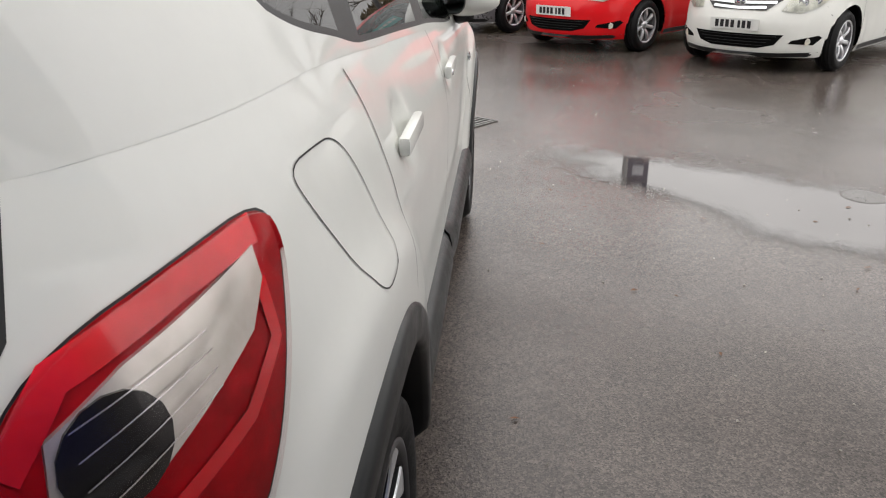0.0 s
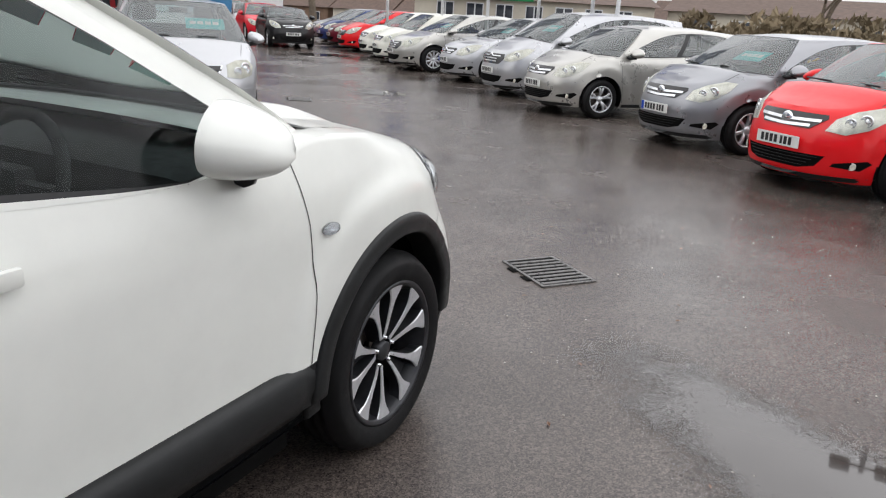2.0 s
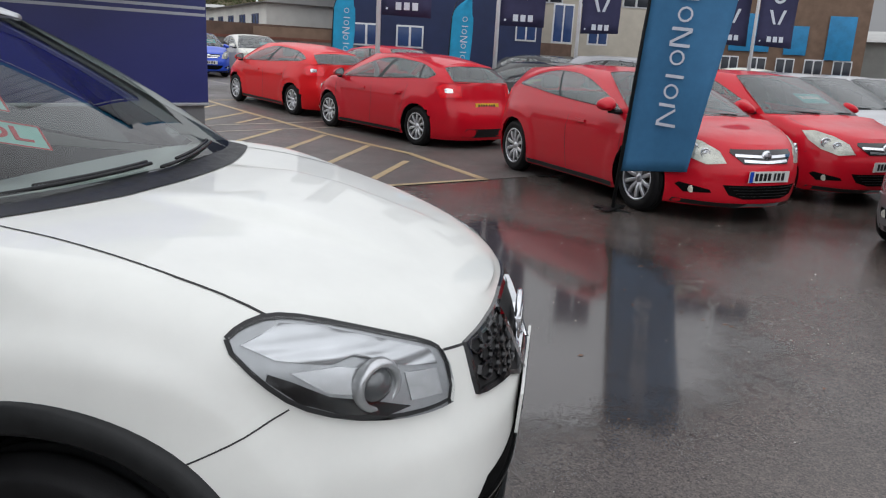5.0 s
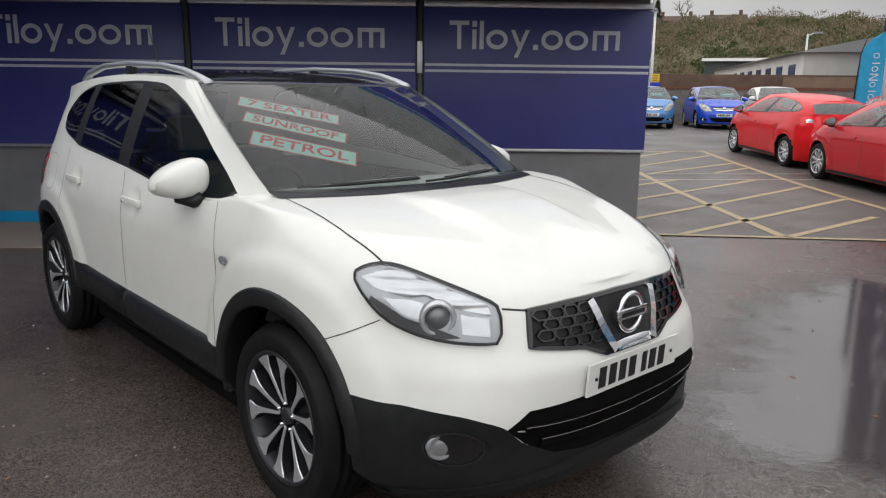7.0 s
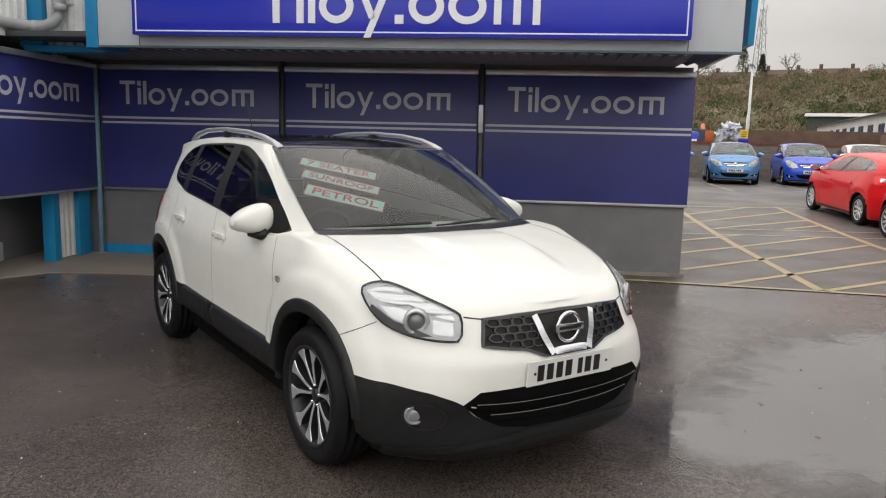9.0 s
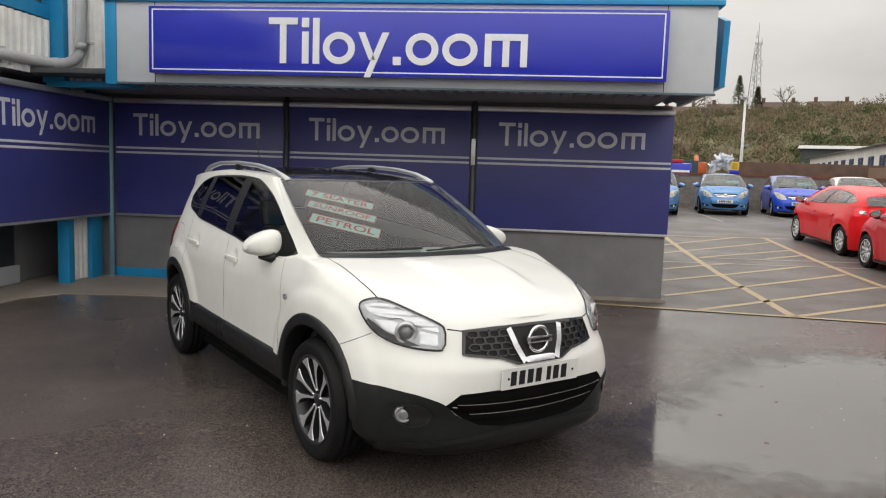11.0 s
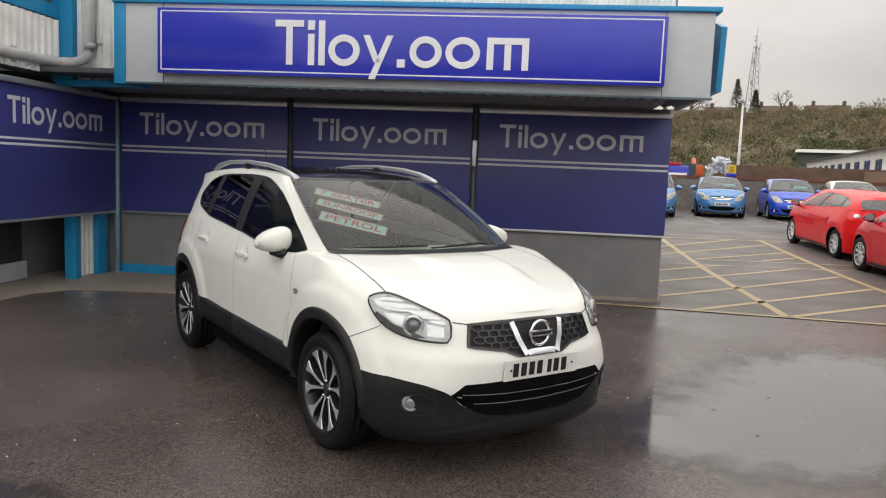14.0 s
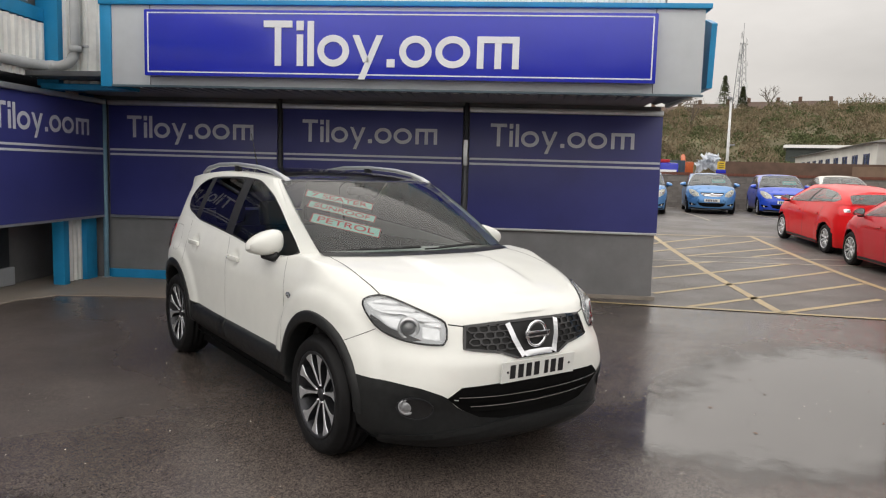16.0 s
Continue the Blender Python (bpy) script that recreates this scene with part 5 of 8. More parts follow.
bar = box("badge_bar", (-0.085, -0.008, -0.018), (0.085, 0.012, 0.018), CHROME, gr, "", 0.004)
bar.location = (p.x, p.y, p.z)
bar2 = box("badge_ink", (-0.066, 0.0125, -0.008), (0.066, 0.0135, 0.008), INK, gr, "", 0.0003)
bar2.location = (p.x, p.y, p.z)
# bumper: lower intake with two thin blades, fog lamps, plate
IN = [(-0.54, 0.81, 0.49), (-0.47, 0.83, 0.545), (-0.26, 0.88, 0.55), (0.26, 0.88, 0.55), (0.47, 0.83, 0.545), (0.54, 0.81, 0.49), (0.47, 0.82, 0.43), (0.36, 0.85, 0.375), (0.22, 0.86, 0.352), (0, 0.86, 0.345), (-0.22, 0.86, 0.352), (-0.36, 0.85, 0.375), (-0.47, 0.82, 0.43)]
it = hero.patch("lower_intake", IN, 0, 0.003, UNDER, None, "black lower intake with thin bright blades", 0.03, both=False, rings=6)[0]
for z, wd in ((0.47, 0.49), (0.415, 0.42)):
    hero.strip("intake_blade", [(-wd, 0.85, z + 0.012), (-wd * 0.5, 0.86, z), (0, 0.86, z - 0.006), (wd * 0.5, 0.86, z), (wd, 0.85, z + 0.012)], 0, 0.03, 0.012, UNDER, it, both=False, step=0.05, thick=0.02)
    hero.strip("blade_edge", [(-wd, 0.85, z + 0.026), (-wd * 0.5, 0.86, z + 0.014), (0, 0.86, z + 0.008), (wd * 0.5, 0.86, z + 0.014), (wd, 0.85, z + 0.026)], 0, 0.004, 0.015, CHROME, it, both=False, step=0.05, thick=0.004)
hero.strip("bumper_lip", [(-0.80, 0.5, 0.245), (-0.5, 0.8, 0.30), (-0.22, 0.86, 0.325), (0, 0.86, 0.325), (0.22, 0.86, 0.325), (0.5, 0.8, 0.30), (0.80, 0.5, 0.245)], 0, 0.03, 0.012, PLASTIC, it, both=False, step=0.04, thick=0.02)
FOG_GREY = mat("smoked_fog_lamp", (0.30, 0.31, 0.32), 0.2, 0.5, 30, 0.2)
fg = hero.patch("fog_lamp_recess", [(0.67 + 0.068 * math.cos(t), 0.71 - 0.06 * math.cos(t), 0.432 + 0.055 * math.sin(t)) for t in [2 * math.pi * k / 20 for k in range(20)]], 35, 0.004, GLOSS_BLACK, None, "fog lamp in a black oval recess", 0.02, rings=4, depth=0.01)
for k, ob in enumerate(fg):
    sgn = (1, -1)[k]
    p = hero.cast(radians(35), 0.70 * math.cos(radians(35)) - 0.68 * math.sin(radians(35)), 0.437, 0.004)
    b = lathe("fog_lamp", [(0.0, 0.010), (0.012, 0.0095), (0.022, 0.007), (0.030, 0.002), (0.034, 0.006), (0.041, 0.006), (0.045, 0.0), (0.046, -0.01)], FOG_GREY, ob, "", 24, "y")
    b.matrix_local = pose(sgn * p.x, p.y, p.z, 0, 0, -30 * sgn)
p = hero.cast(0, 0.0, 0.62, 0.008)
plate(hero, p.y, 0.605, False, 4, 1)
for x in (-0.22, 0.22):
    b = lathe("plate_screw", [(0, 0.004), (0.006, 0.003), (0.007, 0)], INK, hero.root, "", 10, "y")
    b.location = (x, p.y + 0.005, 0.605)
# tail lamps, tailgate gap, rear plate
TL = [(0.815, -2.995, 1.115), (0.83, -2.985, 1.075), (0.845, -3.03, 1.01), (0.865, -3.10, 0.92), (0.875, -3.18, 0.84), (0.84, -3.34, 0.80), (0.74, -3.42, 0.84), (0.71, -3.36, 0.95), (0.715, -3.30, 1.04), (0.735, -3.24, 1.085), (0.78, -3.12, 1.105)]
TL = rounded(TL + TL[:1], 2)[:-1]
DEEP_RED = mat("deep_red_lamp_plastic", (0.46, 0.003, 0.010), 0.4, 0, 25, 0.35, 0, 0, 0.0, 0.15)
tl = hero.patch("tail_lamp", TL, 128, 0.004, DEEP_RED, None, "red and clear tail lamp", 0.02, rings=7)
CL = [(0.812, -3.03, 1.085), (0.825, -3.04, 1.055), (0.825, -3.08, 1.02), (0.79, -3.22, 0.965), (0.745, -3.30, 0.945), (0.735, -3.27, 1.03), (0.76, -3.20, 1.055)]
hero.patch("clear_section", CL, 128, 0.008, mat("pale_lamp_reflector", (0.80, 0.78, 0.72), 0.22, 0.6, 9, 0.3), tl, "clear lamp section", 0.02, rings=5)
hero.patch("dark_bulb_bowl", [(0.767 + 0.034 * math.cos(t), -3.235 + 0.034 * math.cos(t), 1.0 + 0.043 * math.sin(t)) for t in [2 * math.pi * k / 16 for k in range(16)]], 128, 0.0105, GLOSS_BLACK, tl, "", 0.02, rings=3)
hero.strip("bright_red_band", [(0.815, -3.02, 1.098), (0.775, -3.13, 1.088), (0.735, -3.245, 1.068), (0.722, -3.30, 1.02)], 128, 0.028, 0.007, RED_PLASTIC, tl[0], both=False, step=0.02)
hero.strip("bright_red_band", [(0.826, -3.045, 1.055), (0.845, -3.06, 1.0), (0.83, -3.12, 0.955), (0.77, -3.26, 0.915)], 128, 0.016, 0.007, RED_PLASTIC, tl[0], both=False, step=0.02)
for k in range(4):
    hero.strip("lens_rib", [(0.752, -3.262, 0.965 + 0.022 * k), (0.80, -3.13, 1.0 + 0.016 * k)], 128, 0.0012, 0.012, REFLECTOR, tl[0], both=False, step=0.03)
hero.patch("lamp_lens", TL, 128, 0.014, glass("tail_lens", (0.99, 0.96, 0.96), 0.0, 1.22), tl, "", 0.02, rings=6, dome=0.006, depth=0.01)
hero.strip("lamp_edge", TL, 128, 0.005, 0.0035, SEAL, step=0.02, closed=True)
hero.strip("tailgate_gap", [(0.70, -3.21, 1.19), (0.71, -3.25, 1.1), (0.705, -3.33, 1.04), (0.70, -3.5, 0.82), (0.66, -3.55, 0.66)], 150, 0.008, 0.0015, SEAM, step=0.03)
plate(hero, hero.cast(math.pi, 0, 0.8, 0.02).y, 0.80, True, 8, 1)
# roof rails, aerial, wipers, scuttle
for sgn in (1, -1):
    pts = [(sgn * 0.585, -1.08, 1.535), (sgn * 0.59, -1.18, 1.567), (sgn * 0.593, -1.33, 1.602), (sgn * 0.595, -1.6, 1.632), (sgn * 0.595, -2.05, 1.65), (sgn * 0.59, -2.5, 1.642), (sgn * 0.575, -2.82, 1.606), (sgn * 0.565, -2.95, 1.56)]
    rail = tube("roof_rail", pts, 0.019, mat("satin_silver_rail", (0.50, 0.51, 0.52), 0.35, 0.7, 20, 0.08), hero.root, "satin silver roof rail", 10, radii=[0.026, 0.022, 0.018, 0.017, 0.017, 0.018, 0.022, 0.026])
    for y in (-2.05,):
        box("rail_foot", (sgn * 0.593 - 0.014, y - 0.05, 1.575), (sgn * 0.593 + 0.014, y + 0.05, 1.645), PLASTIC, rail, "", 0.008)
tube("aerial", [(0.0, -3.12, 1.575), (0.0, -3.2, 1.72), (0.0, -3.32, 1.95)], 0.005, PLASTIC, hero.root, "thin black roof aerial", 6, radii=[0.008, 0.005, 0.003])
for x0, ln in ((0.60, -0.56), (0.02, -0.52)):
    pts = []
    for k in range(9):
        x = x0 + ln * k / 8
        y = -0.345 + 0.15 * math.cos(min(1.0, abs(x) / 0.72) * math.pi / 2) ** 0.9
        hit = hero.bvh.ray_cast(Vector((x, y, 3)), Vector((0, 0, -1)))[0]
        pts.append((x, y - 0.02 * k / 8, hit.z + 0.024 + 0.012 * k / 8))
    wp = tube("wiper", pts, 0.0055, PLASTIC, hero.root, "black wiper arm", 6)
    tube("wiper_blade", [(p[0], p[1] - 0.014, p[2] + 0.004) for p in pts[2:]], 0.005, SEAL, wp, "", 6)
bm = bmesh.new()
vs_a = []
for k in range(25):
    x = -0.715 + 1.43 * k / 24
    y = -0.30 + 0.15 * math.cos(min(1.0, abs(x) / 0.72) * math.pi / 2) ** 0.9
    row_ = []
    for dy, dz in ((0.055, 0.003), (0.02, 0.008), (-0.05, 0.014), (-0.09, 0.006)):
        hit = hero.bvh.ray_cast(Vector((x * 0.985, y + dy, 3)), Vector((0, 0, -1)))[0]
        row_.append(bm.verts.new((x, y + dy, (hit.z if hit else 1.11) + dz)))
    vs_a.append(row_)
for u, v in zip(vs_a, vs_a[1:]):
    for q in range(3):
        bm.faces.new((u[q], v[q], v[q + 1], u[q + 1]))
part("scuttle_panel", bm, PLASTIC, hero.root, "black plastic scuttle below the screen", smooth=True)


# sales stickers inside the screen
STICKER = mat("pale_green_sticker", (0.42, 0.70, 0.62), 0.6, 0, 30, 0.06)
STICKER_RED = mat("red_sticker_print", (0.62, 0.04, 0.05), 0.6, 0, 30, 0.06)


def text_mesh(name, body, size, material, parent, m, depth=0.0005):
    cu = bpy.data.curves.new(name, "FONT")
    cu.body, cu.size, cu.extrude, cu.align_x, cu.align_y = body, size, depth, "CENTER", "CENTER"
    cu.offset = size * 0.012
    tmp = bpy.data.objects.new(name, cu)
    scene.collection.objects.link(tmp)
    dg = bpy.context.evaluated_depsgraph_get()
    me = bpy.data.meshes.new_from_object(tmp.evaluated_get(dg))
    bpy.data.objects.remove(tmp)
    me.materials.clear()
    me.materials.append(material)
    ob = new(name, me)
    ob.parent = parent
    ob.matrix_local = m
    return ob


for word, tlc, trc, blc in (("7 SEATER", (0.497, -0.957, 1.496), (0.107, -0.733, 1.41), (0.545, -0.885, 1.458)),
                            ("SUNROOF", (0.541, -0.814, 1.43), (0.172, -0.572, 1.334), (0.597, -0.744, 1.394)),
                            ("PETROL", (0.592, -0.664, 1.355), (0.22, -0.43, 1.261), (0.653, -0.578, 1.306))):
    a, b, c = Vector(tlc), Vector(trc), Vector(blc)
    u, v = b - a, a - c
    w_, h_ = u.length, v.length
    nrm = u.cross(v).normalized()
    v2 = nrm.cross(u.normalized())
    m = Matrix((u.normalized(), v2, nrm)).transposed().to_4x4()
    m.translation = (a + b) / 2 + (c - a) / 2 - nrm * 0.012
    st = mesh_ob("sales_sticker", *slab(w_, h_, 0.0015), STICKER, hero.root, "pale green sticker with red lettering", smooth=False)
    st.matrix_local = m
    for dx, dy, ww, hh in ((0, h_ / 2, w_, 0.006), (0, -h_ / 2, w_, 0.006), (w_ / 2, 0, 0.006, h_), (-w_ / 2, 0, 0.006, h_)):
        e = mesh_ob("sticker_border", *slab(ww, hh, 0.001), STICKER_RED, st, "", smooth=False)
        e.location = (dx, dy, 0.002)
    tx = text_mesh("lettering", word, h_ * 0.86, STICKER_RED, st, Matrix.Translation((0, 0, 0.002)))
    tx.scale = (w_ * 0.84 / max(tx.dimensions.x, 0.01), 1, 1)
# ---------------------------------------------------------------- ground


def asphalt(name, dry, wet_rough, strip=0.0):
    """Wet asphalt: stones in the binder, damp and drier areas, a film of water that gathers in the hollows."""
    m = bpy.data.materials.new(name)
    m.use_nodes = True
    n, l = m.node_tree.nodes, m.node_tree.links
    b = n["Principled BSDF"]
    tc = n.new("ShaderNodeTexCoord")

    def tex(scale, detail, rough=0.6):
        t = n.new("ShaderNodeTexNoise")
        t.inputs["Scale"].default_value, t.inputs["Detail"].default_value, t.inputs["Roughness"].default_value = scale, detail, rough
        l.new(tc.outputs["Object"], t.inputs["Vector"])
        return t.outputs[0]

    def ramp(src, a, b_, c0, c1):
        r = n.new("ShaderNodeValToRGB")
        r.color_ramp.elements[0].position, r.color_ramp.elements[0].color = a, (*c0, 1)
        r.color_ramp.elements[1].position, r.color_ramp.elements[1].color = b_, (*c1, 1)
        l.new(src, r.inputs[0])
        return r.outputs[0]

    big, mid, fine = tex(0.32, 5), tex(2.6, 6, 0.7), tex(150, 3, 0.7)
    vor = n.new("ShaderNodeTexVoronoi")
    vor.inputs["Scale"].default_value = 190
    l.new(tc.outputs["Object"], vor.inputs["Vector"])
    tone = ramp(big, 0.35, 0.68, tuple(c * 0.78 for c in dry), tuple(c * 1.22 for c in dry))
    stone = ramp(vor.outputs["Color"], 0.1, 0.95, (0.42, 0.42, 0.42), (1.66, 1.62, 1.58))
    chips = n.new("ShaderNodeTexVoronoi")
    chips.inputs["Scale"].default_value = 74
    l.new(tc.outputs["Object"], chips.inputs["Vector"])
    chip = ramp(chips.outputs["Color"], 0.15, 0.95, (0.78, 0.78, 0.78), (1.24, 1.23, 1.22))
    patch_ = ramp(mid, 0.3, 0.75, (0.88, 0.88, 0.88), (1.10, 1.09, 1.08))
    mx = None
    for other in (stone, chip, patch_):
        k = n.new("ShaderNodeMix")
        k.data_type, k.blend_type = "RGBA", "MULTIPLY"
        k.inputs[0].default_value = 1.0
        l.new(mx or tone, k.inputs[6])
        l.new(other, k.inputs[7])
        mx = k.outputs[2]
    l.new(mx, b.inputs["Base Color"])
    film = tex(0.55, 6, 0.55)
    mr = n.new("ShaderNodeMapRange")
    mr.inputs[1].default_value, mr.inputs[2].default_value = 0.36, 0.66
    mr.inputs[3].default_value, mr.inputs[4].default_value = wet_rough, wet_rough + 0.22
    l.new(film, mr.inputs[0])
    rough = mr.outputs[0]
    if strip:
        sx = n.new("ShaderNodeSeparateXYZ")
        l.new(tc.outputs["Object"], sx.inputs[0])
        for axis, lo_, hi_ in ((0, 0.9, 2.0), (1, 2.9, 1.1)):
            k = n.new("ShaderNodeMapRange")
            k.interpolation_type = "SMOOTHSTEP"
            k.inputs[1].default_value, k.inputs[2].default_value = lo_, hi_
            l.new(sx.outputs[axis], k.inputs[0])
            w = n.new("ShaderNodeMath")
            w.operation = "MULTIPLY"
            l.new(k.outputs[0], w.inputs[0])
            w.inputs[1].default_value = strip
            if axis:
                l.new(prev, w.inputs[1])
            prev = w.outputs[0]
        ad = n.new("ShaderNodeMath")
        l.new(rough, ad.inputs[0])
        l.new(prev, ad.inputs[1])
        rough = ad.outputs[0]
    l.new(rough, b.inputs["Roughness"])
    b.inputs["IOR"].default_value = 1.42
    bs = n.new("ShaderNodeMapRange")
    bs.inputs[1].default_value, bs.inputs[2].default_value, bs.inputs[3].default_value, bs.inputs[4].default_value = 0.36, 0.66, 0.05, 0.34
    l.new(film, bs.inputs[0])
    bp = n.new("ShaderNodeBump")
    bp.inputs["Distance"].default_value = 0.004
    l.new(bs.outputs[0], bp.inputs["Strength"])
    l.new(vor.outputs["Distance"], bp.inputs["Height"])
    bp2 = n.new("ShaderNodeBump")
    bp2.inputs["Distance"].default_value, bp2.inputs["Strength"].default_value = 0.003, 0.25
    l.new(fine, bp2.inputs["Height"])
    l.new(bp.outputs[0], bp2.inputs["Normal"])
    l.new(bp2.outputs[0], b.inputs["Normal"])
    return m


ASPHALT = asphalt("wet_asphalt", (0.089, 0.0755, 0.069), 0.10, 0.28)
# rougher than the rest, its base colour also lightened for low-angle sky sheen
PALE_ASPHALT = asphalt("paler_rougher_asphalt", (0.115, 0.105, 0.10), 0.40)


def standing_water(name, rough, ripple, ior):
    """Standing water over asphalt: deep in the middle, stones of the ground standing out towards its edge."""
    m = bpy.data.materials.new(name)
    m.use_nodes = True
    n, l = m.node_tree.nodes, m.node_tree.links
    b = n["Principled BSDF"]
    b.inputs["Base Color"].default_value = (0.055, 0.047, 0.043, 1)
    b.inputs["Roughness"].default_value = rough
    b.inputs["IOR"].default_value = ior
    at = n.new("ShaderNodeAttribute")
    at.attribute_name = "depth"
    tc = n.new("ShaderNodeTexCoord")

    def tex(scale, detail):
        t = n.new("ShaderNodeTexNoise")
        t.inputs["Scale"].default_value, t.inputs["Detail"].default_value, t.inputs["Roughness"].default_value = scale, detail, 0.65
        l.new(tc.outputs["Object"], t.inputs["Vector"])
        return t.outputs[0]

    def mth(op, a, c):
        k = n.new("ShaderNodeMath")
        k.operation = op
        for i, v in enumerate((a, c)):
            if isinstance(v, float):
                k.inputs[i].default_value = v
            else:
                l.new(v, k.inputs[i])
        return k.outputs[0]

    lump = mth("ADD", mth("MULTIPLY", tex(3.2, 5), 0.85), mth("MULTIPLY", tex(120.0, 2), 0.75))
    level = mth("ADD", at.outputs["Fac"], mth("SUBTRACT", lump, 0.80))
    mr = n.new("ShaderNodeMapRange")
    mr.interpolation_type = "SMOOTHSTEP"
    mr.inputs[1].default_value, mr.inputs[2].default_value, mr.inputs[3].default_value, mr.inputs[4].default_value = 0.32, 0.76, 0.0, 1.0
    l.new(level, mr.inputs[0])
    bp = n.new("ShaderNodeBump")
    bp.inputs["Strength"].default_value, bp.inputs["Distance"].default_value = ripple, 0.004
    l.new(tex(7.0, 3), bp.inputs["Height"])
    l.new(bp.outputs[0], b.inputs["Normal"])
    t = n.new("ShaderNodeBsdfTransparent")
    x = n.new("ShaderNodeMixShader")
    l.new(mr.outputs[0], x.inputs[0])
    l.new(t.outputs[0], x.inputs[1])
    l.new(b.outputs[0], x.inputs[2])
    l.new(x.outputs[0], n["Material Output"].inputs[0])
    return m


WATER = standing_water("puddle_water", 0.03, 0.012, 1.65)
FILM = standing_water("thin_water_film", 0.085, 0.03, 1.7)
vs, fs = [], []
ax = [-600, -300, -160, -110, -80, -60, -45] + list(np.linspace(-34, 22, 94)) + [30, 42, 60, 85, 110, 160, 300, 600]
for yy in ax:
    for xx in ax:
        vs.append((xx, yy, gz(xx, yy)))
n_ = len(ax)
fs = [(j * n_ + i, j * n_ + i + 1, (j + 1) * n_ + i + 1, (j + 1) * n_ + i) for j in range(n_ - 1) for i in range(n_ - 1)]
tagged(mesh_ob("ground", vs, fs, ASPHALT), "wet dark asphalt yard with a damp sheen", "ground", kind="structure")


def puddle(pts, seed, label, soft=0.35, cell=0.06, deep=1.0, water=WATER, dry_end=None):
    """A shallow sheet of standing water that thins out towards a wandering edge."""
    P = [(x + 0.1 * noise.noise(Vector((x, y, seed))), y + 0.1 * noise.noise(Vector((y, x, seed)))) for x, y in pts]
    ex, ey = np.array(P).T
    X, Y = np.meshgrid(np.arange(ex.min() - soft, ex.max() + soft, cell), np.arange(ey.min() - soft, ey.max() + soft, cell))
    inside = np.zeros(X.shape, bool)
    dist = np.full(X.shape, 1e9)
    for (ax_, ay), (bx, by) in zip(P, P[1:] + P[:1]):
        hit = ((ay > Y) != (by > Y)) & (X < (bx - ax_) * (Y - ay) / ((by - ay) or 1e-9) + ax_)
        inside ^= hit
        u = np.clip(((X - ax_) * (bx - ax_) + (Y - ay) * (by - ay)) / ((bx - ax_) ** 2 + (by - ay) ** 2), 0, 1)
        dist = np.minimum(dist, np.hypot(X - ax_ - u * (bx - ax_), Y - ay - u * (by - ay)))
    d = np.clip(0.5 + np.where(inside, dist, -dist) / (2 * soft), 0, 1) * deep
    if dry_end:
        d *= 0.35 + 0.65 * np.clip((X - dry_end[0]) / (dry_end[1] - dry_end[0]), 0, 1)
    R, C = X.shape
    vs = [(x, y, gz(x, y) + 0.004) for x, y in zip(X.ravel(), Y.ravel())]
    keep = [(j, i) for j in range(R - 1) for i in range(C - 1) if d[j:j + 2, i:i + 2].max() > 0.02]
    fs = [(j * C + i, j * C + i + 1, (j + 1) * C + i + 1, (j + 1) * C + i) for j, i in keep]
    ob = mesh_ob("puddle", vs, fs, water)
    at = ob.data.attributes.new("depth", "FLOAT", "POINT")
    at.data.foreach_set("value", d.ravel())
    return tagged(ob, label, "puddle", kind="structure")


puddle([(0.80, 4.55), (1.28, 4.70), (1.45, 4.62), (2.08, 4.32), (2.7, 3.95), (3.15, 3.62), (4.6, 2.85), (4.6, 1.9), (3.4, 2.4), (2.8, 2.78), (2.44, 2.93), (2.22, 3.17), (2.0, 3.42), (1.60, 3.76), (1.14, 4.12), (0.82, 4.30)], 1, "long shallow puddle across the yard", 0.26, 0.05, 1.0, WATER, (1.1, 2.1))
puddle([(-0.55, 4.05), (-0.95, 3.6), (-1.74, 3.40), (-3.16, 2.9), (-4.3, 3.0), (-5.0, 3.7), (-4.2, 4.9), (-2.4, 5.5), (-1.42, 5.25), (-0.9, 4.7)], 4, "broad puddle beside the white car", 0.55, 0.06, 0.88, FILM)
puddle([(-2.9, 7.6), (-2.3, 8.3), (-2.6, 8.9), (-3.5, 8.9), (-3.6, 8.1)], 7, "small puddle by the silver car", 0.4, 0.06, 0.85)
puddle([(-5.6, 12.6), (-4.9, 13.0), (-5.2, 13.7), (-6.0, 13.4)], 9, "small puddle in the aisle", 0.4)
puddle([(-12.9, 20.4), (-11.8, 21.4), (-12.6, 22.3), (-13.8, 21.2)], 11, "puddle before the black car", 0.4, 0.1)


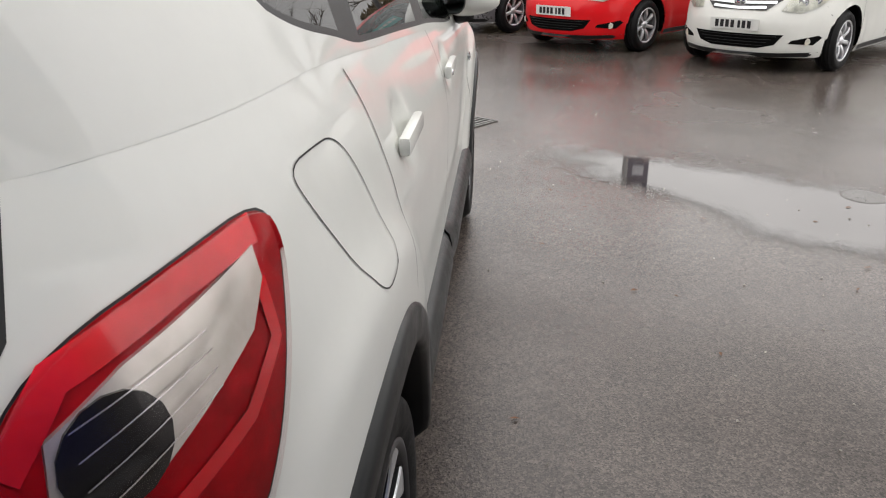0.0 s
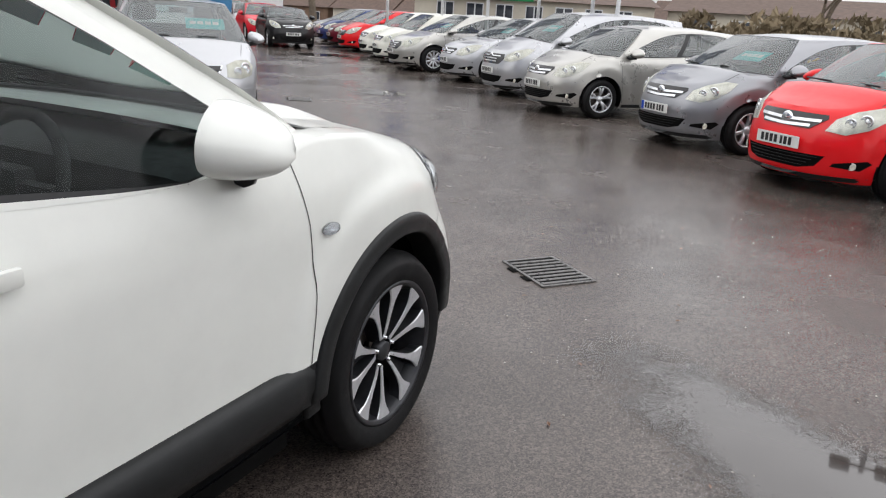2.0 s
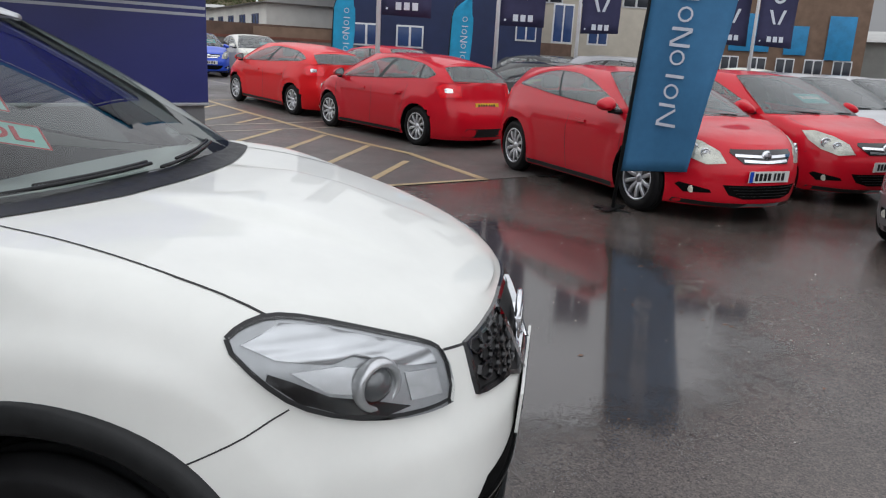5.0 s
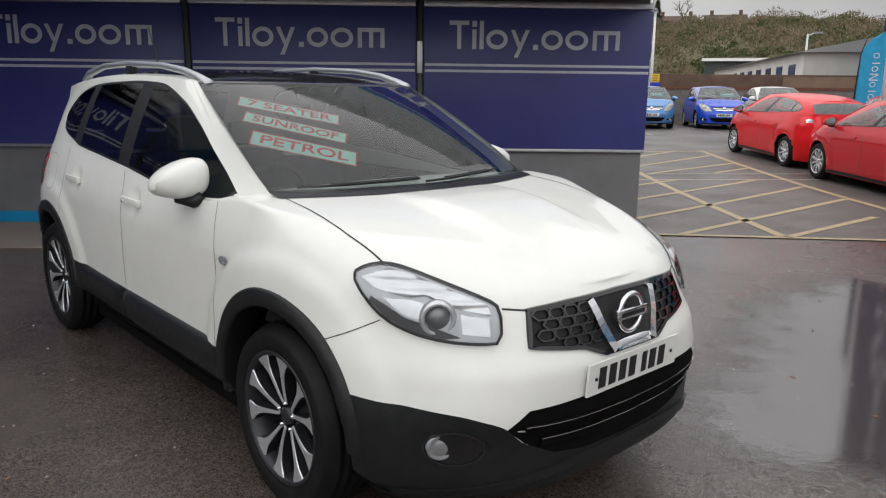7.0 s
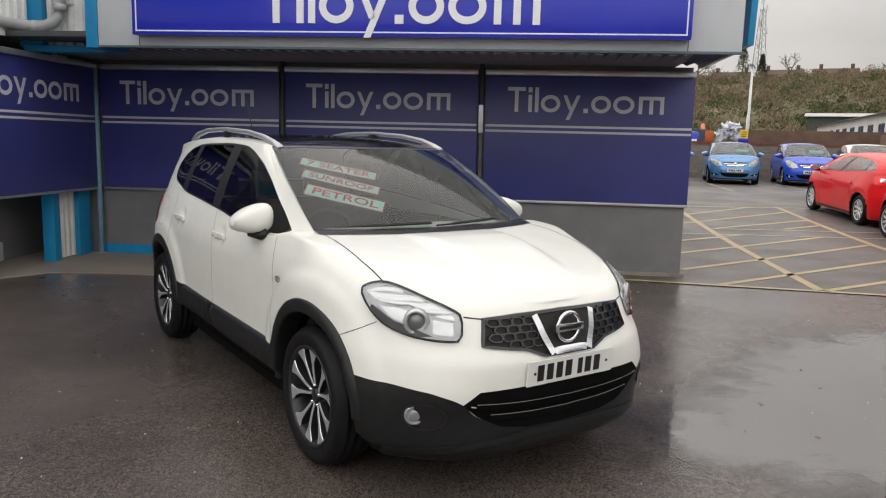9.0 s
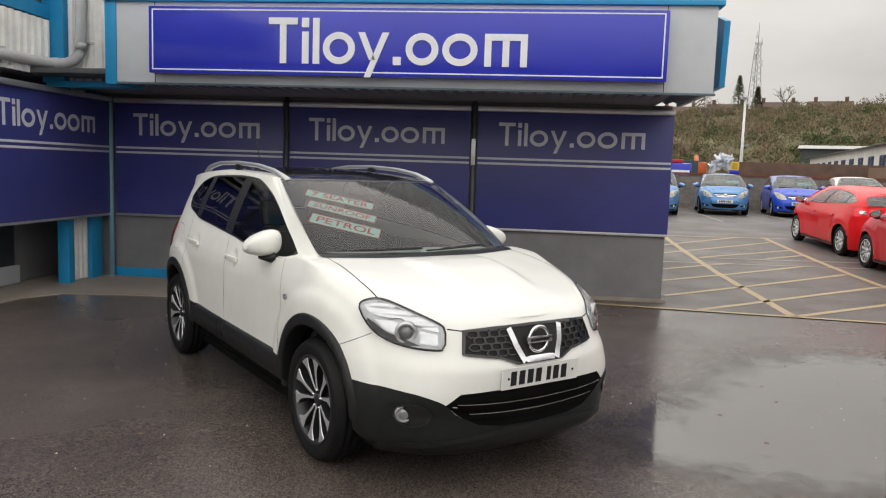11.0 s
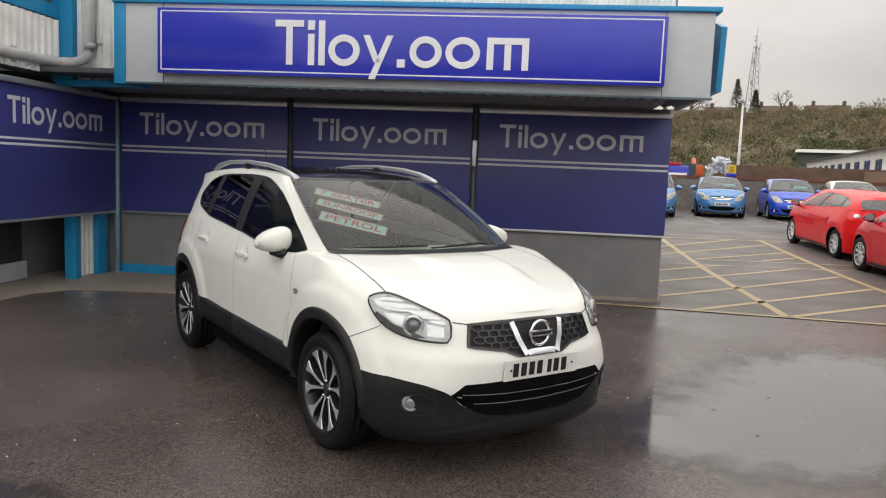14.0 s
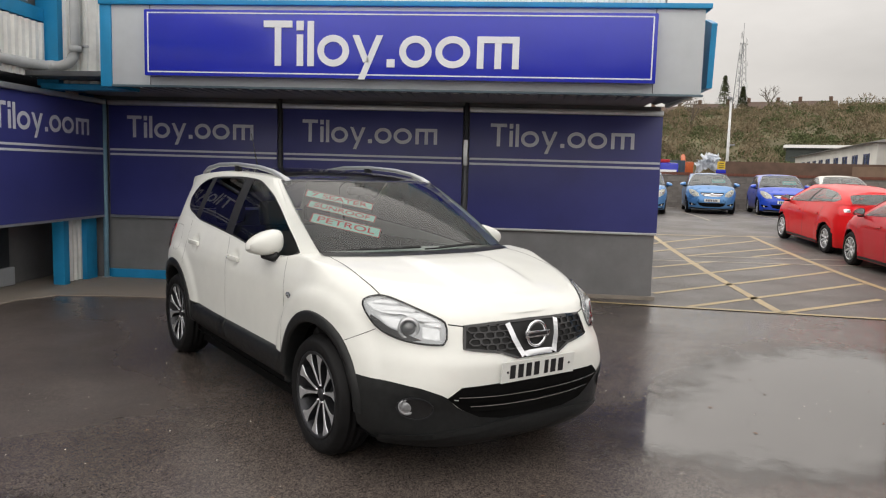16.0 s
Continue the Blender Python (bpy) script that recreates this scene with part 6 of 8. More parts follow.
def drain(x, y, turn, label, hx=0.165, hy=0.22):
    """An iron gully: bars over a black plate, a thin frame and two lifting slots, also black plates, at one end."""
    d = tagged(new("drain_cover"), label, "drain")
    d.matrix_world = pose(x, y, gz(x, y), 0, 0, turn)
    # black plate in place of a hole, for the dark depth between the bars
    box("pit_dark_plate", (-hx, -hy, -0.0015), (hx, hy, 0.0055), UNDER, d, "", 0.0004)
    for a in (((-hx - 0.02, -hy - 0.02, 0), (hx + 0.02, -hy, 0.010)), ((-hx - 0.02, hy, 0), (hx + 0.02, hy + 0.02, 0.010)), ((hx, -hy, 0), (hx + 0.02, hy, 0.010)), ((-hx - 0.02, -hy, 0), (-hx, hy, 0.010))):
        box("frame_bar", *a, DRAIN_IRON, d, "", 0.002)
    n = 8
    for k in range(n):
        y0 = -hy + 0.012 + k * (2 * hy - 0.02) / n
        box("grate_bar", (-hx, y0, 0.004), (hx, y0 + 0.026, 0.012), DRAIN_IRON, d, "", 0.004)
    for y0 in (-0.12, 0.04):
        box("lifting_slot", (-hx - 0.055, y0, 0.002), (-hx - 0.022, y0 + 0.08, 0.0065), UNDER, d, "", 0.001)
    return d


DRAIN_IRON = mat("cast_iron_grate", (0.13, 0.125, 0.12), 0.35, 0.4, 30, 0.35, 0.3, 200, 0, 0.5, 0.15)
drain(0.70, 5.33, 52, "square cast iron gully grate with slotted bars")
drain(-5.7, 11.1, 40, "small iron gully grate in the aisle")
mh = tagged(lathe("manhole_cover", [(0.0, 0.004), (0.09, 0.005), (0.105, 0.007), (0.12, 0.006), (0.125, 0.0)], DRAIN_IRON, None, "", 30, "z"), "small round iron stopcock cover in the asphalt", "manhole cover")
mh.matrix_world = pose(3.05, 3.62, 0)
rnd = random.Random(5)
LEAF = mat("dead_leaf", (0.16, 0.07, 0.03), 0.6, 0, 60, 0.4, 0, 1, 0, 0.5, 0, 0.5)
lv, lf = [], []
for k in range(420):
    x, y = rnd.uniform(-7, 5), rnd.uniform(-3, 10)
    if abs(x) < 0.95 and -0.5 < y < 4.2:
        continue
    s, a, z = rnd.uniform(0.006, 0.022), rnd.uniform(0, 6.3), gz(x, y) + 0.006
    b = len(lv)
    lv += [(x + s * math.cos(a), y + s * math.sin(a), z), (x - s * 0.4 * math.sin(a), y + s * 0.4 * math.cos(a), z + 0.004), (x - s * math.cos(a), y - s * math.sin(a), z), (x + s * 0.35 * math.sin(a), y - s * 0.35 * math.cos(a), z + 0.002)]
    lf.append((b, b + 1, b + 2, b + 3))
tagged(mesh_ob("leaf_litter", lv, lf, LEAF, smooth=False), "scattered dead leaves and grit on wet asphalt", "leaf litter", kind="stuff")
GRIT = mat("pale_grit", (0.42, 0.39, 0.35), 0.7, 0, 60, 0.3, 0, 1, 0, 0.4, 0, 0.4)
lv, lf = [], []
for k in range(900):
    x, y = rnd.uniform(-6, 5), rnd.uniform(-3.5, 9)
    if abs(x) < 0.95 and -0.5 < y < 4.2:
        continue
    s, a, z = rnd.uniform(0.003, 0.008), rnd.uniform(0, 6.3), gz(x, y) + 0.003
    b = len(lv)
    lv += [(x + s * math.cos(a + q * 2.1), y + s * math.sin(a + q * 2.1), z) for q in range(3)] + [(x, y, z + s * 0.8)]
    lf += [(b, b + 1, b + 3), (b + 1, b + 2, b + 3), (b + 2, b, b + 3)]
tagged(mesh_ob("grit", lv, lf, GRIT, smooth=False), "pale stone grit scattered over wet asphalt", "grit", kind="stuff")

# ---------------------------------------------------------------- the dealer's building
# Building space: x along the back wall, y into the building, z up.
HB = math.degrees(math.atan2(0.759, 0.652))
HA = math.degrees(math.atan2(0.652, -0.759))
BLD = pose(0.5, -4.4, 0, 0, 0, HA)
NAVY_P = mat("navy_panel_print", (0.044, 0.050, 0.215), 0.36, 0, 1.2, 0.12, 0, 0, 0, 0.5, 0.06)
SIGN_BLUE = mat("bright_blue_sign", (0.016, 0.028, 0.46), 0.22, 0, 1.0, 0.08, 0, 0, 0.2, 0.5, 0.05)
SIGN_WHITE = mat("white_sign_letter", (0.78, 0.80, 0.83), 0.4, 0, 8, 0.04)
PALE_MARK = mat("pale_grey_print", (0.62, 0.64, 0.70), 0.45, 0, 8, 0.05)
FASCIA = mat("grey_fascia_sheet", (0.52, 0.55, 0.57), 0.45, 0, 1.5, 0.10, 0, 0, 0, 0.5, 0.08)
CYAN = mat("cyan_blue_paint", (0.010, 0.26, 0.52), 0.4, 0, 3, 0.12, 0.1, 60, 0, 0.5, 0.08)
SHEET = mat("grey_corrugated_steel", (0.80, 0.80, 0.77), 0.45, 0.05, 2.5, 0.18, 0.05, 30, 0, 0.5, 0.1)
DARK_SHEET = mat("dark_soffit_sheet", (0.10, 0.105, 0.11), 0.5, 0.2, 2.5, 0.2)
RENDER_GREY = mat("grey_wall_board", (0.20, 0.20, 0.205), 0.6, 0, 2, 0.15, 0.1, 80)
ALU = mat("aluminium_edge", (0.55, 0.56, 0.57), 0.35, 0.8, 10, 0.1)
CONCRETE = mat("worn_concrete", (0.26, 0.225, 0.19), 0.55, 0, 2.2, 0.3, 0.4, 90, 0, 0.5, 0.2)
PIPE = mat("grey_plastic_pipe", (0.42, 0.43, 0.43), 0.4, 0, 6, 0.12, 0, 0, 0, 0.5, 0.1)


def placed(ob, m=BLD):
    ob.matrix_world = m @ ob.matrix_local
    return ob


def struct(name, a, b, m, label, cat, bevel=0.004):
    return tagged(placed(box(name, a, b, m, None, "", bevel)), label, cat, kind="structure")


struct("wall_back", (0.0, 0.0, 0.0), (7.62, 0.25, 2.55), RENDER_GREY, "grey boarded wall under the canopy", "wall")
struct("wall_left_rear", (-1.0, -6.5, 0.0), (-0.75, 0.25, 2.7), RENDER_GREY, "grey recessed wall with dark shutters", "wall")
struct("wall_corner", (-0.75, 0.0, 0.0), (0.0, 0.25, 2.62), RENDER_GREY, "grey wall closing the corner bay", "wall")
struct("wall_end", (7.42, 0.25, 0.0), (7.62, 9.0, 2.55), RENDER_GREY, "grey end wall of the showroom", "wall")
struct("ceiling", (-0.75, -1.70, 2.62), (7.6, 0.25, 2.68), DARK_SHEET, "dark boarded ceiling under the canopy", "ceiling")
struct("trim", (0.02, -0.035, 0.0), (5.05, -0.005, 0.13), CYAN, "blue painted skirting along the wall", "trim")
struct("baseboard", (5.05, -0.06, 0.0), (7.66, -0.005, 0.05), CONCRETE, "worn concrete plinth at the wall's foot", "plinth")


def marks(parent, x0, x1, z0, h, m, y=-0.012, vertical=False, thick=0.006):
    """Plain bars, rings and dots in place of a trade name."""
    items = [("tee", 0.86), ("stem", 0.30), ("bar", 0.26), ("ring", 0.92), ("slant", 0.86), ("dot", 0.34), ("ring", 0.92), ("ring", 0.98), ("comb", 1.30)]
    total = sum(w for _, w in items)
    s = (x1 - x0) / total
    x = x0
    th = h * 0.15
    xh = h * 0.70
    for kind, w in items:
        cx, ww = x + w * s / 2, w * s
        bm = bmesh.new()

        def bar(ax_, az, bx, bz):
            box_bm(bm, ax_, y - thick, az, bx, y, bz)

        if kind == "tee":
            bar(cx - th * 0.5, z0, cx + th * 0.5, z0 + h - th)
            bar(cx - ww * 0.44, z0 + h - th, cx + ww * 0.44, z0 + h)
        elif kind == "stem":
            bar(cx - th * 0.5, z0, cx + th * 0.5, z0 + xh)
            bar(cx - th * 0.55, z0 + xh + th * 0.6, cx + th * 0.55, z0 + h)
        elif kind == "bar":
            bar(cx - th * 0.5, z0, cx + th * 0.5, z0 + h)
        elif kind == "dot":
            bar(cx - th * 0.6, z0, cx + th * 0.6, z0 + th * 1.2)
        elif kind == "slant":
            for sg, zz in ((1, z0 - h * 0.28), (-1, z0 + 0.1 * h)):
                m_ = Matrix.Translation((cx, 0, z0)) @ Matrix.Identity(4)
                vs_ = box_bm(bm, -th * 0.5, y - thick, 0, th * 0.5, y, (z0 + xh - zz))
                for v in vs_:
                    v.co.x += cx + sg * (v.co.z + zz - z0 - 0.05 * h) * 0.42
                    v.co.z += zz
        elif kind == "comb":
            for k in (-1, 0, 1):
                bar(cx + k * ww * 0.34 - th * 0.5, z0, cx + k * ww * 0.34 + th * 0.5, z0 + xh - th * 0.96)
            bar(cx - ww * 0.34 - th * 0.5, z0 + xh - th * 0.95, cx + ww * 0.34 + th * 0.5, z0 + xh)
        else:
            N = 28
            rx, rz = ww * 0.45, xh / 2
            ring = []
            for k in range(N):
                t = 2 * math.pi * k / N
                c_, s_ = math.cos(t), math.sin(t)
                ring.append([bm.verts.new((cx + (rx - q * th) * c_, yy, z0 + xh / 2 + (rz - q * th) * s_)) for q, yy in ((0, y), (0, y - thick), (1, y - thick), (1, y))])
            for k in range(N):
                a, b = ring[k], ring[(k + 1) % N]
                for q in range(3):
                    bm.faces.new((a[q], b[q], b[q + 1], a[q + 1]))
        part("sign_mark", bm, m, parent)
        x += w * s


def wall_panel(x0, x1, m, seed):
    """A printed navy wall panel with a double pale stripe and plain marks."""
    p = tagged(placed(box("wall_panel", (x0, -0.05, 0.90), (x1, -0.008, 2.42), NAVY_P, None, "", 0.003), m), "navy blue printed wall panel with pale marks", "sign panel", "panels on the showroom wall")
    for z in (1.735, 1.80):
        box("stripe", (x0 + 0.01, -0.053, z), (x1 - 0.01, -0.0505, z + 0.028), PALE_MARK, p, "pale stripe", 0.0005)
    w = x1 - x0
    marks(p, x0 + w * 0.105, x0 + w * 0.875, 1.985, 0.30, PALE_MARK, -0.051, thick=0.004)
    box("bottom_edge", (x0, -0.056, 0.868), (x1, -0.004, 0.898), ALU, p, "aluminium edge strip", 0.002)
    box("head_rail", (x0, -0.10, 2.424), (x1, -0.02, 2.49), ALU, p, "pale roller head rail", 0.012)
    return p


for k, (x0, x1) in enumerate(((0.09, 2.50), (2.58, 5.04), (5.13, 7.64))):
    wall_panel(x0, x1, BLD, k)
SIDE = BLD @ pose(0, 0, 0, 0, 0, 90)
for k, (x0, x1) in enumerate(((-2.62, -0.14), (-5.2, -2.70))):
    wall_panel(x0, x1, SIDE, 3 + k)
for x in (2.54, 5.085):
    pst = tagged(placed(tube("wall_post", [(x, -0.05, 0.0), (x, -0.05, 2.6)], 0.032, DARK_SHEET, None, "", 10)), "dark steel post between two panels", "post")
    if x > 5:
        box("ruled_plate", (x - 0.028, -0.092, 1.72), (x + 0.028, -0.084, 2.06), ALU, pst, "pale slotted plate", 0.001)
pst = tagged(placed(tube("corner_post", [(0.045, -0.10, 0.0), (0.045, -0.10, 2.5)], 0.035, mat("blue_grey_post_paint", (0.20, 0.36, 0.46), 0.5, 0, 8, 0.15), None, "", 12)), "slim blue-grey painted steel post in the corner", "post")
box("post_base", (0.0, -0.15, 0), (0.09, -0.05, 0.02), ALU, pst, "", 0.003)

# recessed bay below the side panels: blue piers, a strip of corrugated sheet, shutters
for y0, y1 in ((-0.38, -0.12), (-0.90, -0.78)):
    tagged(placed(box("blue_pier", (-0.24, y0, 0.0), (-0.08, y1, 2.6), CYAN, None, "", 0.008)), "bright blue painted steel pier", "pier", "blue piers of the side wall")


def corrugated(name, x0, x1, z0, z1, pitch, depth, m, label, mtx, horizontal=False):
    """Box-profile sheet: flats and ribs with sloped flanks, 1 mm steel."""
    vs, fs = [], []
    n = int(round((x1 - x0) / pitch))
    xs = []
    for k in range(n):
        a = x0 + k * pitch
        xs += [(a, 0), (a + pitch * 0.42, 0), (a + pitch * 0.54, -depth), (a + pitch * 0.88, -depth)]
    xs.append((x0 + n * pitch, 0))
    for x, y in xs:
        vs += [(x, y, z0), (x, y, z1), (x, y + 0.012, z0), (x, y + 0.012, z1)]
    for k in range(len(xs) - 1):
        a, b = 4 * k, 4 * k + 4
        fs += [(a, b, b + 1, a + 1), (a + 2, a + 3, b + 3, b + 2), (a, a + 2, b + 2, b), (a + 1, b + 1, b + 3, a + 3)]
    ob = mesh_ob(name, vs, fs, m, smooth=False)
    ob.matrix_world = mtx
    return tagged(ob, label, "cladding", kind="structure")


corrugated("cladding_pier", -0.78, -0.38, 0.02, 2.6, 0.10, 0.03, SHEET, "pale corrugated steel between two piers", SIDE @ pose(0, 0.17, 0))
tagged(placed(box("roller_shutter", (-0.745, -3.6, 0.25), (-0.70, -1.1, 0.92), mat("dark_shutter", (0.05, 0.055, 0.06), 0.4, 0.2, 3, 0.2), None, "", 0.005)), "dark roller shutter behind the panel", "shutter")
tagged(placed(box("shutter_sill", (-0.76, -6.2, 0.02), (-0.66, -1.06, 0.25), FASCIA, None, "", 0.006)), "pale grey boarded sill below the shutter", "sill")
# upper storey
UP = BLD @ pose(0, -1.2, 0)
corrugated("cladding_front", 0.0, 7.4, 2.55, 4.75, 0.125, 0.032, SHEET, "pale grey corrugated steel upper wall", UP)
UPS = BLD @ pose(-0.02, -1.2, 0, 0, 0, 90)
corrugated("cladding_side", -7.0, 0.0, 2.62, 3.28, 0.125, 0.032, SHEET, "pale grey corrugated steel side wall", UPS)
struct("wall_upper_back", (-0.15, -1.185, 2.55), (7.4, 3.0, 4.7), RENDER_GREY, "grey core of the upper storey", "wall")
struct("wall_upper_side", (-0.35, -8.2, 2.62), (-0.16, -1.19, 5.0), RENDER_GREY, "grey side wall of the upper storey", "wall")
colm = tagged(placed(box("corner_column", (-0.12, -1.30, 2.55), (0.16, -1.10, 5.0), CYAN, None, "", 0.006)), "bright blue corner column of the upper storey", "column")
band = tagged(placed(box("window_band", (-0.14, -8.2, 3.30), (-0.01, -1.30, 3.46), CYAN, None, "", 0.005)), "bright blue band under the upper window", "trim", kind="structure")
win = tagged(placed(box("window_1", (-0.13, -5.0, 3.50), (-0.06, -1.52, 4.8), mat("white_window_frame", (0.72, 0.73, 0.74), 0.4, 0, 5, 0.05), None, "", 0.01)), "white framed upper window", "window", kind="structure")
box("pane", (-0.058, -4.9, 3.60), (-0.05, -1.66, 4.7), mat("pale_pane", (0.5, 0.53, 0.56), 0.08, 0, 2, 0.1, 0, 0, 0.5), win, "", 0.001)
struct("trim_sill", (-0.05, -1.34, 2.50), (1.12, -1.16, 2.57), CYAN, "bright blue strip under the upper wall", "trim")
# downpipe
dp = tagged(new("downpipe"), "grey plastic downpipe with an elbow and brackets", "downpipe")
dp.matrix_world = BLD
tube("pipe_run", [(0.40, -1.32, 4.7), (0.40, -1.32, 3.0), (0.385, -1.33, 2.90), (0.33, -1.35, 2.815), (0.24, -1.37, 2.775), (0.10, -1.40, 2.765), (0.03, -1.6, 2.76), (0.03, -6.4, 2.72)], 0.062, PIPE, dp, "", 16)
for x, y, z, h in ((0.40, -1.32, 2.98, True), (0.12, -1.40, 2.765, False)):
    tube("pipe_collar", [(x, y, z - 0.03), (x, y, z + 0.04)] if h else [(x - 0.03, y, z), (x + 0.05, y, z)], 0.07, PIPE, dp, "", 16)
box("pipe_bracket", (0.33, -1.26, 3.02), (0.50, -1.20, 3.045), ALU, dp, "", 0.003)
for k in range(4):
    box("pipe_bracket", (-0.03, -2.2 - k, 2.66), (0.05, -2.17 - k, 2.84), ALU, dp, "", 0.003)
# canopy
can = tagged(new("canopy"), "grey sheet canopy with blue edge trims and a dark ribbed underside", "canopy", kind="structure")
can.matrix_world = BLD
box("fascia", (1.10, -1.75, 2.53), (7.70, -1.70, 3.42), FASCIA, can, "grey fascia sheet", 0.004)
for x in (1.56, 7.19):
    box("fascia_joint", (x - 0.004, -1.753, 2.53), (x + 0.004, -1.7495, 3.42), SEAM, can, "", 0.0005)
box("fascia_end", (7.65, -1.70, 2.53), (7.70, -0.05, 3.42), FASCIA, can, "", 0.004)
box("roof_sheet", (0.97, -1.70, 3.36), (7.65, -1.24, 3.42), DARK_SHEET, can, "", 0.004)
box("top_trim", (0.96, -1.79, 3.422), (7.76, -1.22, 3.475), CYAN, can, "bright blue top edge", 0.006)
box("side_trim", (0.965, -1.765, 2.50), (1.098, -1.24, 3.42), CYAN, can, "bright blue end trim", 0.006)
box("drip_edge", (1.10, -1.768, 2.505), (7.72, -1.70, 2.528), mat("blue_grey_drip_edge", (0.10, 0.15, 0.18), 0.4, 0, 5, 0.1), can, "", 0.003)
nr = 44
vs, fs = [], []
for k in range(nr * 2 + 1):
    x = 0.97 + (7.68 - 0.97) * k / (nr * 2)
    z = 2.585 if k % 2 else 2.545
    vs += [(x, -1.69, z - 0.02), (x, -0.02, z + 0.02), (x, -1.69, z), (x, -0.02, z + 0.04)]
for k in range(nr * 2):
    a, b = 4 * k, 4 * k + 4
    fs += [(a, a + 1, b + 1, b), (a + 2, b + 2, b + 3, a + 3), (a, b, b + 2, a + 2)]
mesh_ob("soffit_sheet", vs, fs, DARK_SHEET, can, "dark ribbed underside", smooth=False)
bm = bmesh.new()
pr = [(-1.55, 2.62), (-1.62, 3.30), (-1.30, 3.40), (-0.6, 3.40), (-0.75, 2.9), (-1.0, 2.62)]
a_ = [bm.verts.new((7.86, y, z)) for y, z in pr]
b_ = [bm.verts.new((7.80, y, z)) for y, z in pr]
bm.faces.new(a_)
bm.faces.new(b_[::-1])
for k in range(len(pr)):
    bm.faces.new((a_[k], b_[k], b_[(k + 1) % len(pr)], a_[(k + 1) % len(pr)]))
part("end_fin", bm, CYAN, can, "bright blue end fin")
for k in range(10):
    b = lathe("sheet_bolt", [(0, 0.008), (0.012, 0.006), (0.014, 0)], ALU, can, "", 8, "y")
    b.matrix_local = pose(1.3 + k * 0.625, -1.245, 3.56, 0, 0, 180)
sg = tagged(placed(box("roof_sign", (1.56, -1.90, 2.62), (7.19, -1.755, 3.345), SIGN_BLUE, None, "", 0.012)), "bright blue fascia sign with white marks and outline", "sign")
for a, b in (((1.60, -1.903, 3.300), (7.15, -1.9005, 3.314)), ((1.60, -1.903, 2.655), (7.15, -1.9005, 2.669)), ((1.60, -1.903, 2.669), (1.614, -1.9005, 3.300)), ((7.136, -1.903, 2.669), (7.15, -1.9005, 3.300))):
    box("sign_outline", a, b, SIGN_WHITE, sg, "", 0.0005)
marks(sg, 2.92, 5.80, 2.745, 0.485, SIGN_WHITE, -1.9005, thick=0.012)

# concrete apron along the walls
AP = [(-0.75, -6.5), (0.3, -6.5), (0.12, -3.2), (0.02, -2.5), (0.04, -2.0), (0.28, -1.6), (0.85, -1.48), (2.2, -1.38), (4.2, -1.15), (5.6, -0.55), (6.2, -0.10), (6.2, -0.06), (-0.75, -0.06)]
bm = bmesh.new()
top = [bm.verts.new((x, y, 0.012)) for x, y in AP]
bot = [bm.verts.new((x, y, -0.02)) for x, y in AP]
f = bm.faces.new(top)
for k in range(len(AP)):
    bm.faces.new((bot[k], bot[(k + 1) % len(AP)], top[(k + 1) % len(AP)], top[k]))
bmesh.ops.triangulate(bm, faces=[f])
bmesh.ops.recalc_face_normals(bm, faces=bm.faces)
tagged(placed(part("pavement", bm, CONCRETE)), "worn brown concrete apron along the wall", "pavement", kind="structure")

# ---------------------------------------------------------------- paler, rougher sheet of the upper yard, and painted lines
vs, fs = [], []
for i in range(71):
    for j in range(61):
        u, v = 7.0 + 0.4 * i, -0.42 + 0.4 * j
        q = BLD @ Vector((u, v - (0.10 * (u - 7.0) if v < 2 else 0.10 * (u - 7.0) * max(0.0, 1 - (v - 2) / 4)), 0))
        vs.append((q.x, q.y, gz(q.x, q.y) + 0.004))
fs = [(i * 61 + j, (i + 1) * 61 + j, (i + 1) * 61 + j + 1, i * 61 + j + 1) for i in range(70) for j in range(60)]
tagged(mesh_ob("road", vs, fs, PALE_ASPHALT), "pale grey rough asphalt sheet of the upper yard", "yard surface", kind="structure")
LINE = mat("worn_yellow_line", (0.42, 0.32, 0.17), 0.5, 0, 14, 0.35, 0.2, 150, 0, 0.5, 0.15)
LINE_W = mat("worn_pale_line", (0.40, 0.36, 0.28), 0.5, 0, 14, 0.3, 0.2, 150, 0, 0.5, 0.15)


def painted(a, b, w, m=LINE, label="worn yellow painted line on the asphalt"):
    a, b = Vector((*a, 0)), Vector((*b, 0))
    d = (b - a).normalized()
    nrm = Vector((-d.y, d.x, 0)) * w / 2
    vs, fs = [], []
    k = max(2, int((b - a).length / 0.5))
    for i in range(k + 1):
        p = a.lerp(b, i / k)
        for s in (1, -1):
            q = BLD @ (p + nrm * s * (1 + 0.12 * noise.noise(p * 3 + Vector((s, 0, 0)))))
            vs.append((q.x, q.y, gz(q.x, q.y) + 0.009))
    fs = [(2 * i, 2 * i + 1, 2 * i + 3, 2 * i + 2) for i in range(k)]
    return tagged(mesh_ob("road_marking", vs, fs, m, smooth=False), label, "road marking", "yellow hatch", "structure")


painted((6.6, -0.38), (10.95, -0.80), 0.09)
painted((9.27, 9.1), (9.09, -0.60), 0.12)
painted((11.85, 9.8), (11.5, 1.5), 0.12)
painted((11.5, 1.5), (10.9, -0.78), 0.12)
painted((8.4, 4.6), (14.5, 5.0), 0.07, LINE_W, "worn pale painted line on the asphalt")
painted((9.3, 5.45), (14.5, 5.85), 0.07, LINE_W, "worn pale painted line on the asphalt")
painted((8.9, 9.3), (14.0, 9.9), 0.10)
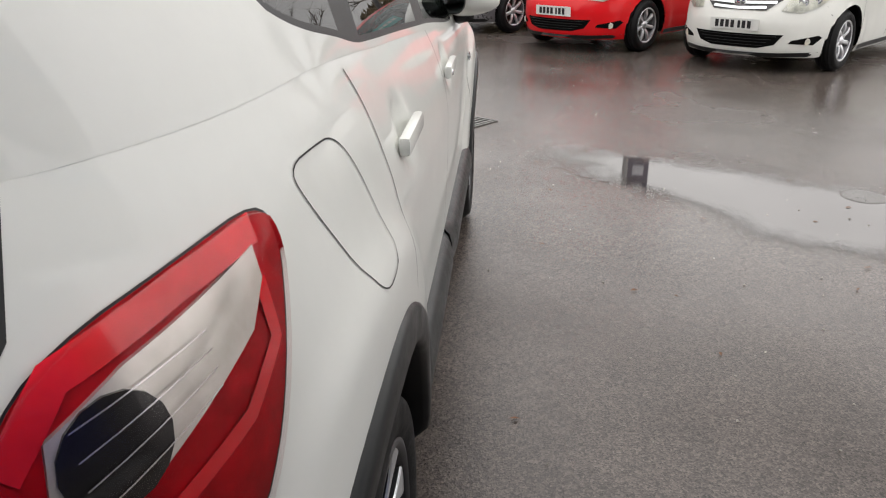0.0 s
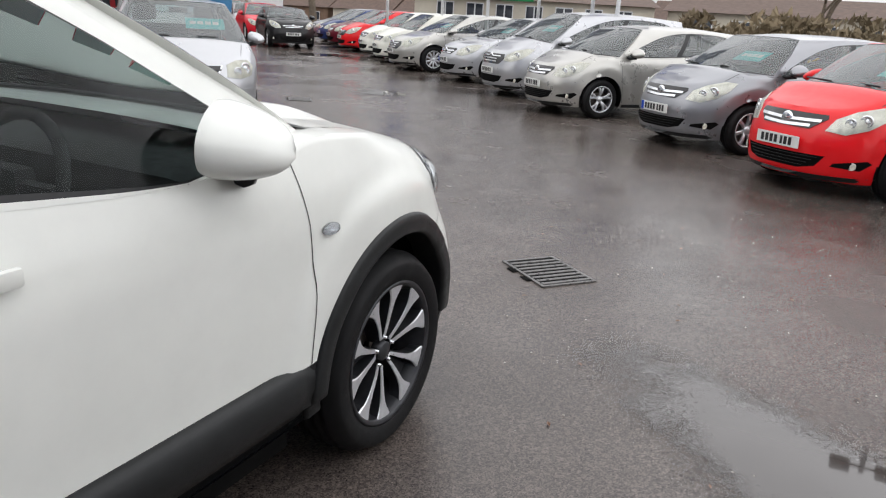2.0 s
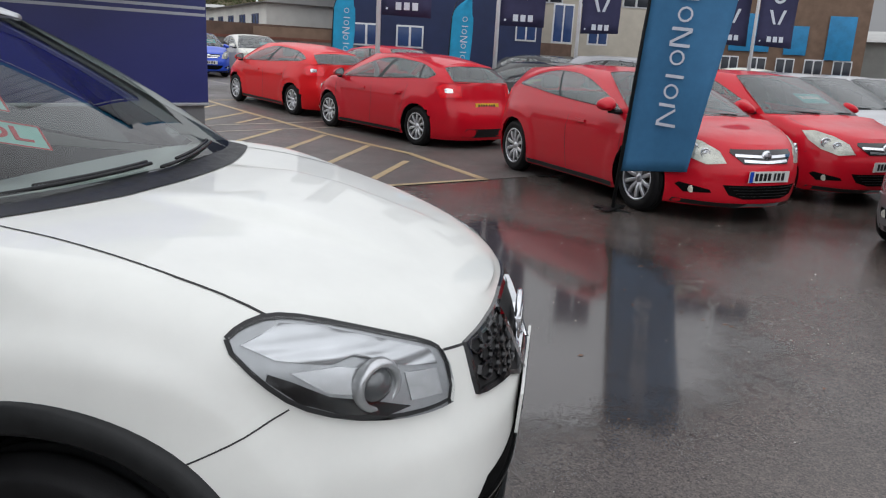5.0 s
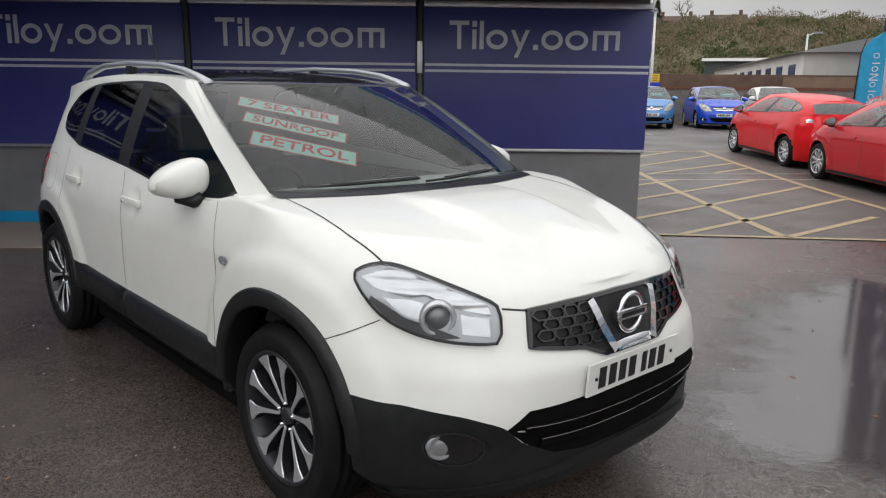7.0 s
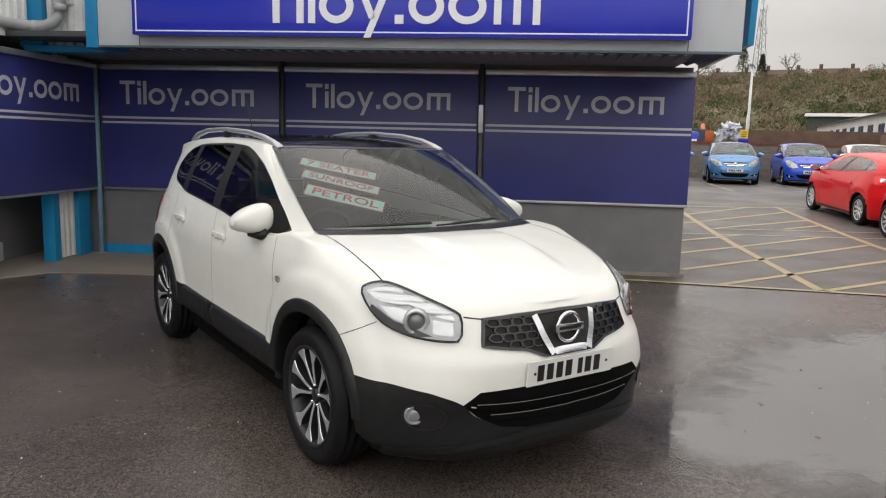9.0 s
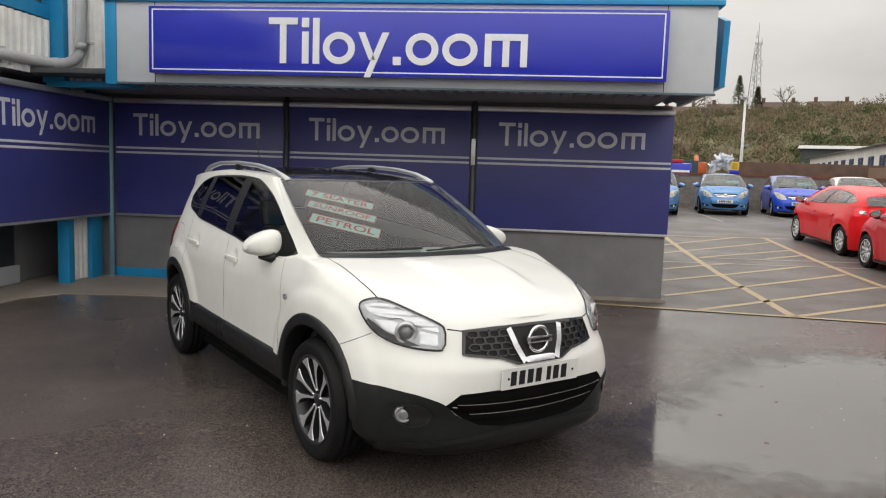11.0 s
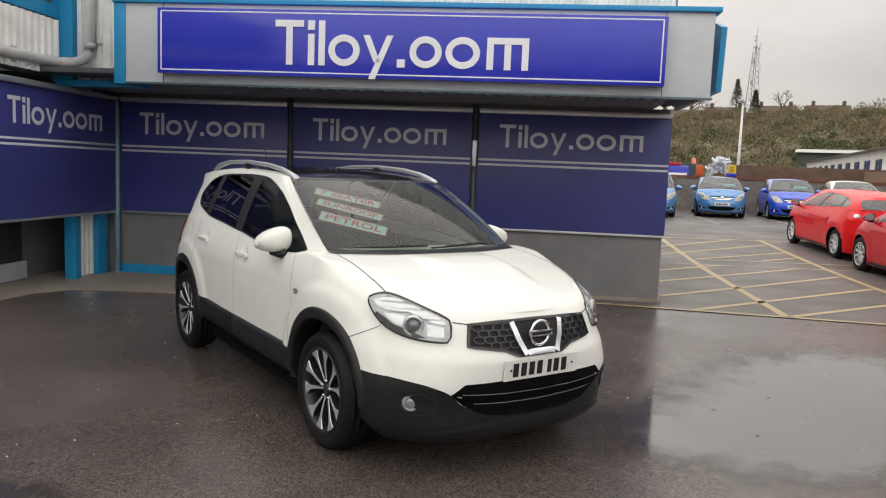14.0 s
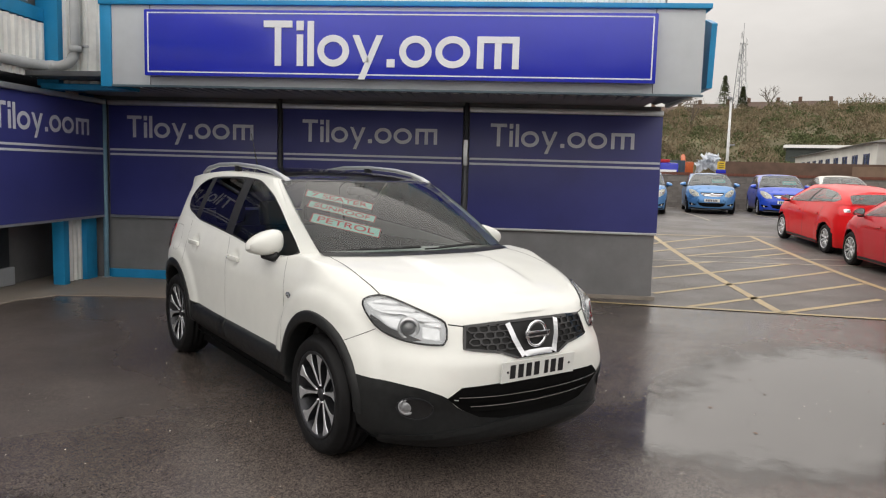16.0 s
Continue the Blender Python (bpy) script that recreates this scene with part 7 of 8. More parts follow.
for a, b in (((7.76, 0.55), (11.5, 3.9)), ((8.0, 2.1), (11.1, 4.78)), ((8.0, -0.47), (11.45, 2.5)), ((9.12, -0.60), (10.95, 0.85)), ((8.3, 3.58), (9.6, 4.66)), ((8.7, 5.97), (11.7, 8.75)), ((9.35, 5.5), (11.7, 7.35)), ((10.7, 5.72), (11.65, 6.5)), ((8.95, 7.4), (11.2, 9.65))):
    painted(a, b, 0.10)
for k in range(6):
    painted((11.9 + 2.55 * k, 14.0), (11.9 + 2.55 * k, 18.2), 0.08, LINE_W, "worn pale parking bay line")

# ---------------------------------------------------------------- cars for sale
mat_grey_van = paint("taupe_car_paint", (0.20, 0.19, 0.18), 0.6, 1)
mat_lamp = mat("floodlight_casting", (0.30, 0.31, 0.32), 0.5, 0.4, 8, 0.15)
FACE = HB + 180
ROW = "cars for sale in the long row"
SPECS = [
    (CORSA, WHITE, 3.40, 7.75, "small white hatchback with a black lower grille", 3), (CORSA, BRIGHT_RED, 1.62, 9.15, "small bright red hatchback with silver alloys", 3),
    (CORSA, GREY, 0.02, 11.0, "small metallic grey hatchback on wet asphalt", 3), (CORSA, SAND_SILVER, -2.4, 12.95, "small warm silver three door hatchback", 0),
    (MPV, SILVER, -4.1, 14.9, "silver people carrier in the long row", 3), (ASTRA, SILVER, -6.1, 16.85, "silver hatchback with a bright grille surround", 2),
    (ASTRA, SAND_SILVER, -8.6, 18.6, "warm silver hatchback with a wide black grille", 2), (POLO, OFF_WHITE, -10.3, 20.5, "small cream white hatchback", 3),
    (POLO, OFF_WHITE, -12.0, 22.3, "small off-white hatchback among silver cars", 3), (FOCUS, BRIGHT_RED, -14.2, 24.2, "bright red hatchback far down the row", 2),
    (ASTRA, MAROON, -16.0, 26.0, "dark maroon hatchback far down the row", 2), (FOCUS, NAVY, -17.8, 27.8, "navy blue hatchback far down the row", 2),
    (ASTRA, GREY, -19.6, 29.6, "grey hatchback at the row's far end", 2)]
for k, (S, m, x, y, label, st) in enumerate(SPECS):
    parked_car("hatchback", label, S, m, x, y, FACE, st, ROW, "wide" if k in (4, 6, 9) else "bar", seed=k + 1, price=k in (1, 2, 4, 5, 6), cell=0.05 if k < 4 else 0.075)
ALONG = HA - 180
LINE_CARS = "cars parked nose to tail"
parked_car("hatchback", "small silver hatchback with a turquoise price card", POLO, SILVER, -4.35, 7.42, ALONG, 3, LINE_CARS, "polo", seed=4, price=True, cell=0.045)
parked_car("people_carrier", "tall grey people carrier with a price card", VAN, mat_grey_van, -7.75, 10.35, ALONG, 2, LINE_CARS, "wide", seed=5, price=True, cell=0.07)
for k, (S, m, lab) in enumerate(((MPV, DARK, "dark grey people carrier in the line"), (ASTRA, SILVER, "silver hatchback far down the line"), (MPV, BLACK, "black estate car far down the line"))):
    parked_car("hatchback", lab, S, m, -11.2 - 3.5 * k, 13.4 + 3.0 * k, ALONG, 2, LINE_CARS, seed=k, price=k < 2, cell=0.08)
parked_car("city_car", "small black retro hatchback with a chrome grille", MINI, BLACK, -15.3, 23.0, ALONG, 3, LINE_CARS, "mini", seed=8, cell=0.06)
for k, (S, m, lab) in enumerate(((ASTRA, RED, "red hatchback behind the small black car"), (POLO, SILVER, "small silver hatchback behind a red one"), (MPV, BRIGHT_RED, "red people carrier at the line's end"))):
    parked_car("hatchback", lab, S, m, -18.9 - 3.5 * k, 26.0 + 3.0 * k, ALONG, 2, LINE_CARS, seed=k + 3, cell=0.08)
parked_car("coupe", "red three door coupe with a silver window line", GTC, RED, -5.68, 6.25, 32, 2, "red cars", "bar", seed=3, cell=0.045)
parked_car("hatchback", "red hatchback with a price strip in its screen", ASTRA, RED, -7.3, 8.0, 33, 2, "red cars", "bar", seed=5, price=True, cell=0.06)
parked_car("hatchback", "silver hatchback beside a red one", ASTRA, SILVER, -9.7, 9.5, 34, 2, "cars behind the red ones", seed=7, cell=0.07)
parked_car("hatchback", "pale silver hatchback in the crowd", ASTRA, SILVER, -12.0, 11.1, 34, 2, "cars behind the red ones", seed=8, cell=0.08)
parked_car("hatchback", "grey hatchback in the crowd of cars", FOCUS, GREY, -14.4, 12.9, 34, 2, "cars behind the red ones", seed=9, cell=0.08)


def parked_from_rear(name, label, S, m, x, y, heading, **k):
    h = radians(heading)
    d = S["wb"] + S["foh"]
    return parked_car(name, label, S, m, x + math.cos(h) * d, y + math.sin(h) * d, heading, 2, **k)


parked_from_rear("hatchback", "red five door hatchback with a yellow rear plate", ASTRA, RED, -11.0, 2.4, FACE, group="red cars", seed=2, cell=0.05)
parked_from_rear("hatchback", "bright red hatchback with a dark rear window", FOCUS, BRIGHT_RED, -14.2, -0.9, FACE, group="red cars", seed=4, cell=0.055)
parked_from_rear("coupe", "black fastback car behind the red ones", GTC, BLACK, -12.2, 4.75, FACE, group="cars behind the red ones", seed=6, cell=0.07)
for k, (S, m, lab) in enumerate(((ASTRA, RED, "red hatchback in the second row"), (MPV, GREY, "grey estate in the second row"), (ASTRA, DARK, "dark grey hatchback in the second row"), (ASTRA, SILVER, "silver estate in the second row"), (FOCUS, DARK, "dark hatchback in the second row"), (POLO, WHITE, "small white hatchback in the second row"), (ASTRA, OFF_WHITE, "pale hatchback in the second row"), (FOCUS, DARK, "black hatchback in the second row"))):
    parked_car("hatchback", lab, S, m, -16.6 - 1.9 * k, 1.6 + 2.0 * k, FACE if k % 2 else HB, 2, "second row of cars", seed=k + 20, cell=0.085)
WALL_CARS = "cars by the block wall"
for S, m, x, y, lab in ((POLO, BLUE, -17.4, -9.8, "small pale blue hatchback by the block wall"), (CORSA, BLUE, -20.25, -9.05, "small steel blue hatchback facing the yard"), (POLO, ROYAL, -22.1, -7.4, "small royal blue hatchback by the wall"), (ASTRA, OFF_WHITE, -23.8, -5.9, "pale hatchback parked by the block wall")):
    parked_car("hatchback", lab, S, m, x, y, 40, 3, WALL_CARS, seed=int(-x), price=True, cell=0.07)

# ---------------------------------------------------------------- flags
FLAG_BLUE = mat("blue_flag_cloth", (0.045, 0.17, 0.33), 0.75, 0, 5, 0.12, 0.3, 300)
FLAG_NAVY = mat("navy_banner_cloth", (0.035, 0.035, 0.09), 0.8, 0, 5, 0.12, 0.3, 300)
FLAG_ROYAL = mat("royal_banner_cloth", (0.012, 0.04, 0.30), 0.8, 0, 5, 0.12, 0.3, 300)
CLOTH_WHITE = mat("white_cloth_print", (0.62, 0.66, 0.72), 0.8, 0, 8, 0.06)
POLE_WHITE = mat("white_pole_paint", (0.70, 0.71, 0.72), 0.35, 0, 6, 0.08)


def feather_flag(x, y, turn, h=3.4, w=0.78, lean=3.0, m=None, tint="blue"):
    """A sail-shaped flag on a bent rod with a flat steel foot."""
    f = tagged(new("feather_flag"), tint + " feather flag with pale marks on a black rod", "flag", "feather flags")
    f.matrix_world = pose(x, y, gz(x, y), 0, lean, turn)
    rod = [(0, 0, 0.02), (0, 0, h * 0.5), (0.02, 0, h * 0.8), (0.12, 0, h * 0.93), (0.34, 0, h * 0.99), (0.6, 0, h * 0.97)]
    tube("rod", rod, 0.016, PLASTIC, f, "black bent rod", 8, radii=[0.022, 0.018, 0.014, 0.011, 0.009, 0.006])
    N, M = 26, 10
    vs, fs = [], []
    for i in range(N + 1):
        v = i / N
        z = 0.42 + (h * 0.985 - 0.42) * v
        x0 = 0.012 + (0.0 if v < 0.75 else 0.5 * ((v - 0.75) / 0.25) ** 2.2)
        x1 = w * (0.92 + 0.16 * math.sin(v * 2.6)) if v < 0.8 else w * (1.0 - 0.06 * (v - 0.8) / 0.2)
        z_out = z + (0.13 * (1 - v) if v < 0.5 else 0.065 * (1 - v) * 2)
        for j in range(M + 1):
            u = j / M
            xx = x0 + (max(x1, x0 + 0.01) - x0) * u
            vs.append((xx, 0.05 * math.sin(u * 5 + v * 4) * u + 0.03 * math.sin(v * 11 + u * 2) * u, z + (z_out - z) * u))
    R = M + 1
    for i in range(N):
        for j in range(M):
            fs.append((i * R + j, i * R + j + 1, (i + 1) * R + j + 1, (i + 1) * R + j))
    cloth = mesh_ob("cloth", vs, fs, m or FLAG_BLUE, f, "blue cloth")
    sol = cloth.modifiers.new("thickness", "SOLIDIFY")
    sol.thickness = 0.004
    for side in (1, -1):
        zc = 0.95
        for k, (kind, ln) in enumerate((("zig", 0.24), ("ring", 0.16), ("bar", 0.12), ("ring", 0.16), ("zig", 0.2), ("ring", 0.16), ("bar", 0.14), ("ring", 0.16))):
            yy = side * 0.02 + 0.05 * math.sin(0.5 * 5 + (zc / h) * 4) * 0.5 + 0.03 * math.sin(zc / h * 11) * 0.5
            bm = bmesh.new()
            if kind == "ring":
                for q in range(12):
                    t0, t1 = 2 * math.pi * q / 12, 2 * math.pi * (q + 1) / 12
                    P = [(0.40 + r_ * 0.075 * math.cos(t), yy, zc + ln / 2 + r_ * ln * 0.45 * math.sin(t)) for t in (t0, t1) for r_ in (1, 0.72)]
                    bm.faces.new([bm.verts.new(P[i]) for i in (0, 2, 3, 1)])
            elif kind == "bar":
                bm.faces.new([bm.verts.new(p) for p in ((0.32, yy, zc + 0.03), (0.50, yy, zc + 0.03), (0.50, yy, zc + 0.06), (0.32, yy, zc + 0.06))])
            else:
                for q in (0.0, ln - 0.05):
                    bm.faces.new([bm.verts.new(p) for p in ((0.30, yy, zc + q), (0.50, yy, zc + q), (0.50, yy, zc + q + 0.03), (0.30, yy, zc + q + 0.03))])
                bm.faces.new([bm.verts.new(p) for p in ((0.30, yy, zc + 0.02), (0.50, yy, zc + ln - 0.06), (0.50, yy, zc + ln - 0.03), (0.30, yy, zc + 0.05))])
            part("flag_mark", bm, CLOTH_WHITE, f)
            zc += ln + 0.02
    box("foot_plate", (-0.2, -0.05, 0.0), (0.2, 0.05, 0.015), PLASTIC, f, "flat steel foot", 0.004)
    box("foot_plate", (-0.05, -0.22, 0.016), (0.05, 0.22, 0.03), PLASTIC, f, "flat steel foot", 0.004)
    return f


feather_flag(-5.88, 4.80, 62, 3.6, 0.76, 4)
feather_flag(-8.9, 11.75, 50, 3.4, 0.8, 2)
feather_flag(-16.2, 16.9, 55, 3.3, 0.8, 2)


def banner_flag(x, y, turn, z0=2.35, h=3.4, w=0.78, m=None, pole_h=6.2, royal=False):
    """A tall banner hung from an arm on a white pole."""
    f = tagged(new("banner_flag"), "royal blue banner on a white pole" if royal else "navy banner with pale marks on a white pole", "flag", "banner flags along the yard")
    f.matrix_world = pose(x, y, gz(x, y), 0, 0, turn)
    tube("pole", [(0, 0, 0), (0, 0, pole_h)], 0.045, POLE_WHITE, f, "white pole", 10, radii=[0.05, 0.035])
    tube("arm", [(0, 0, z0 + h + 0.02), (w + 0.05, 0, z0 + h + 0.05)], 0.014, POLE_WHITE, f, "", 6)
    N, M = 14, 6
    vs, fs = [], []
    ph = x * 1.7
    for i in range(N + 1):
        for j in range(M + 1):
            u, v = j / M, i / N
            vs.append((0.06 + w * u, 0.06 * u * math.sin(v * 7 + ph + u * 2), z0 + h * v + 0.05 * u * math.sin(ph)))
    R = M + 1
    fs = [(i * R + j, i * R + j + 1, (i + 1) * R + j + 1, (i + 1) * R + j) for i in range(N) for j in range(M)]
    cloth = mesh_ob("cloth", vs, fs, m or (FLAG_ROYAL if royal else FLAG_NAVY), f)
    sol = cloth.modifiers.new("thickness", "SOLIDIFY")
    sol.thickness = 0.004
    for side in (0.018, -0.022):
        def yv(z, u=0.5):
            return 0.06 * u * math.sin((z - z0) / h * 7 + ph + u * 2) + side
        rows = [(z0 + 0.17, "word")] + [(z0 + 0.55 + k * 0.52, ("slant", "ring", "bar", "bar", "tee")[k]) for k in range(5)]
        for z, kind in rows:
            def q4(xa, za, xb, zb):
                bm = bmesh.new()
                bm.faces.new([bm.verts.new((xx, yv(zz, (xx - 0.06) / w), zz)) for xx, zz in ((xa, za), (xb, za), (xb, zb), (xa, zb))])
                part("banner_mark", bm, CLOTH_WHITE, f)

            if kind == "word":
                for k in range(4):
                    q4(0.17 + k * 0.16, z - 0.07, 0.28 + k * 0.16, z + 0.07) if k else q4(0.14, z - 0.07, 0.18, z - 0.03)
            elif kind == "ring":
                bm = bmesh.new()
                for q in range(14):
                    t0, t1 = 2 * math.pi * q / 14, 2 * math.pi * (q + 1) / 14
                    P = [(0.06 + w / 2 + r_ * 0.17 * math.cos(t), z + 0.17 + r_ * 0.17 * math.sin(t)) for t in (t0, t1) for r_ in (1, 0.6)]
                    bm.faces.new([bm.verts.new((P[i][0], yv(P[i][1]), P[i][1])) for i in (0, 2, 3, 1)])
                bmesh.ops.remove_doubles(bm, verts=bm.verts, dist=0.001)
                part("banner_mark", bm, CLOTH_WHITE, f)
            elif kind == "slant":
                for sg in (1, -1):
                    bm = bmesh.new()
                    P = [(0.06 + w / 2 + sg * 0.02, z), (0.06 + w / 2 + sg * 0.09, z), (0.06 + w / 2 + sg * 0.22, z + 0.36), (0.06 + w / 2 + sg * 0.14, z + 0.36)]
                    bm.faces.new([bm.verts.new((a, yv(b), b)) for a, b in P])
                    part("banner_mark", bm, CLOTH_WHITE, f)
            else:
                q4(0.06 + w / 2 - 0.04, z, 0.06 + w / 2 + 0.04, z + 0.4)
    return f


for x, y in ((-12.6, 0.6), (-14.9, 2.7), (-18.0, 4.5), (-19.6, 8.0), (-19.4, 9.1)):
    banner_flag(x, y, 95, 2.15, 3.4, 0.95)
FLAG_CYAN = mat("light_blue_flag_cloth", (0.02, 0.32, 0.55), 0.75, 0, 5, 0.12, 0.3, 300)
for x, y in ((-19.7, -2.5), (-20.0, 0.9)):
    feather_flag(x, y, 100, 3.0, 0.6, 1, FLAG_CYAN, "light blue")
for x, y, r_ in ((-12.2, 24.2, True), (-8.7, 21.6, False), (-6.6, 20.2, False), (-5.4, 20.8, False), (-3.2, 18.4, True), (-2.4, 17.6, False), (-14.9, 28.5, False), (-22.0, 18.6, False), (-20.4, 22.4, False)):
    banner_flag(x, y, 40, 2.35, 3.0, 0.72, royal=r_)

# a floodlight mast with a banner behind the long row, seen in the puddle
fm = tagged(new("floodlight_mast"), "tall grey floodlight mast with two lamps and a banner", "floodlight")
fm.matrix_world = pose(3.75, 15.8, 0, 0, 0, 0)
STEEL = mat("galvanised_steel", (0.27, 0.28, 0.29), 0.5, 0.4, 6, 0.15)
tube("mast", [(0, 0, 0), (0, 0, 6.3)], 0.06, STEEL, fm, "", 12, radii=[0.07, 0.045])
tube("cross_arm", [(-0.4, 0, 6.2), (0.4, 0, 6.2)], 0.03, STEEL, fm, "", 8)
for x in (-0.38, 0.38):
    bm = bmesh.new()
    box_bm(bm, x - 0.17, -0.26, 6.12, x + 0.17, 0.10, 6.25, pose(0, 0, 0), 0.03)
    lamp = part("lamp_head", bm, mat_lamp, fm, "grey floodlight head", smooth=True, angle=40)
bm = bmesh.new()
box_bm(bm, 0.06, -0.012, 3.2, 0.52, 0.012, 5.6, None, 0.004)
bn = part("banner", bm, FLAG_NAVY, fm, "navy banner")
for k in range(5):
    box("banner_mark", (0.17, -0.018, 3.4 + 0.42 * k), (0.41, -0.013, 3.62 + 0.42 * k), CLOTH_WHITE, bn, "", 0.001)

# ---------------------------------------------------------------- block wall, hill and the far side of the road
BLOCK = mat("grey_concrete_block", (0.17, 0.155, 0.14), 0.8, 0, 3, 0.25, 0.4, 60, 0, 0.4, 0, 0.22)
BRICK_DARK = mat("dark_brown_brickwork", (0.11, 0.065, 0.045), 0.8, 0, 2, 0.3, 0.4, 40)
BRICK = mat("red_brown_brick", (0.16, 0.06, 0.04), 0.8, 0, 6, 0.3, 0.3, 60, 0, 0.4, 0, 0.25)
MORTAR = mat("mortar", (0.13, 0.12, 0.11), 0.9, 0, 10, 0.2)
WALL_M = pose(-23.2, -13.6, 0.36, 0, 0, 130)
bw = tagged(new("wall_yard"), "grey concrete block wall with a brick coping", "wall", kind="structure")
bw.matrix_world = WALL_M
box("wall_core", (-8, 0.02, -0.3), (24, 0.20, 1.38), MORTAR, bw, "", 0.004)
blk_v, blk_f = slab(0.43, 0.205, 0.05)
blk = bpy.data.meshes.new("block")
blk.from_pydata(blk_v, [], blk_f)
blk.materials.append(BLOCK)
for r_ in range(6):
    for k in range(44):
        ob = new("block", blk)
        ob.parent = bw
        ob.matrix_local = pose(-2.0 + 0.445 * k + (0.22 if r_ % 2 else 0), 0.012 + 0.004 * random.random(), 0.11 + 0.22 * r_, 90, 0, 0)
cop = bpy.data.meshes.new("coping_brick")
cop.from_pydata(*[(slab(0.068, 0.11, 0.24))[i] if i != 1 else [] for i in (0, 1)], slab(0.068, 0.11, 0.24)[1])
cop.materials.append(BRICK)
for k in range(230):
    ob = new("coping_brick", cop)
    ob.parent = bw
    ob.matrix_local = pose(-1.8 + 0.078 * k, 0.11, 1.44, 90, 0, 0)
tagged(box("wall_behind", (2.83, 3.2, -0.3), (40, 3.5, 2.06), BRICK_DARK, None, "", 0.01), "dark brown brick wall behind the yard", "wall", kind="structure").matrix_world = WALL_M
yn = tagged(new("warning_sign"), "yellow warning sign with plain bars on a post", "sign")
yn.matrix_world = WALL_M @ pose(2.4, 0.9, 0, 0, 0, 0)
tube("post", [(0, 0, 0), (0, 0, 2.0)], 0.03, STEEL, yn, "", 8)
box("plate", (-0.16, -0.045, 1.67), (0.16, -0.032, 2.0), PLATE_YELLOW, yn, "yellow plate", 0.003)
box("blue_plate", (-0.2, -0.045, 1.50), (0.2, -0.032, 1.655), SIGN_BLUE, yn, "blue plate", 0.003)
for k in range(3):
    box("plain_bar", (-0.10, -0.050, 1.73 + 0.085 * k), (0.10, -0.0465, 1.765 + 0.085 * k), INK, yn, "", 0.001)

GRASS = mat("rough_winter_grass", (0.14, 0.112, 0.062), 0.9, 0, 0.09, 0.4, 0, 1, 0, 0.3, 0, 0, 0, 0, (0.165, 0.15, 0.08))
SCRUB = mat("bare_winter_scrub", (0.185, 0.148, 0.096), 0.95, 0, 0.4, 0.45, 0, 1, 0, 0.2, 0, 0.35)
SCRUB_GREEN = mat("evergreen_scrub", (0.085, 0.10, 0.045), 0.95, 0, 0.5, 0.4, 0, 1, 0, 0.2, 0, 0.35)
HD = Vector((-0.85, -0.52, 0)).normalized()
HP = Vector((-HD.y, HD.x, 0))


def hill_z(u, v):
    """u: metres out from the yard, v: across."""
    t = max(0.0, min(1.0, (u - 62) / 125))
    base = 15.0 * (t * t * (3 - 2 * t)) ** 0.85
    return 0.3 + base + (2.2 * noise.noise(Vector((u * 0.02, v * 0.02, 0))) + 0.8 * noise.noise(Vector((u * 0.07, v * 0.07, 3)))) * min(1, t * 3) - 0.00010 * max(0, abs(v)) ** 2 * t * 0.35


vs, fs = [], []
nu, nv_ = 36, 60
for i in range(nu + 1):
    for j in range(nv_ + 1):
        u, v = 55 + 320 * i / nu, -190 + 380 * j / nv_
        p = HD * u + HP * v
        vs.append((p.x, p.y, hill_z(u, v) - (0.6 if i == 0 else 0)))
R = nv_ + 1
fs = [(i * R + j, i * R + j + 1, (i + 1) * R + j + 1, (i + 1) * R + j) for i in range(nu) for j in range(nv_)]
tagged(mesh_ob("hillside", vs, fs, GRASS), "rough brown hillside with winter scrub", "hill", kind="structure")


def leaf_clumps(name, spots, material, label, cat, per, size, seed, up=1.0, kind="stuff", thin=False):
    """Shrubs made of many small tilted blades round each spot (x, y, z, radius, height)."""
    rg = random.Random(seed)
    vs, fs = [], []
    for x, y, z, r, h in spots:
        for k in range(per):
            a, q = rg.uniform(0, 6.283), rg.random() ** 0.5
            zz = rg.random() ** 0.8
            w = r * (1 - 0.55 * zz ** 2) * q * rg.uniform(0.75, 1.12)
            cx, cy, cz = x + w * math.cos(a), y + w * math.sin(a), z + h * zz
            s = size * rg.uniform(0.6, 1.4)
            t1 = Vector((rg.gauss(0, 1), rg.gauss(0, 1), rg.gauss(0, 0.8))).normalized() * s * (0.35 if thin else 1)
            t2 = Vector((rg.gauss(0, 0.6), rg.gauss(0, 0.6), rg.gauss(0.9, 0.5))).normalized() * s * up
            b = len(vs)
            c = Vector((cx, cy, cz))
            vs += [c - t1, c + t1, c + t1 * 0.3 + t2]
            fs.append((b, b + 1, b + 2))
    return tagged(mesh_ob(name, vs, fs, material, smooth=False), label, cat, kind=kind)


rg = random.Random(3)
spots, greens = [], []
for k in range(3000):
    u, v = 66 + 150 * rg.random() ** 0.8, rg.uniform(-95, 75)
    p = HD * u + HP * v
    if noise.noise(Vector((u * 0.03, v * 0.03, 8))) < -0.25:
        continue
    big = rg.random()
    (greens if rg.random() < 0.25 + 0.5 * (noise.noise(Vector((u * 0.05, v * 0.05, 2))) > 0.15) else spots).append((p.x, p.y, hill_z(u, v) - 0.4, 1.0 + 2.0 * big, 1.2 + 2.6 * big * rg.random()))
leaf_clumps("scrub", spots, SCRUB, "bare brown winter scrub over the hillside", "scrub", 170, 0.20, 1, 2.6, "stuff", True)
leaf_clumps("evergreen_scrub", greens, SCRUB_GREEN, "dark green bushes among the winter scrub", "scrub", 190, 0.15, 2, 1.6)

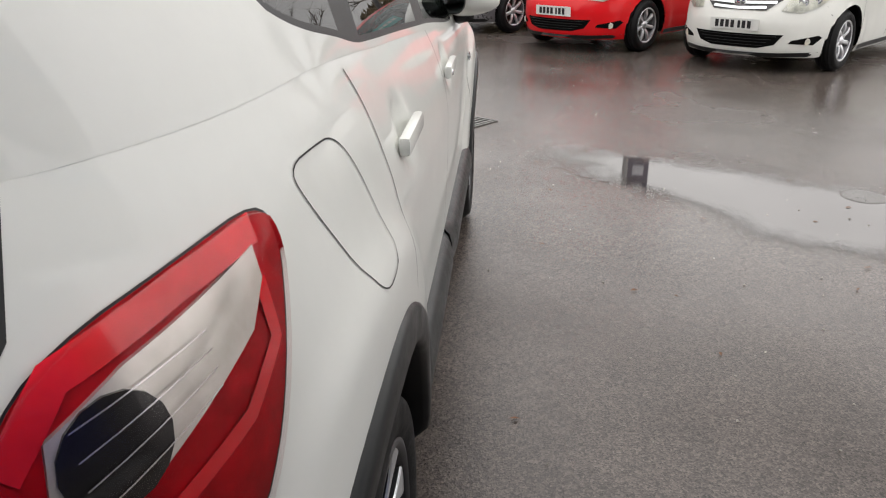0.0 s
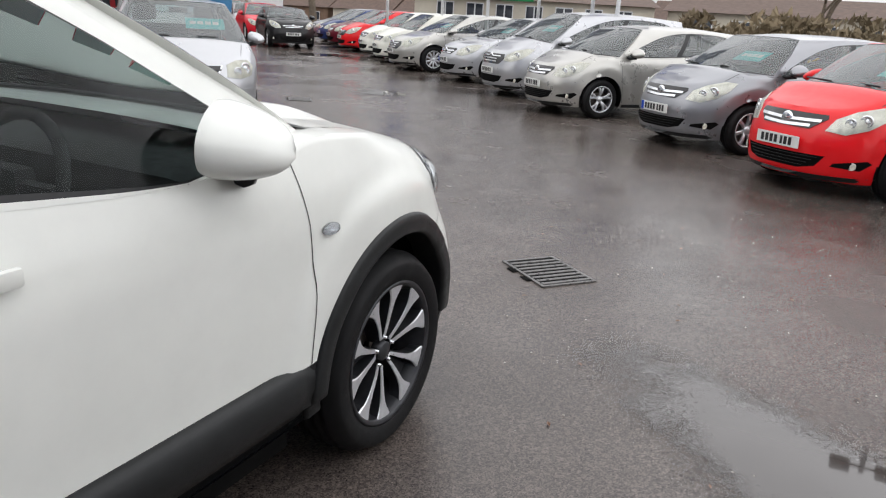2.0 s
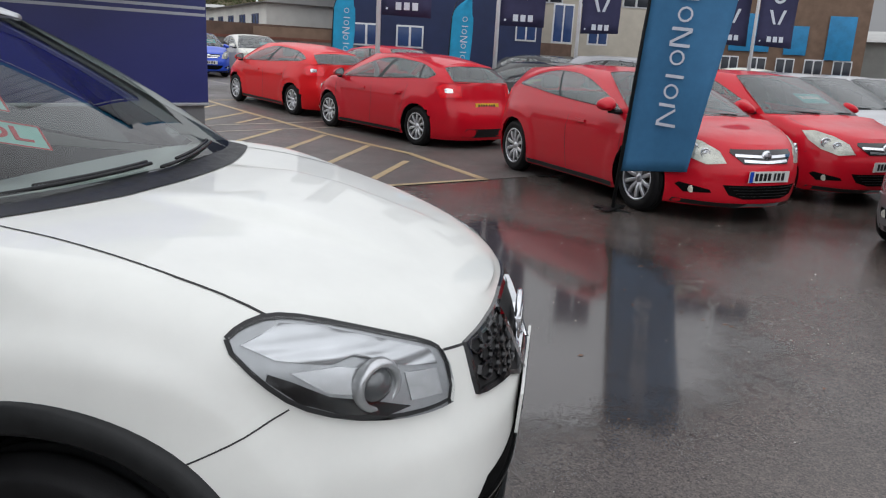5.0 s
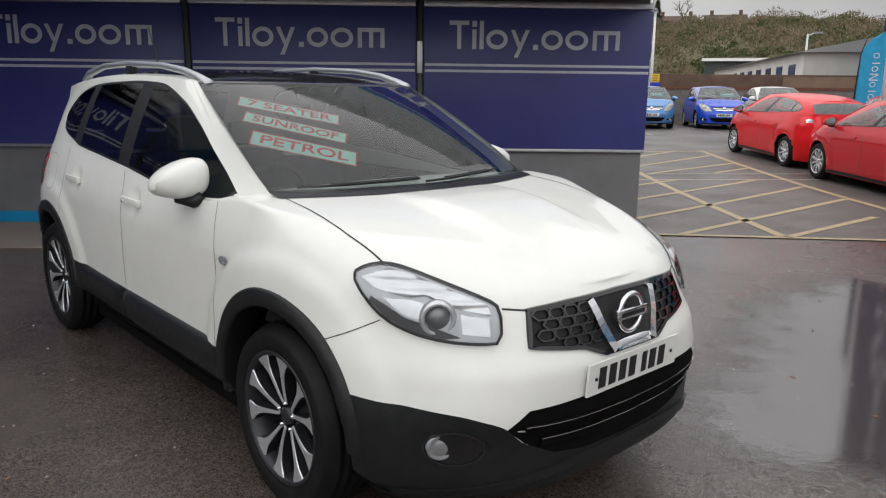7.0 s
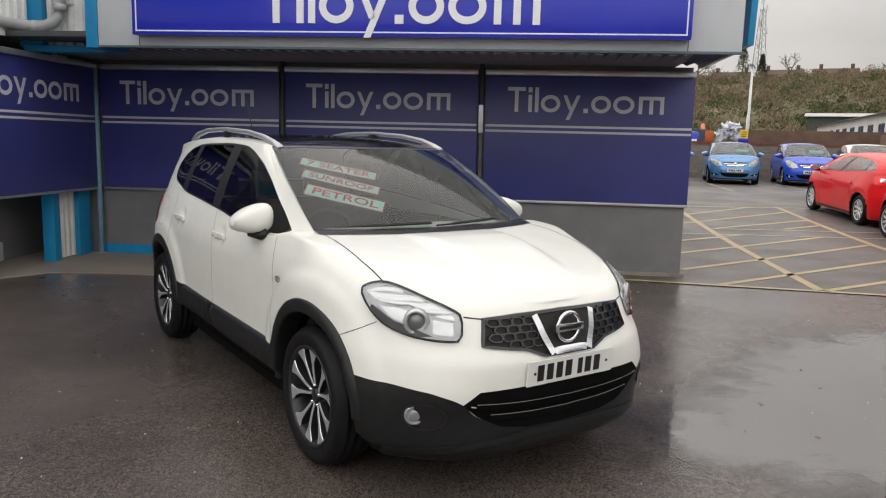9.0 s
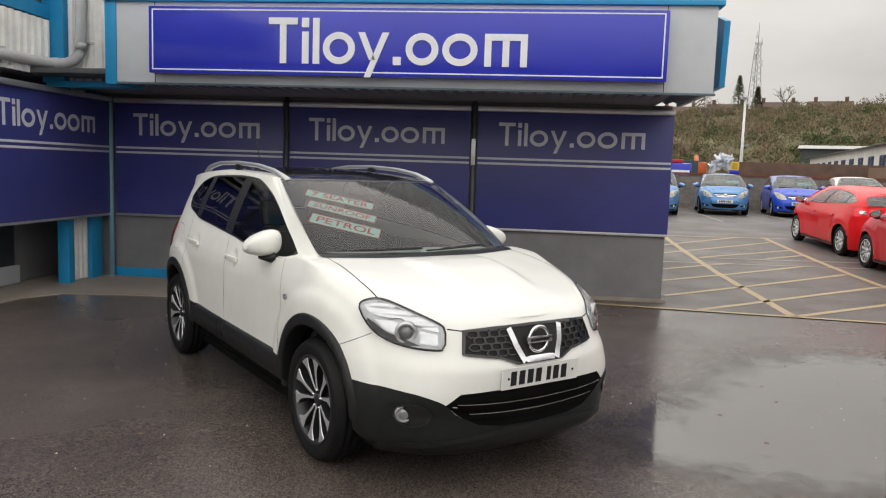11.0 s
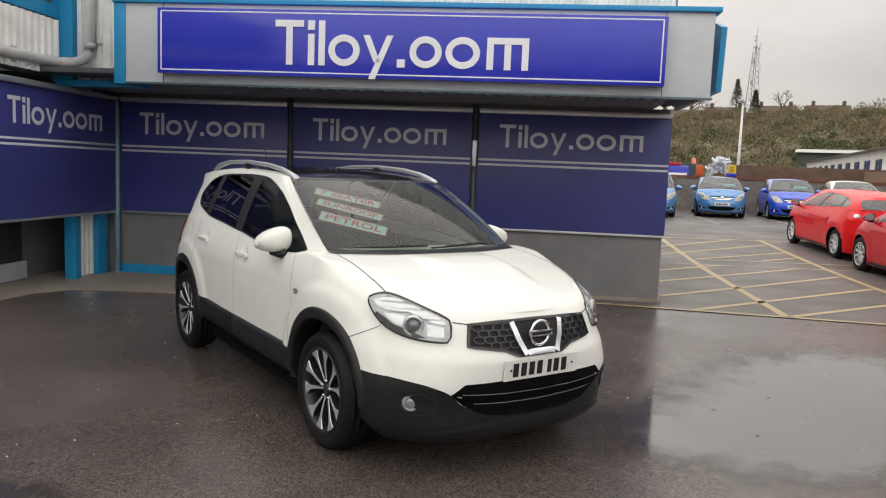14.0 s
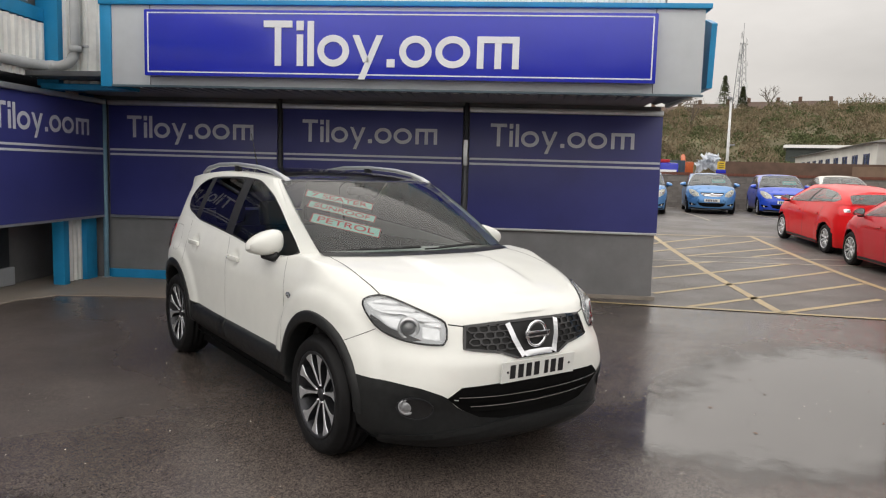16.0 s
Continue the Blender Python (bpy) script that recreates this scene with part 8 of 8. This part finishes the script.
BARK = mat("grey_brown_bark", (0.12, 0.095, 0.07), 0.9, 0, 12, 0.3, 0.5, 60)


def bare_tree(x, y, z, h, seed, label="bare winter tree with spreading limbs", leaves=None):
    """Tapered trunk, limbs that fork three times, and a crown of fine twigs."""
    rg = random.Random(seed)
    root = tagged(new("tree"), label, "tree")
    root.matrix_world = pose(x, y, z)
    tv, tf, twv, twf = [], [], [], []

    def limb(p, d, ln, r, depth):
        seg, n = 5, 4
        pts = []
        for i in range(n + 1):
            pts.append(p.copy())
            p = p + d * ln / n
            d = (d + Vector((rg.gauss(0, 0.10), rg.gauss(0, 0.10), rg.gauss(0.03, 0.06)))).normalized()
        b = len(tv)
        side = d.cross(Vector((0.3, 0.7, 0.2))).normalized()
        up = side.cross(d).normalized()
        for i, q in enumerate(pts):
            rr = r * (1 - 0.45 * i / n)
            for k in range(seg):
                t = 2 * math.pi * k / seg
                tv.append(q + side * math.cos(t) * rr + up * math.sin(t) * rr)
        for i in range(n):
            for k in range(seg):
                tf.append((b + i * seg + k, b + i * seg + (k + 1) % seg, b + (i + 1) * seg + (k + 1) % seg, b + (i + 1) * seg + k))
        if depth == 0:
            for k in range(14):
                q = pts[rg.randint(1, n)]
                dd = (d + Vector((rg.gauss(0, 0.6), rg.gauss(0, 0.6), rg.gauss(0.2, 0.5)))).normalized()
                e = dd.cross(Vector((rg.gauss(0, 1), rg.gauss(0, 1), 0.3))).normalized() * 0.012 * h / 6
                L = ln * rg.uniform(0.4, 0.9)
                c = len(twv)
                twv.extend([q - e, q + e, q + dd * L])
                twf.append((c, c + 1, c + 2))
            return
        for k in range(rg.randint(3, 4)):
            i = rg.randint(2, n)
            dd = (d + Vector((rg.gauss(0, 0.62), rg.gauss(0, 0.62), rg.gauss(0.12, 0.3)))).normalized()
            limb(pts[i].copy(), dd, ln * rg.uniform(0.55, 0.78), r * 0.5, depth - 1)

    limb(Vector((0, 0, -0.1)), Vector((0, 0, 1)), h * 0.42, h * 0.035, 3)
    mesh_ob("trunk", tv, tf, BARK, root)
    mesh_ob("crown", twv, twf, leaves or BARK, root, "fine bare twigs", smooth=False)
    return root


def fir(x, y, z, h, seed):
    root = tagged(new("tree"), "dark green conical fir tree", "tree")
    root.matrix_world = pose(x, y, z)
    tube("trunk", [(0, 0, 0), (0, 0, h)], 0.14, BARK, root, "", 6, radii=[0.16, 0.03])
    rg = random.Random(seed)
    vs, fs = [], []
    for k in range(900):
        q = rg.random() ** 0.7
        r = h * 0.24 * (1 - q) * rg.uniform(0.5, 1.08)
        a = rg.uniform(0, 6.283)
        c = Vector((r * math.cos(a), r * math.sin(a), h * (0.08 + 0.92 * q)))
        d = Vector((math.cos(a), math.sin(a), -0.35)) * 0.5
        e = Vector((-math.sin(a), math.cos(a), 0)) * 0.22
        b = len(vs)
        vs += [c - e, c + e, c + d]
        fs.append((b, b + 1, b + 2))
    mesh_ob("crown", vs, fs, SCRUB_GREEN, root, "", smooth=False)


def on_hill(u, v):
    p = HD * u + HP * v
    return p.x, p.y, hill_z(u, v)


fir(*on_hill(178, 5.5), 9, 1)
fir(*on_hill(176, 1.5), 6, 2)
fir(*on_hill(182, 26), 4.5, 3)
for k, (u, v, h) in enumerate(((172, 15, 9), (168, 30, 8), (174, -4, 7), (150, 40, 9), (160, 48, 8), (110, 22, 7), (120, 34, 8), (95, 12, 6), (130, 8, 7), (178, 45, 7))):
    bare_tree(*on_hill(u, v), h, 40 + k)

# houses along the ridge
ROOF_T = mat("brown_roof_tile", (0.10, 0.065, 0.05), 0.8, 0, 3, 0.3, 0.3, 20)
PEBBLE = mat("pale_house_render", (0.40, 0.37, 0.33), 0.85, 0, 1, 0.15)
DARK_PANE = mat("dark_window_pane", (0.03, 0.035, 0.045), 0.12, 0, 1, 0.2)
for k in range(9):
    v = -14 + 11.5 * k
    x, y, z = on_hill(196, v)
    hs = tagged(new("house"), "pale ridge-top house with a brown tiled roof", "house", "houses on the ridge")
    hs.matrix_world = pose(x, y, z - 1.2, 0, 0, math.degrees(math.atan2(HP.y, HP.x)))
    box("wall", (-4.6, -3, 0), (4.6, 3, 4.3), PEBBLE, hs, "", 0.02)
    bm = bmesh.new()
    P = [bm.verts.new(c) for c in ((-4.9, -3.4, 4.2), (4.9, -3.4, 4.2), (4.9, 3.4, 4.2), (-4.9, 3.4, 4.2), (-4.9, 0, 6.3), (4.9, 0, 6.3))]
    for f in ((0, 1, 5, 4), (3, 4, 5, 2), (0, 4, 3), (1, 2, 5), (0, 3, 2, 1)):
        bm.faces.new([P[i] for i in f])
    rf = part("roof", bm, ROOF_T, hs)
    for cx in (-3.4, 3.2):
        box("chimney", (cx - 0.4, -0.35, 5.6), (cx + 0.4, 0.35, 7.3), BRICK_DARK, rf, "", 0.02)
    for sd in (-3.03, 3.03):
        for wx in (-3, -0.8, 1.4, 3.2):
            for wz in (0.9, 2.9):
                box("window", (wx - 0.45, sd - 0.03, wz), (wx + 0.45, sd + 0.03, wz + 1.0), DARK_PANE, hs, "", 0.01)

# lattice mast on the hill
mx, my, mz = -160.0, -101.0, 12.5
lm = tagged(new("radio_mast"), "tall grey lattice radio mast on the hill", "mast")
lm.matrix_world = pose(mx, my, mz)
H_M = 21.5
for sx, sy in ((1, 1), (1, -1), (-1, 1), (-1, -1)):
    tube("leg", [(sx * 1.5, sy * 1.5, -2), (sx * 0.42, sy * 0.42, H_M)], 0.09, STEEL, lm, "", 5)
for k in range(16):
    z0, z1 = H_M * k / 16, H_M * (k + 1) / 16
    r0, r1 = 1.5 - 1.08 * z0 / H_M, 1.5 - 1.08 * z1 / H_M
    for a in range(4):
        c0 = [(r0, r0), (r0, -r0), (-r0, -r0), (-r0, r0)][a]
        c1 = [(r1, -r1), (-r1, -r1), (-r1, r1), (r1, r1)][a]
        tube("brace", [(c0[0], c0[1], z0), (c1[0], c1[1], z1)], 0.045, STEEL, lm, "", 4)
for k in range(9):
    a = k * 2.1
    z = 9 + k * 1.7
    r = 1.5 - 1.08 * z / H_M + 0.35
    box("antenna", (r * math.cos(a) - 0.18, r * math.sin(a) - 0.18, z), (r * math.cos(a) + 0.18, r * math.sin(a) + 0.18, z + 1.5), POLE_WHITE, lm, "pale panel antenna", 0.03)
tube("tip", [(0, 0, H_M - 0.5), (0, 0, H_M + 4.5)], 0.06, STEEL, lm, "", 5)


def street_lamp(x, y, z, h, turn, twin=True):
    s = tagged(new("street_lamp"), "tall pale street lamp column with small heads", "street lamp")
    s.matrix_world = pose(x, y, z, 0, 0, turn)
    tube("column", [(0, 0, 0), (0, 0, h)], 0.1, POLE_WHITE, s, "", 8, radii=[0.13, 0.07])
    for d in ((1, -1) if twin else (1,)):
        tube("arm", [(0, 0, h - 0.1), (d * 0.5, 0, h + 0.1)], 0.05, POLE_WHITE, s, "", 6)
        box("lamp_head", (d * 0.75 - 0.35, -0.14, h + 0.04), (d * 0.75 + 0.35, 0.14, h + 0.18), mat_lamp, s, "", 0.03)


street_lamp(-45.4, -25.6, 0.3, 6.9, 30)
street_lamp(-62, -22.0, 0.3, 6.2, 120, False)
street_lamp(-57, -33.5, 0.3, 4.2, 60, False)


def terrace(name, label, cat, p0, p1, depth, z0, h, m, roof=None, roof_h=0.0, windows=(), extra=None):
    """A far building: p0 to p1 is its front; windows are rows (from, to, count, sill, height, width)."""
    a, b = Vector((*p0, 0)), Vector((*p1, 0))
    L = (b - a).length
    ang = math.degrees(math.atan2((b - a).y, (b - a).x))
    bl = tagged(new(name), label, cat)
    bl.matrix_world = pose(a.x, a.y, z0, 0, 0, ang)
    box("wall", (0, 0, -0.5), (L, depth, h), m, bl, "", 0.02)
    if roof:
        bm = bmesh.new()
        P = [bm.verts.new(c) for c in ((-0.3, -0.4, h), (L + 0.3, -0.4, h), (L + 0.3, depth + 0.4, h), (-0.3, depth + 0.4, h), (-0.3, depth / 2, h + roof_h), (L + 0.3, depth / 2, h + roof_h))]
        for f in ((0, 1, 5, 4), (3, 4, 5, 2), (0, 4, 3), (1, 2, 5), (0, 3, 2, 1)):
            bm.faces.new([P[i] for i in f])
        part("roof", bm, roof, bl)
    for w0, w1, n, sill, wh, ww, pm, fm_ in windows:
        for k in range(n):
            cx = w0 + (w1 - w0) * (k + 0.5) / n
            fr = box("window", (cx - ww / 2, -0.05, sill), (cx + ww / 2, 0.03, sill + wh), fm_, bl, "", 0.01)
            for q in (-1, 1):
                box("pane", (cx + q * ww * 0.24 - ww * 0.2, -0.065, sill + 0.07), (cx + q * ww * 0.24 + ww * 0.2, -0.052, sill + wh - 0.07), pm, fr, "", 0.002)
    return bl


WHITE_FR = mat("white_upvc_frame", (0.62, 0.63, 0.64), 0.45, 0, 4, 0.06)
NAVY_WALL = mat("navy_wall_paint", (0.012, 0.022, 0.075), 0.6, 0, 0.8, 0.2)
BLUE_PANE = mat("blue_window_pane", (0.03, 0.06, 0.16), 0.12, 0, 1, 0.2)
CREAM = mat("cream_render", (0.50, 0.46, 0.38), 0.8, 0, 0.6, 0.15)
BUFF_BRICK = mat("buff_brown_brickwork", (0.17, 0.11, 0.075), 0.85, 0, 1.5, 0.25, 0.3, 30)
PALE_SHED = mat("pale_shed_sheet", (0.66, 0.65, 0.60), 0.6, 0, 0.7, 0.12)
GREY_ROOF = mat("grey_sheet_roof", (0.42, 0.42, 0.40), 0.6, 0, 0.5, 0.15)
BLUE_POSTER = mat("blue_poster", (0.02, 0.22, 0.45), 0.5, 0, 2, 0.2)

terrace("workshop", "long white workshop with blue doors and a shallow roof", "workshop", (-59.8, -28.7), (-35.5, -10.7), 9, 0.3, 3.3, PALE_SHED, GREY_ROOF, 1.0, [(1, 29.5, 10, 0.2, 2.6, 1.3, BLUE_PANE, NAVY_WALL)])
terrace("shed", "dark green shed with a pale flat roof", "shed", (-66.3, -33.4), (-69.2, -28.2), 9, 0.6, 4.15, mat("dark_green_sheet", (0.035, 0.045, 0.04), 0.6, 0, 0.8, 0.2), GREY_ROOF, 0.5)
terrace("office", "navy blue painted office with white framed windows", "office building", (-30.4, -5.6), (-33.0, 3.2), 8, 0.36, 9.0, NAVY_WALL, None, 0, [(0.4, 4.2, 2, 1.35, 0.95, 1.2, BLUE_PANE, WHITE_FR), (0.4, 4.6, 2, 3.7, 1.2, 1.3, BLUE_PANE, WHITE_FR), (7.6, 12.6, 3, 1.9, 1.7, 0.95, BLUE_PANE, WHITE_FR)])
terrace("low_wall_building", "low brown brick building with a flat top", "building", (-30.6, -9.4), (-30.9, -5.7), 5, 0.3, 2.0, BUFF_BRICK)
terrace("depot", "cream rendered depot with a brown band", "building", (-42.0, 1.5), (-44.5, 12.5), 9, 0.2, 7.0, CREAM, None, 0, [(0.5, 10.5, 4, 4.4, 1.2, 1.6, DARK_PANE, WHITE_FR)])
br = terrace("shop", "brown brick shop with blue posters", "shop", (-45.5, 12.8), (-44.5, 21.0), 9, 0.1, 6.0, BUFF_BRICK, None, 0, [(0.4, 8.0, 5, 0.9, 1.3, 1.0, DARK_PANE, WHITE_FR)])
for q0, q1, za, zb in ((1.0, 3.2, 2.5, 4.6), (4.0, 5.2, 2.4, 4.0), (6.2, 7.6, 2.2, 4.6)):
    box("poster", (q0, -0.10, za), (q1, -0.06, zb), BLUE_POSTER, br, "blue poster", 0.004)
terrace("store", "low grey store with a roller door and red signs", "store", (-50.5, 21.5), (-46.0, 32.0), 10, 0.0, 3.6, mat("grey_green_sheet", (0.30, 0.31, 0.29), 0.6, 0, 0.6, 0.15), GREY_ROOF, 0.9, [(4.5, 9.5, 5, 0.4, 2.0, 0.9, DARK_PANE, INK)])
rs = tagged(box("red_square_sign", (-0.55, -0.06, 0), (0.55, 0.06, 1.5), mat("red_sign_sheet", (0.5, 0.015, 0.02), 0.4, 0, 3, 0.1), None, "", 0.01), "red square sign with a white mark", "sign")
rs.matrix_world = pose(-47.5, 25.5, 1.9, 0, 0, 66)
box("white_mark", (-0.2, -0.075, 0.35), (0.2, -0.062, 1.15), SIGN_WHITE, rs, "", 0.002)
terrace("warehouse", "pale corrugated warehouse behind the store", "warehouse", (-62.0, 30.0), (-55.0, 40.0), 12, 0.0, 8.5, PALE_SHED)
# filling station canopy
st = tagged(new("filling_station"), "filling station canopy with a red and white fascia", "filling station")
st.matrix_world = pose(-49.4, 33.2, 0, 0, 0, math.degrees(math.atan2(11.5, 8.8)))
RED_F = mat("red_fascia", (0.50, 0.012, 0.02), 0.4, 0, 2, 0.1)
box("canopy_roof", (-6, 0, 4.85), (15.0, 8, 5.6), SIGN_WHITE, st, "white canopy", 0.02)
box("red_band", (-6, -0.06, 5.05), (11.2, -0.02, 5.6), RED_F, st, "red fascia band", 0.005)
for k in range(4):
    box("fascia_mark", (11.75 + 0.72 * k, -0.06, 5.08), (12.25 + 0.72 * k, -0.03, 5.48), RED_F, st, "", 0.004)
for x in (-3, 4, 11):
    tube("pillar", [(x, 4, 0), (x, 4, 4.9)], 0.16, POLE_WHITE, st, "", 10)
box("kiosk", (-4, 9, 0), (13, 14, 3.6), RED_F, st, "red shop front", 0.02)
for k in range(8):
    box("kiosk_window", (-3.5 + 2.0 * k, 8.93, 0.6), (-1.9 + 2.0 * k, 8.98, 2.6), DARK_PANE, st, "", 0.01)
ps = tagged(new("price_totem"), "tall fuel price totem with coloured panels", "sign")
ps.matrix_world = pose(-26.6, 34.9, 0, 0, 0, 40)
box("totem_frame", (-0.85, -0.12, 0.2), (0.85, 0.12, 6.4), POLE_WHITE, ps, "white frame", 0.02)
for z0, z1, m_ in ((2.25, 2.7, PLATE_YELLOW), (2.72, 3.9, mat("purple_panel", (0.05, 0.03, 0.22), 0.4, 0, 3, 0.1)), (3.92, 4.5, RED_F), (4.6, 5.6, SIGN_BLUE)):
    box("totem_panel", (-0.78, -0.16, z0), (0.78, -0.125, z1), m_, ps, "", 0.004)
for k in range(3):
    box("plain_bar", (-0.5, -0.175, 2.85 + 0.34 * k), (0.5, -0.162, 3.02 + 0.34 * k), CLOTH_WHITE, ps, "", 0.002)
terrace("hire_office", "low cream building with a green and black sign band", "building", (-22.5, 44.0), (-9.0, 50.5), 9, 0.0, 2.6, CREAM, ROOF_T, 0.9, [(1, 14, 7, 1.0, 1.3, 1.1, DARK_PANE, WHITE_FR)])
hsn = tagged(box("hire_sign", (0, -0.05, 0), (6.5, 0.05, 0.9), INK, None, "", 0.01), "black sign band with a green end panel", "sign")
hsn.matrix_world = pose(-20.6, 41.6, 2.45, 0, 0, 25)
box("green_panel", (4.6, -0.09, 0.0), (6.5, -0.055, 0.9), mat("green_sign_panel", (0.01, 0.18, 0.06), 0.4, 0, 2, 0.1), hsn, "green panel", 0.004)
for k in range(10):
    box("plain_bar", (0.6 + k * 0.36, -0.075, 0.3), (0.84 + k * 0.36, -0.056, 0.62), CLOTH_WHITE, hsn, "", 0.002)
terrace("bungalow", "cream bungalow with a brown tiled roof", "house", (-8.5, 52.0), (8.0, 52.5), 9, 0.0, 2.5, CREAM, ROOF_T, 1.2, [(1, 15, 6, 0.9, 1.2, 1.3, DARK_PANE, WHITE_FR)])
for k in range(7):
    terrace("house", "far house with a brown roof across the road", "house", (-62 + 9.5 * k, 78 - 1.0 * k), (-54 + 9.5 * k, 78 - 1.0 * k), 8, -2.9, 4.4, (BUFF_BRICK, CREAM, PEBBLE)[k % 3], ROOF_T, 2.4, [(0.6, 7.5, 3, 1.0, 1.1, 1.0, DARK_PANE, WHITE_FR), (0.6, 7.5, 3, 2.9, 1.0, 1.0, DARK_PANE, WHITE_FR)])
bare_tree(-34.6, 40.8, 0, 10.0, 11)
bare_tree(-31.5, 45.5, 0, 9.0, 12)
bare_tree(-40.0, 52.0, 0, 9.0, 13)
rg = random.Random(9)
leaf_clumps("hedge", [(-3 + 0.7 * k + rg.uniform(-0.3, 0.3), 31.0 - 0.42 * k + rg.uniform(-0.8, 0.8), -0.1, 1.1 + 0.5 * rg.random(), 1.5 + 0.7 * rg.random()) for k in range(58)], SCRUB, "bare brown hedge along the yard's edge", "hedge", 420, 0.11, 4, 2.2)
for k in range(6):
    bare_tree(1 + 5.2 * k, 33.5 - 2.0 * k, 0, 5.5 + (k % 3), 60 + k)
# yellow machine behind the wall
dg_ = tagged(new("excavator"), "small orange excavator behind the wall", "excavator")
dg_.matrix_world = pose(-36.5, -22.8, 0.3, 0, 0, 40)
ORANGE = mat("orange_machine_paint", (0.50, 0.10, 0.02), 0.45, 0, 4, 0.2)
box("chassis", (-1.2, -0.8, 0.3), (1.2, 0.8, 1.0), INK, dg_, "", 0.05)
box("cab", (-0.5, -0.7, 1.0), (0.7, 0.7, 2.3), ORANGE, dg_, "", 0.06)
tube("boom", [(0.7, 0, 1.2), (1.9, 0, 2.6), (3.0, 0, 1.9)], 0.13, ORANGE, dg_, "", 8)
sk = tagged(new("container"), "dark blue steel container with ribbed sides behind the wall", "container")
sk.matrix_world = WALL_M @ pose(-4.0, 9.0, -0.36, 0, 0, 4)
CONT = mat("dark_blue_container_paint", (0.03, 0.055, 0.085), 0.5, 0.2, 3, 0.25)
box("body", (-6.0, 0.0, 0.15), (5.4, 2.4, 2.55), CONT, sk, "", 0.02)
for k in range(45):
    box("rib", (-5.9 + 0.25 * k, -0.04, 0.25), (-5.78 + 0.25 * k, -0.002, 2.45), CONT, sk, "", 0.006)
vn = tagged(new("recovery_truck"), "blue and white recovery truck behind the wall", "truck")
vn.matrix_world = WALL_M @ pose(0.2, 5.6, -0.36, 0, 0, 6)
box("cab", (-1.2, 0, 0.5), (0.7, 2.0, 2.35), SIGN_BLUE, vn, "blue cab", 0.12)
box("roof_bar", (-0.9, 0.2, 2.37), (0.3, 1.8, 2.52), RED_F, vn, "red light bar", 0.03)
box("side_band", (-1.1, -0.02, 1.75), (0.6, -0.002, 2.0), SIGN_WHITE, vn, "white band", 0.004)
box("deck", (0.75, 0, 0.7), (3.2, 2.0, 1.1), RED_F, vn, "", 0.03)
for x in (-0.7, 2.4):
    lathe("tyre", [(0.2, -0.12), (0.42, -0.1), (0.42, 0.1), (0.2, 0.12)], RUBBER, vn, "", 20, "y").location = (x, 0.15, 0.42)
tarp = leaf_clumps("tarpaulin", [(-35.6, -20.2, 2.0, 0.8, 0.8)], CLOTH_WHITE, "torn white sheeting caught on the wall", "sheeting", 60, 0.35, 6, 1.0, "")
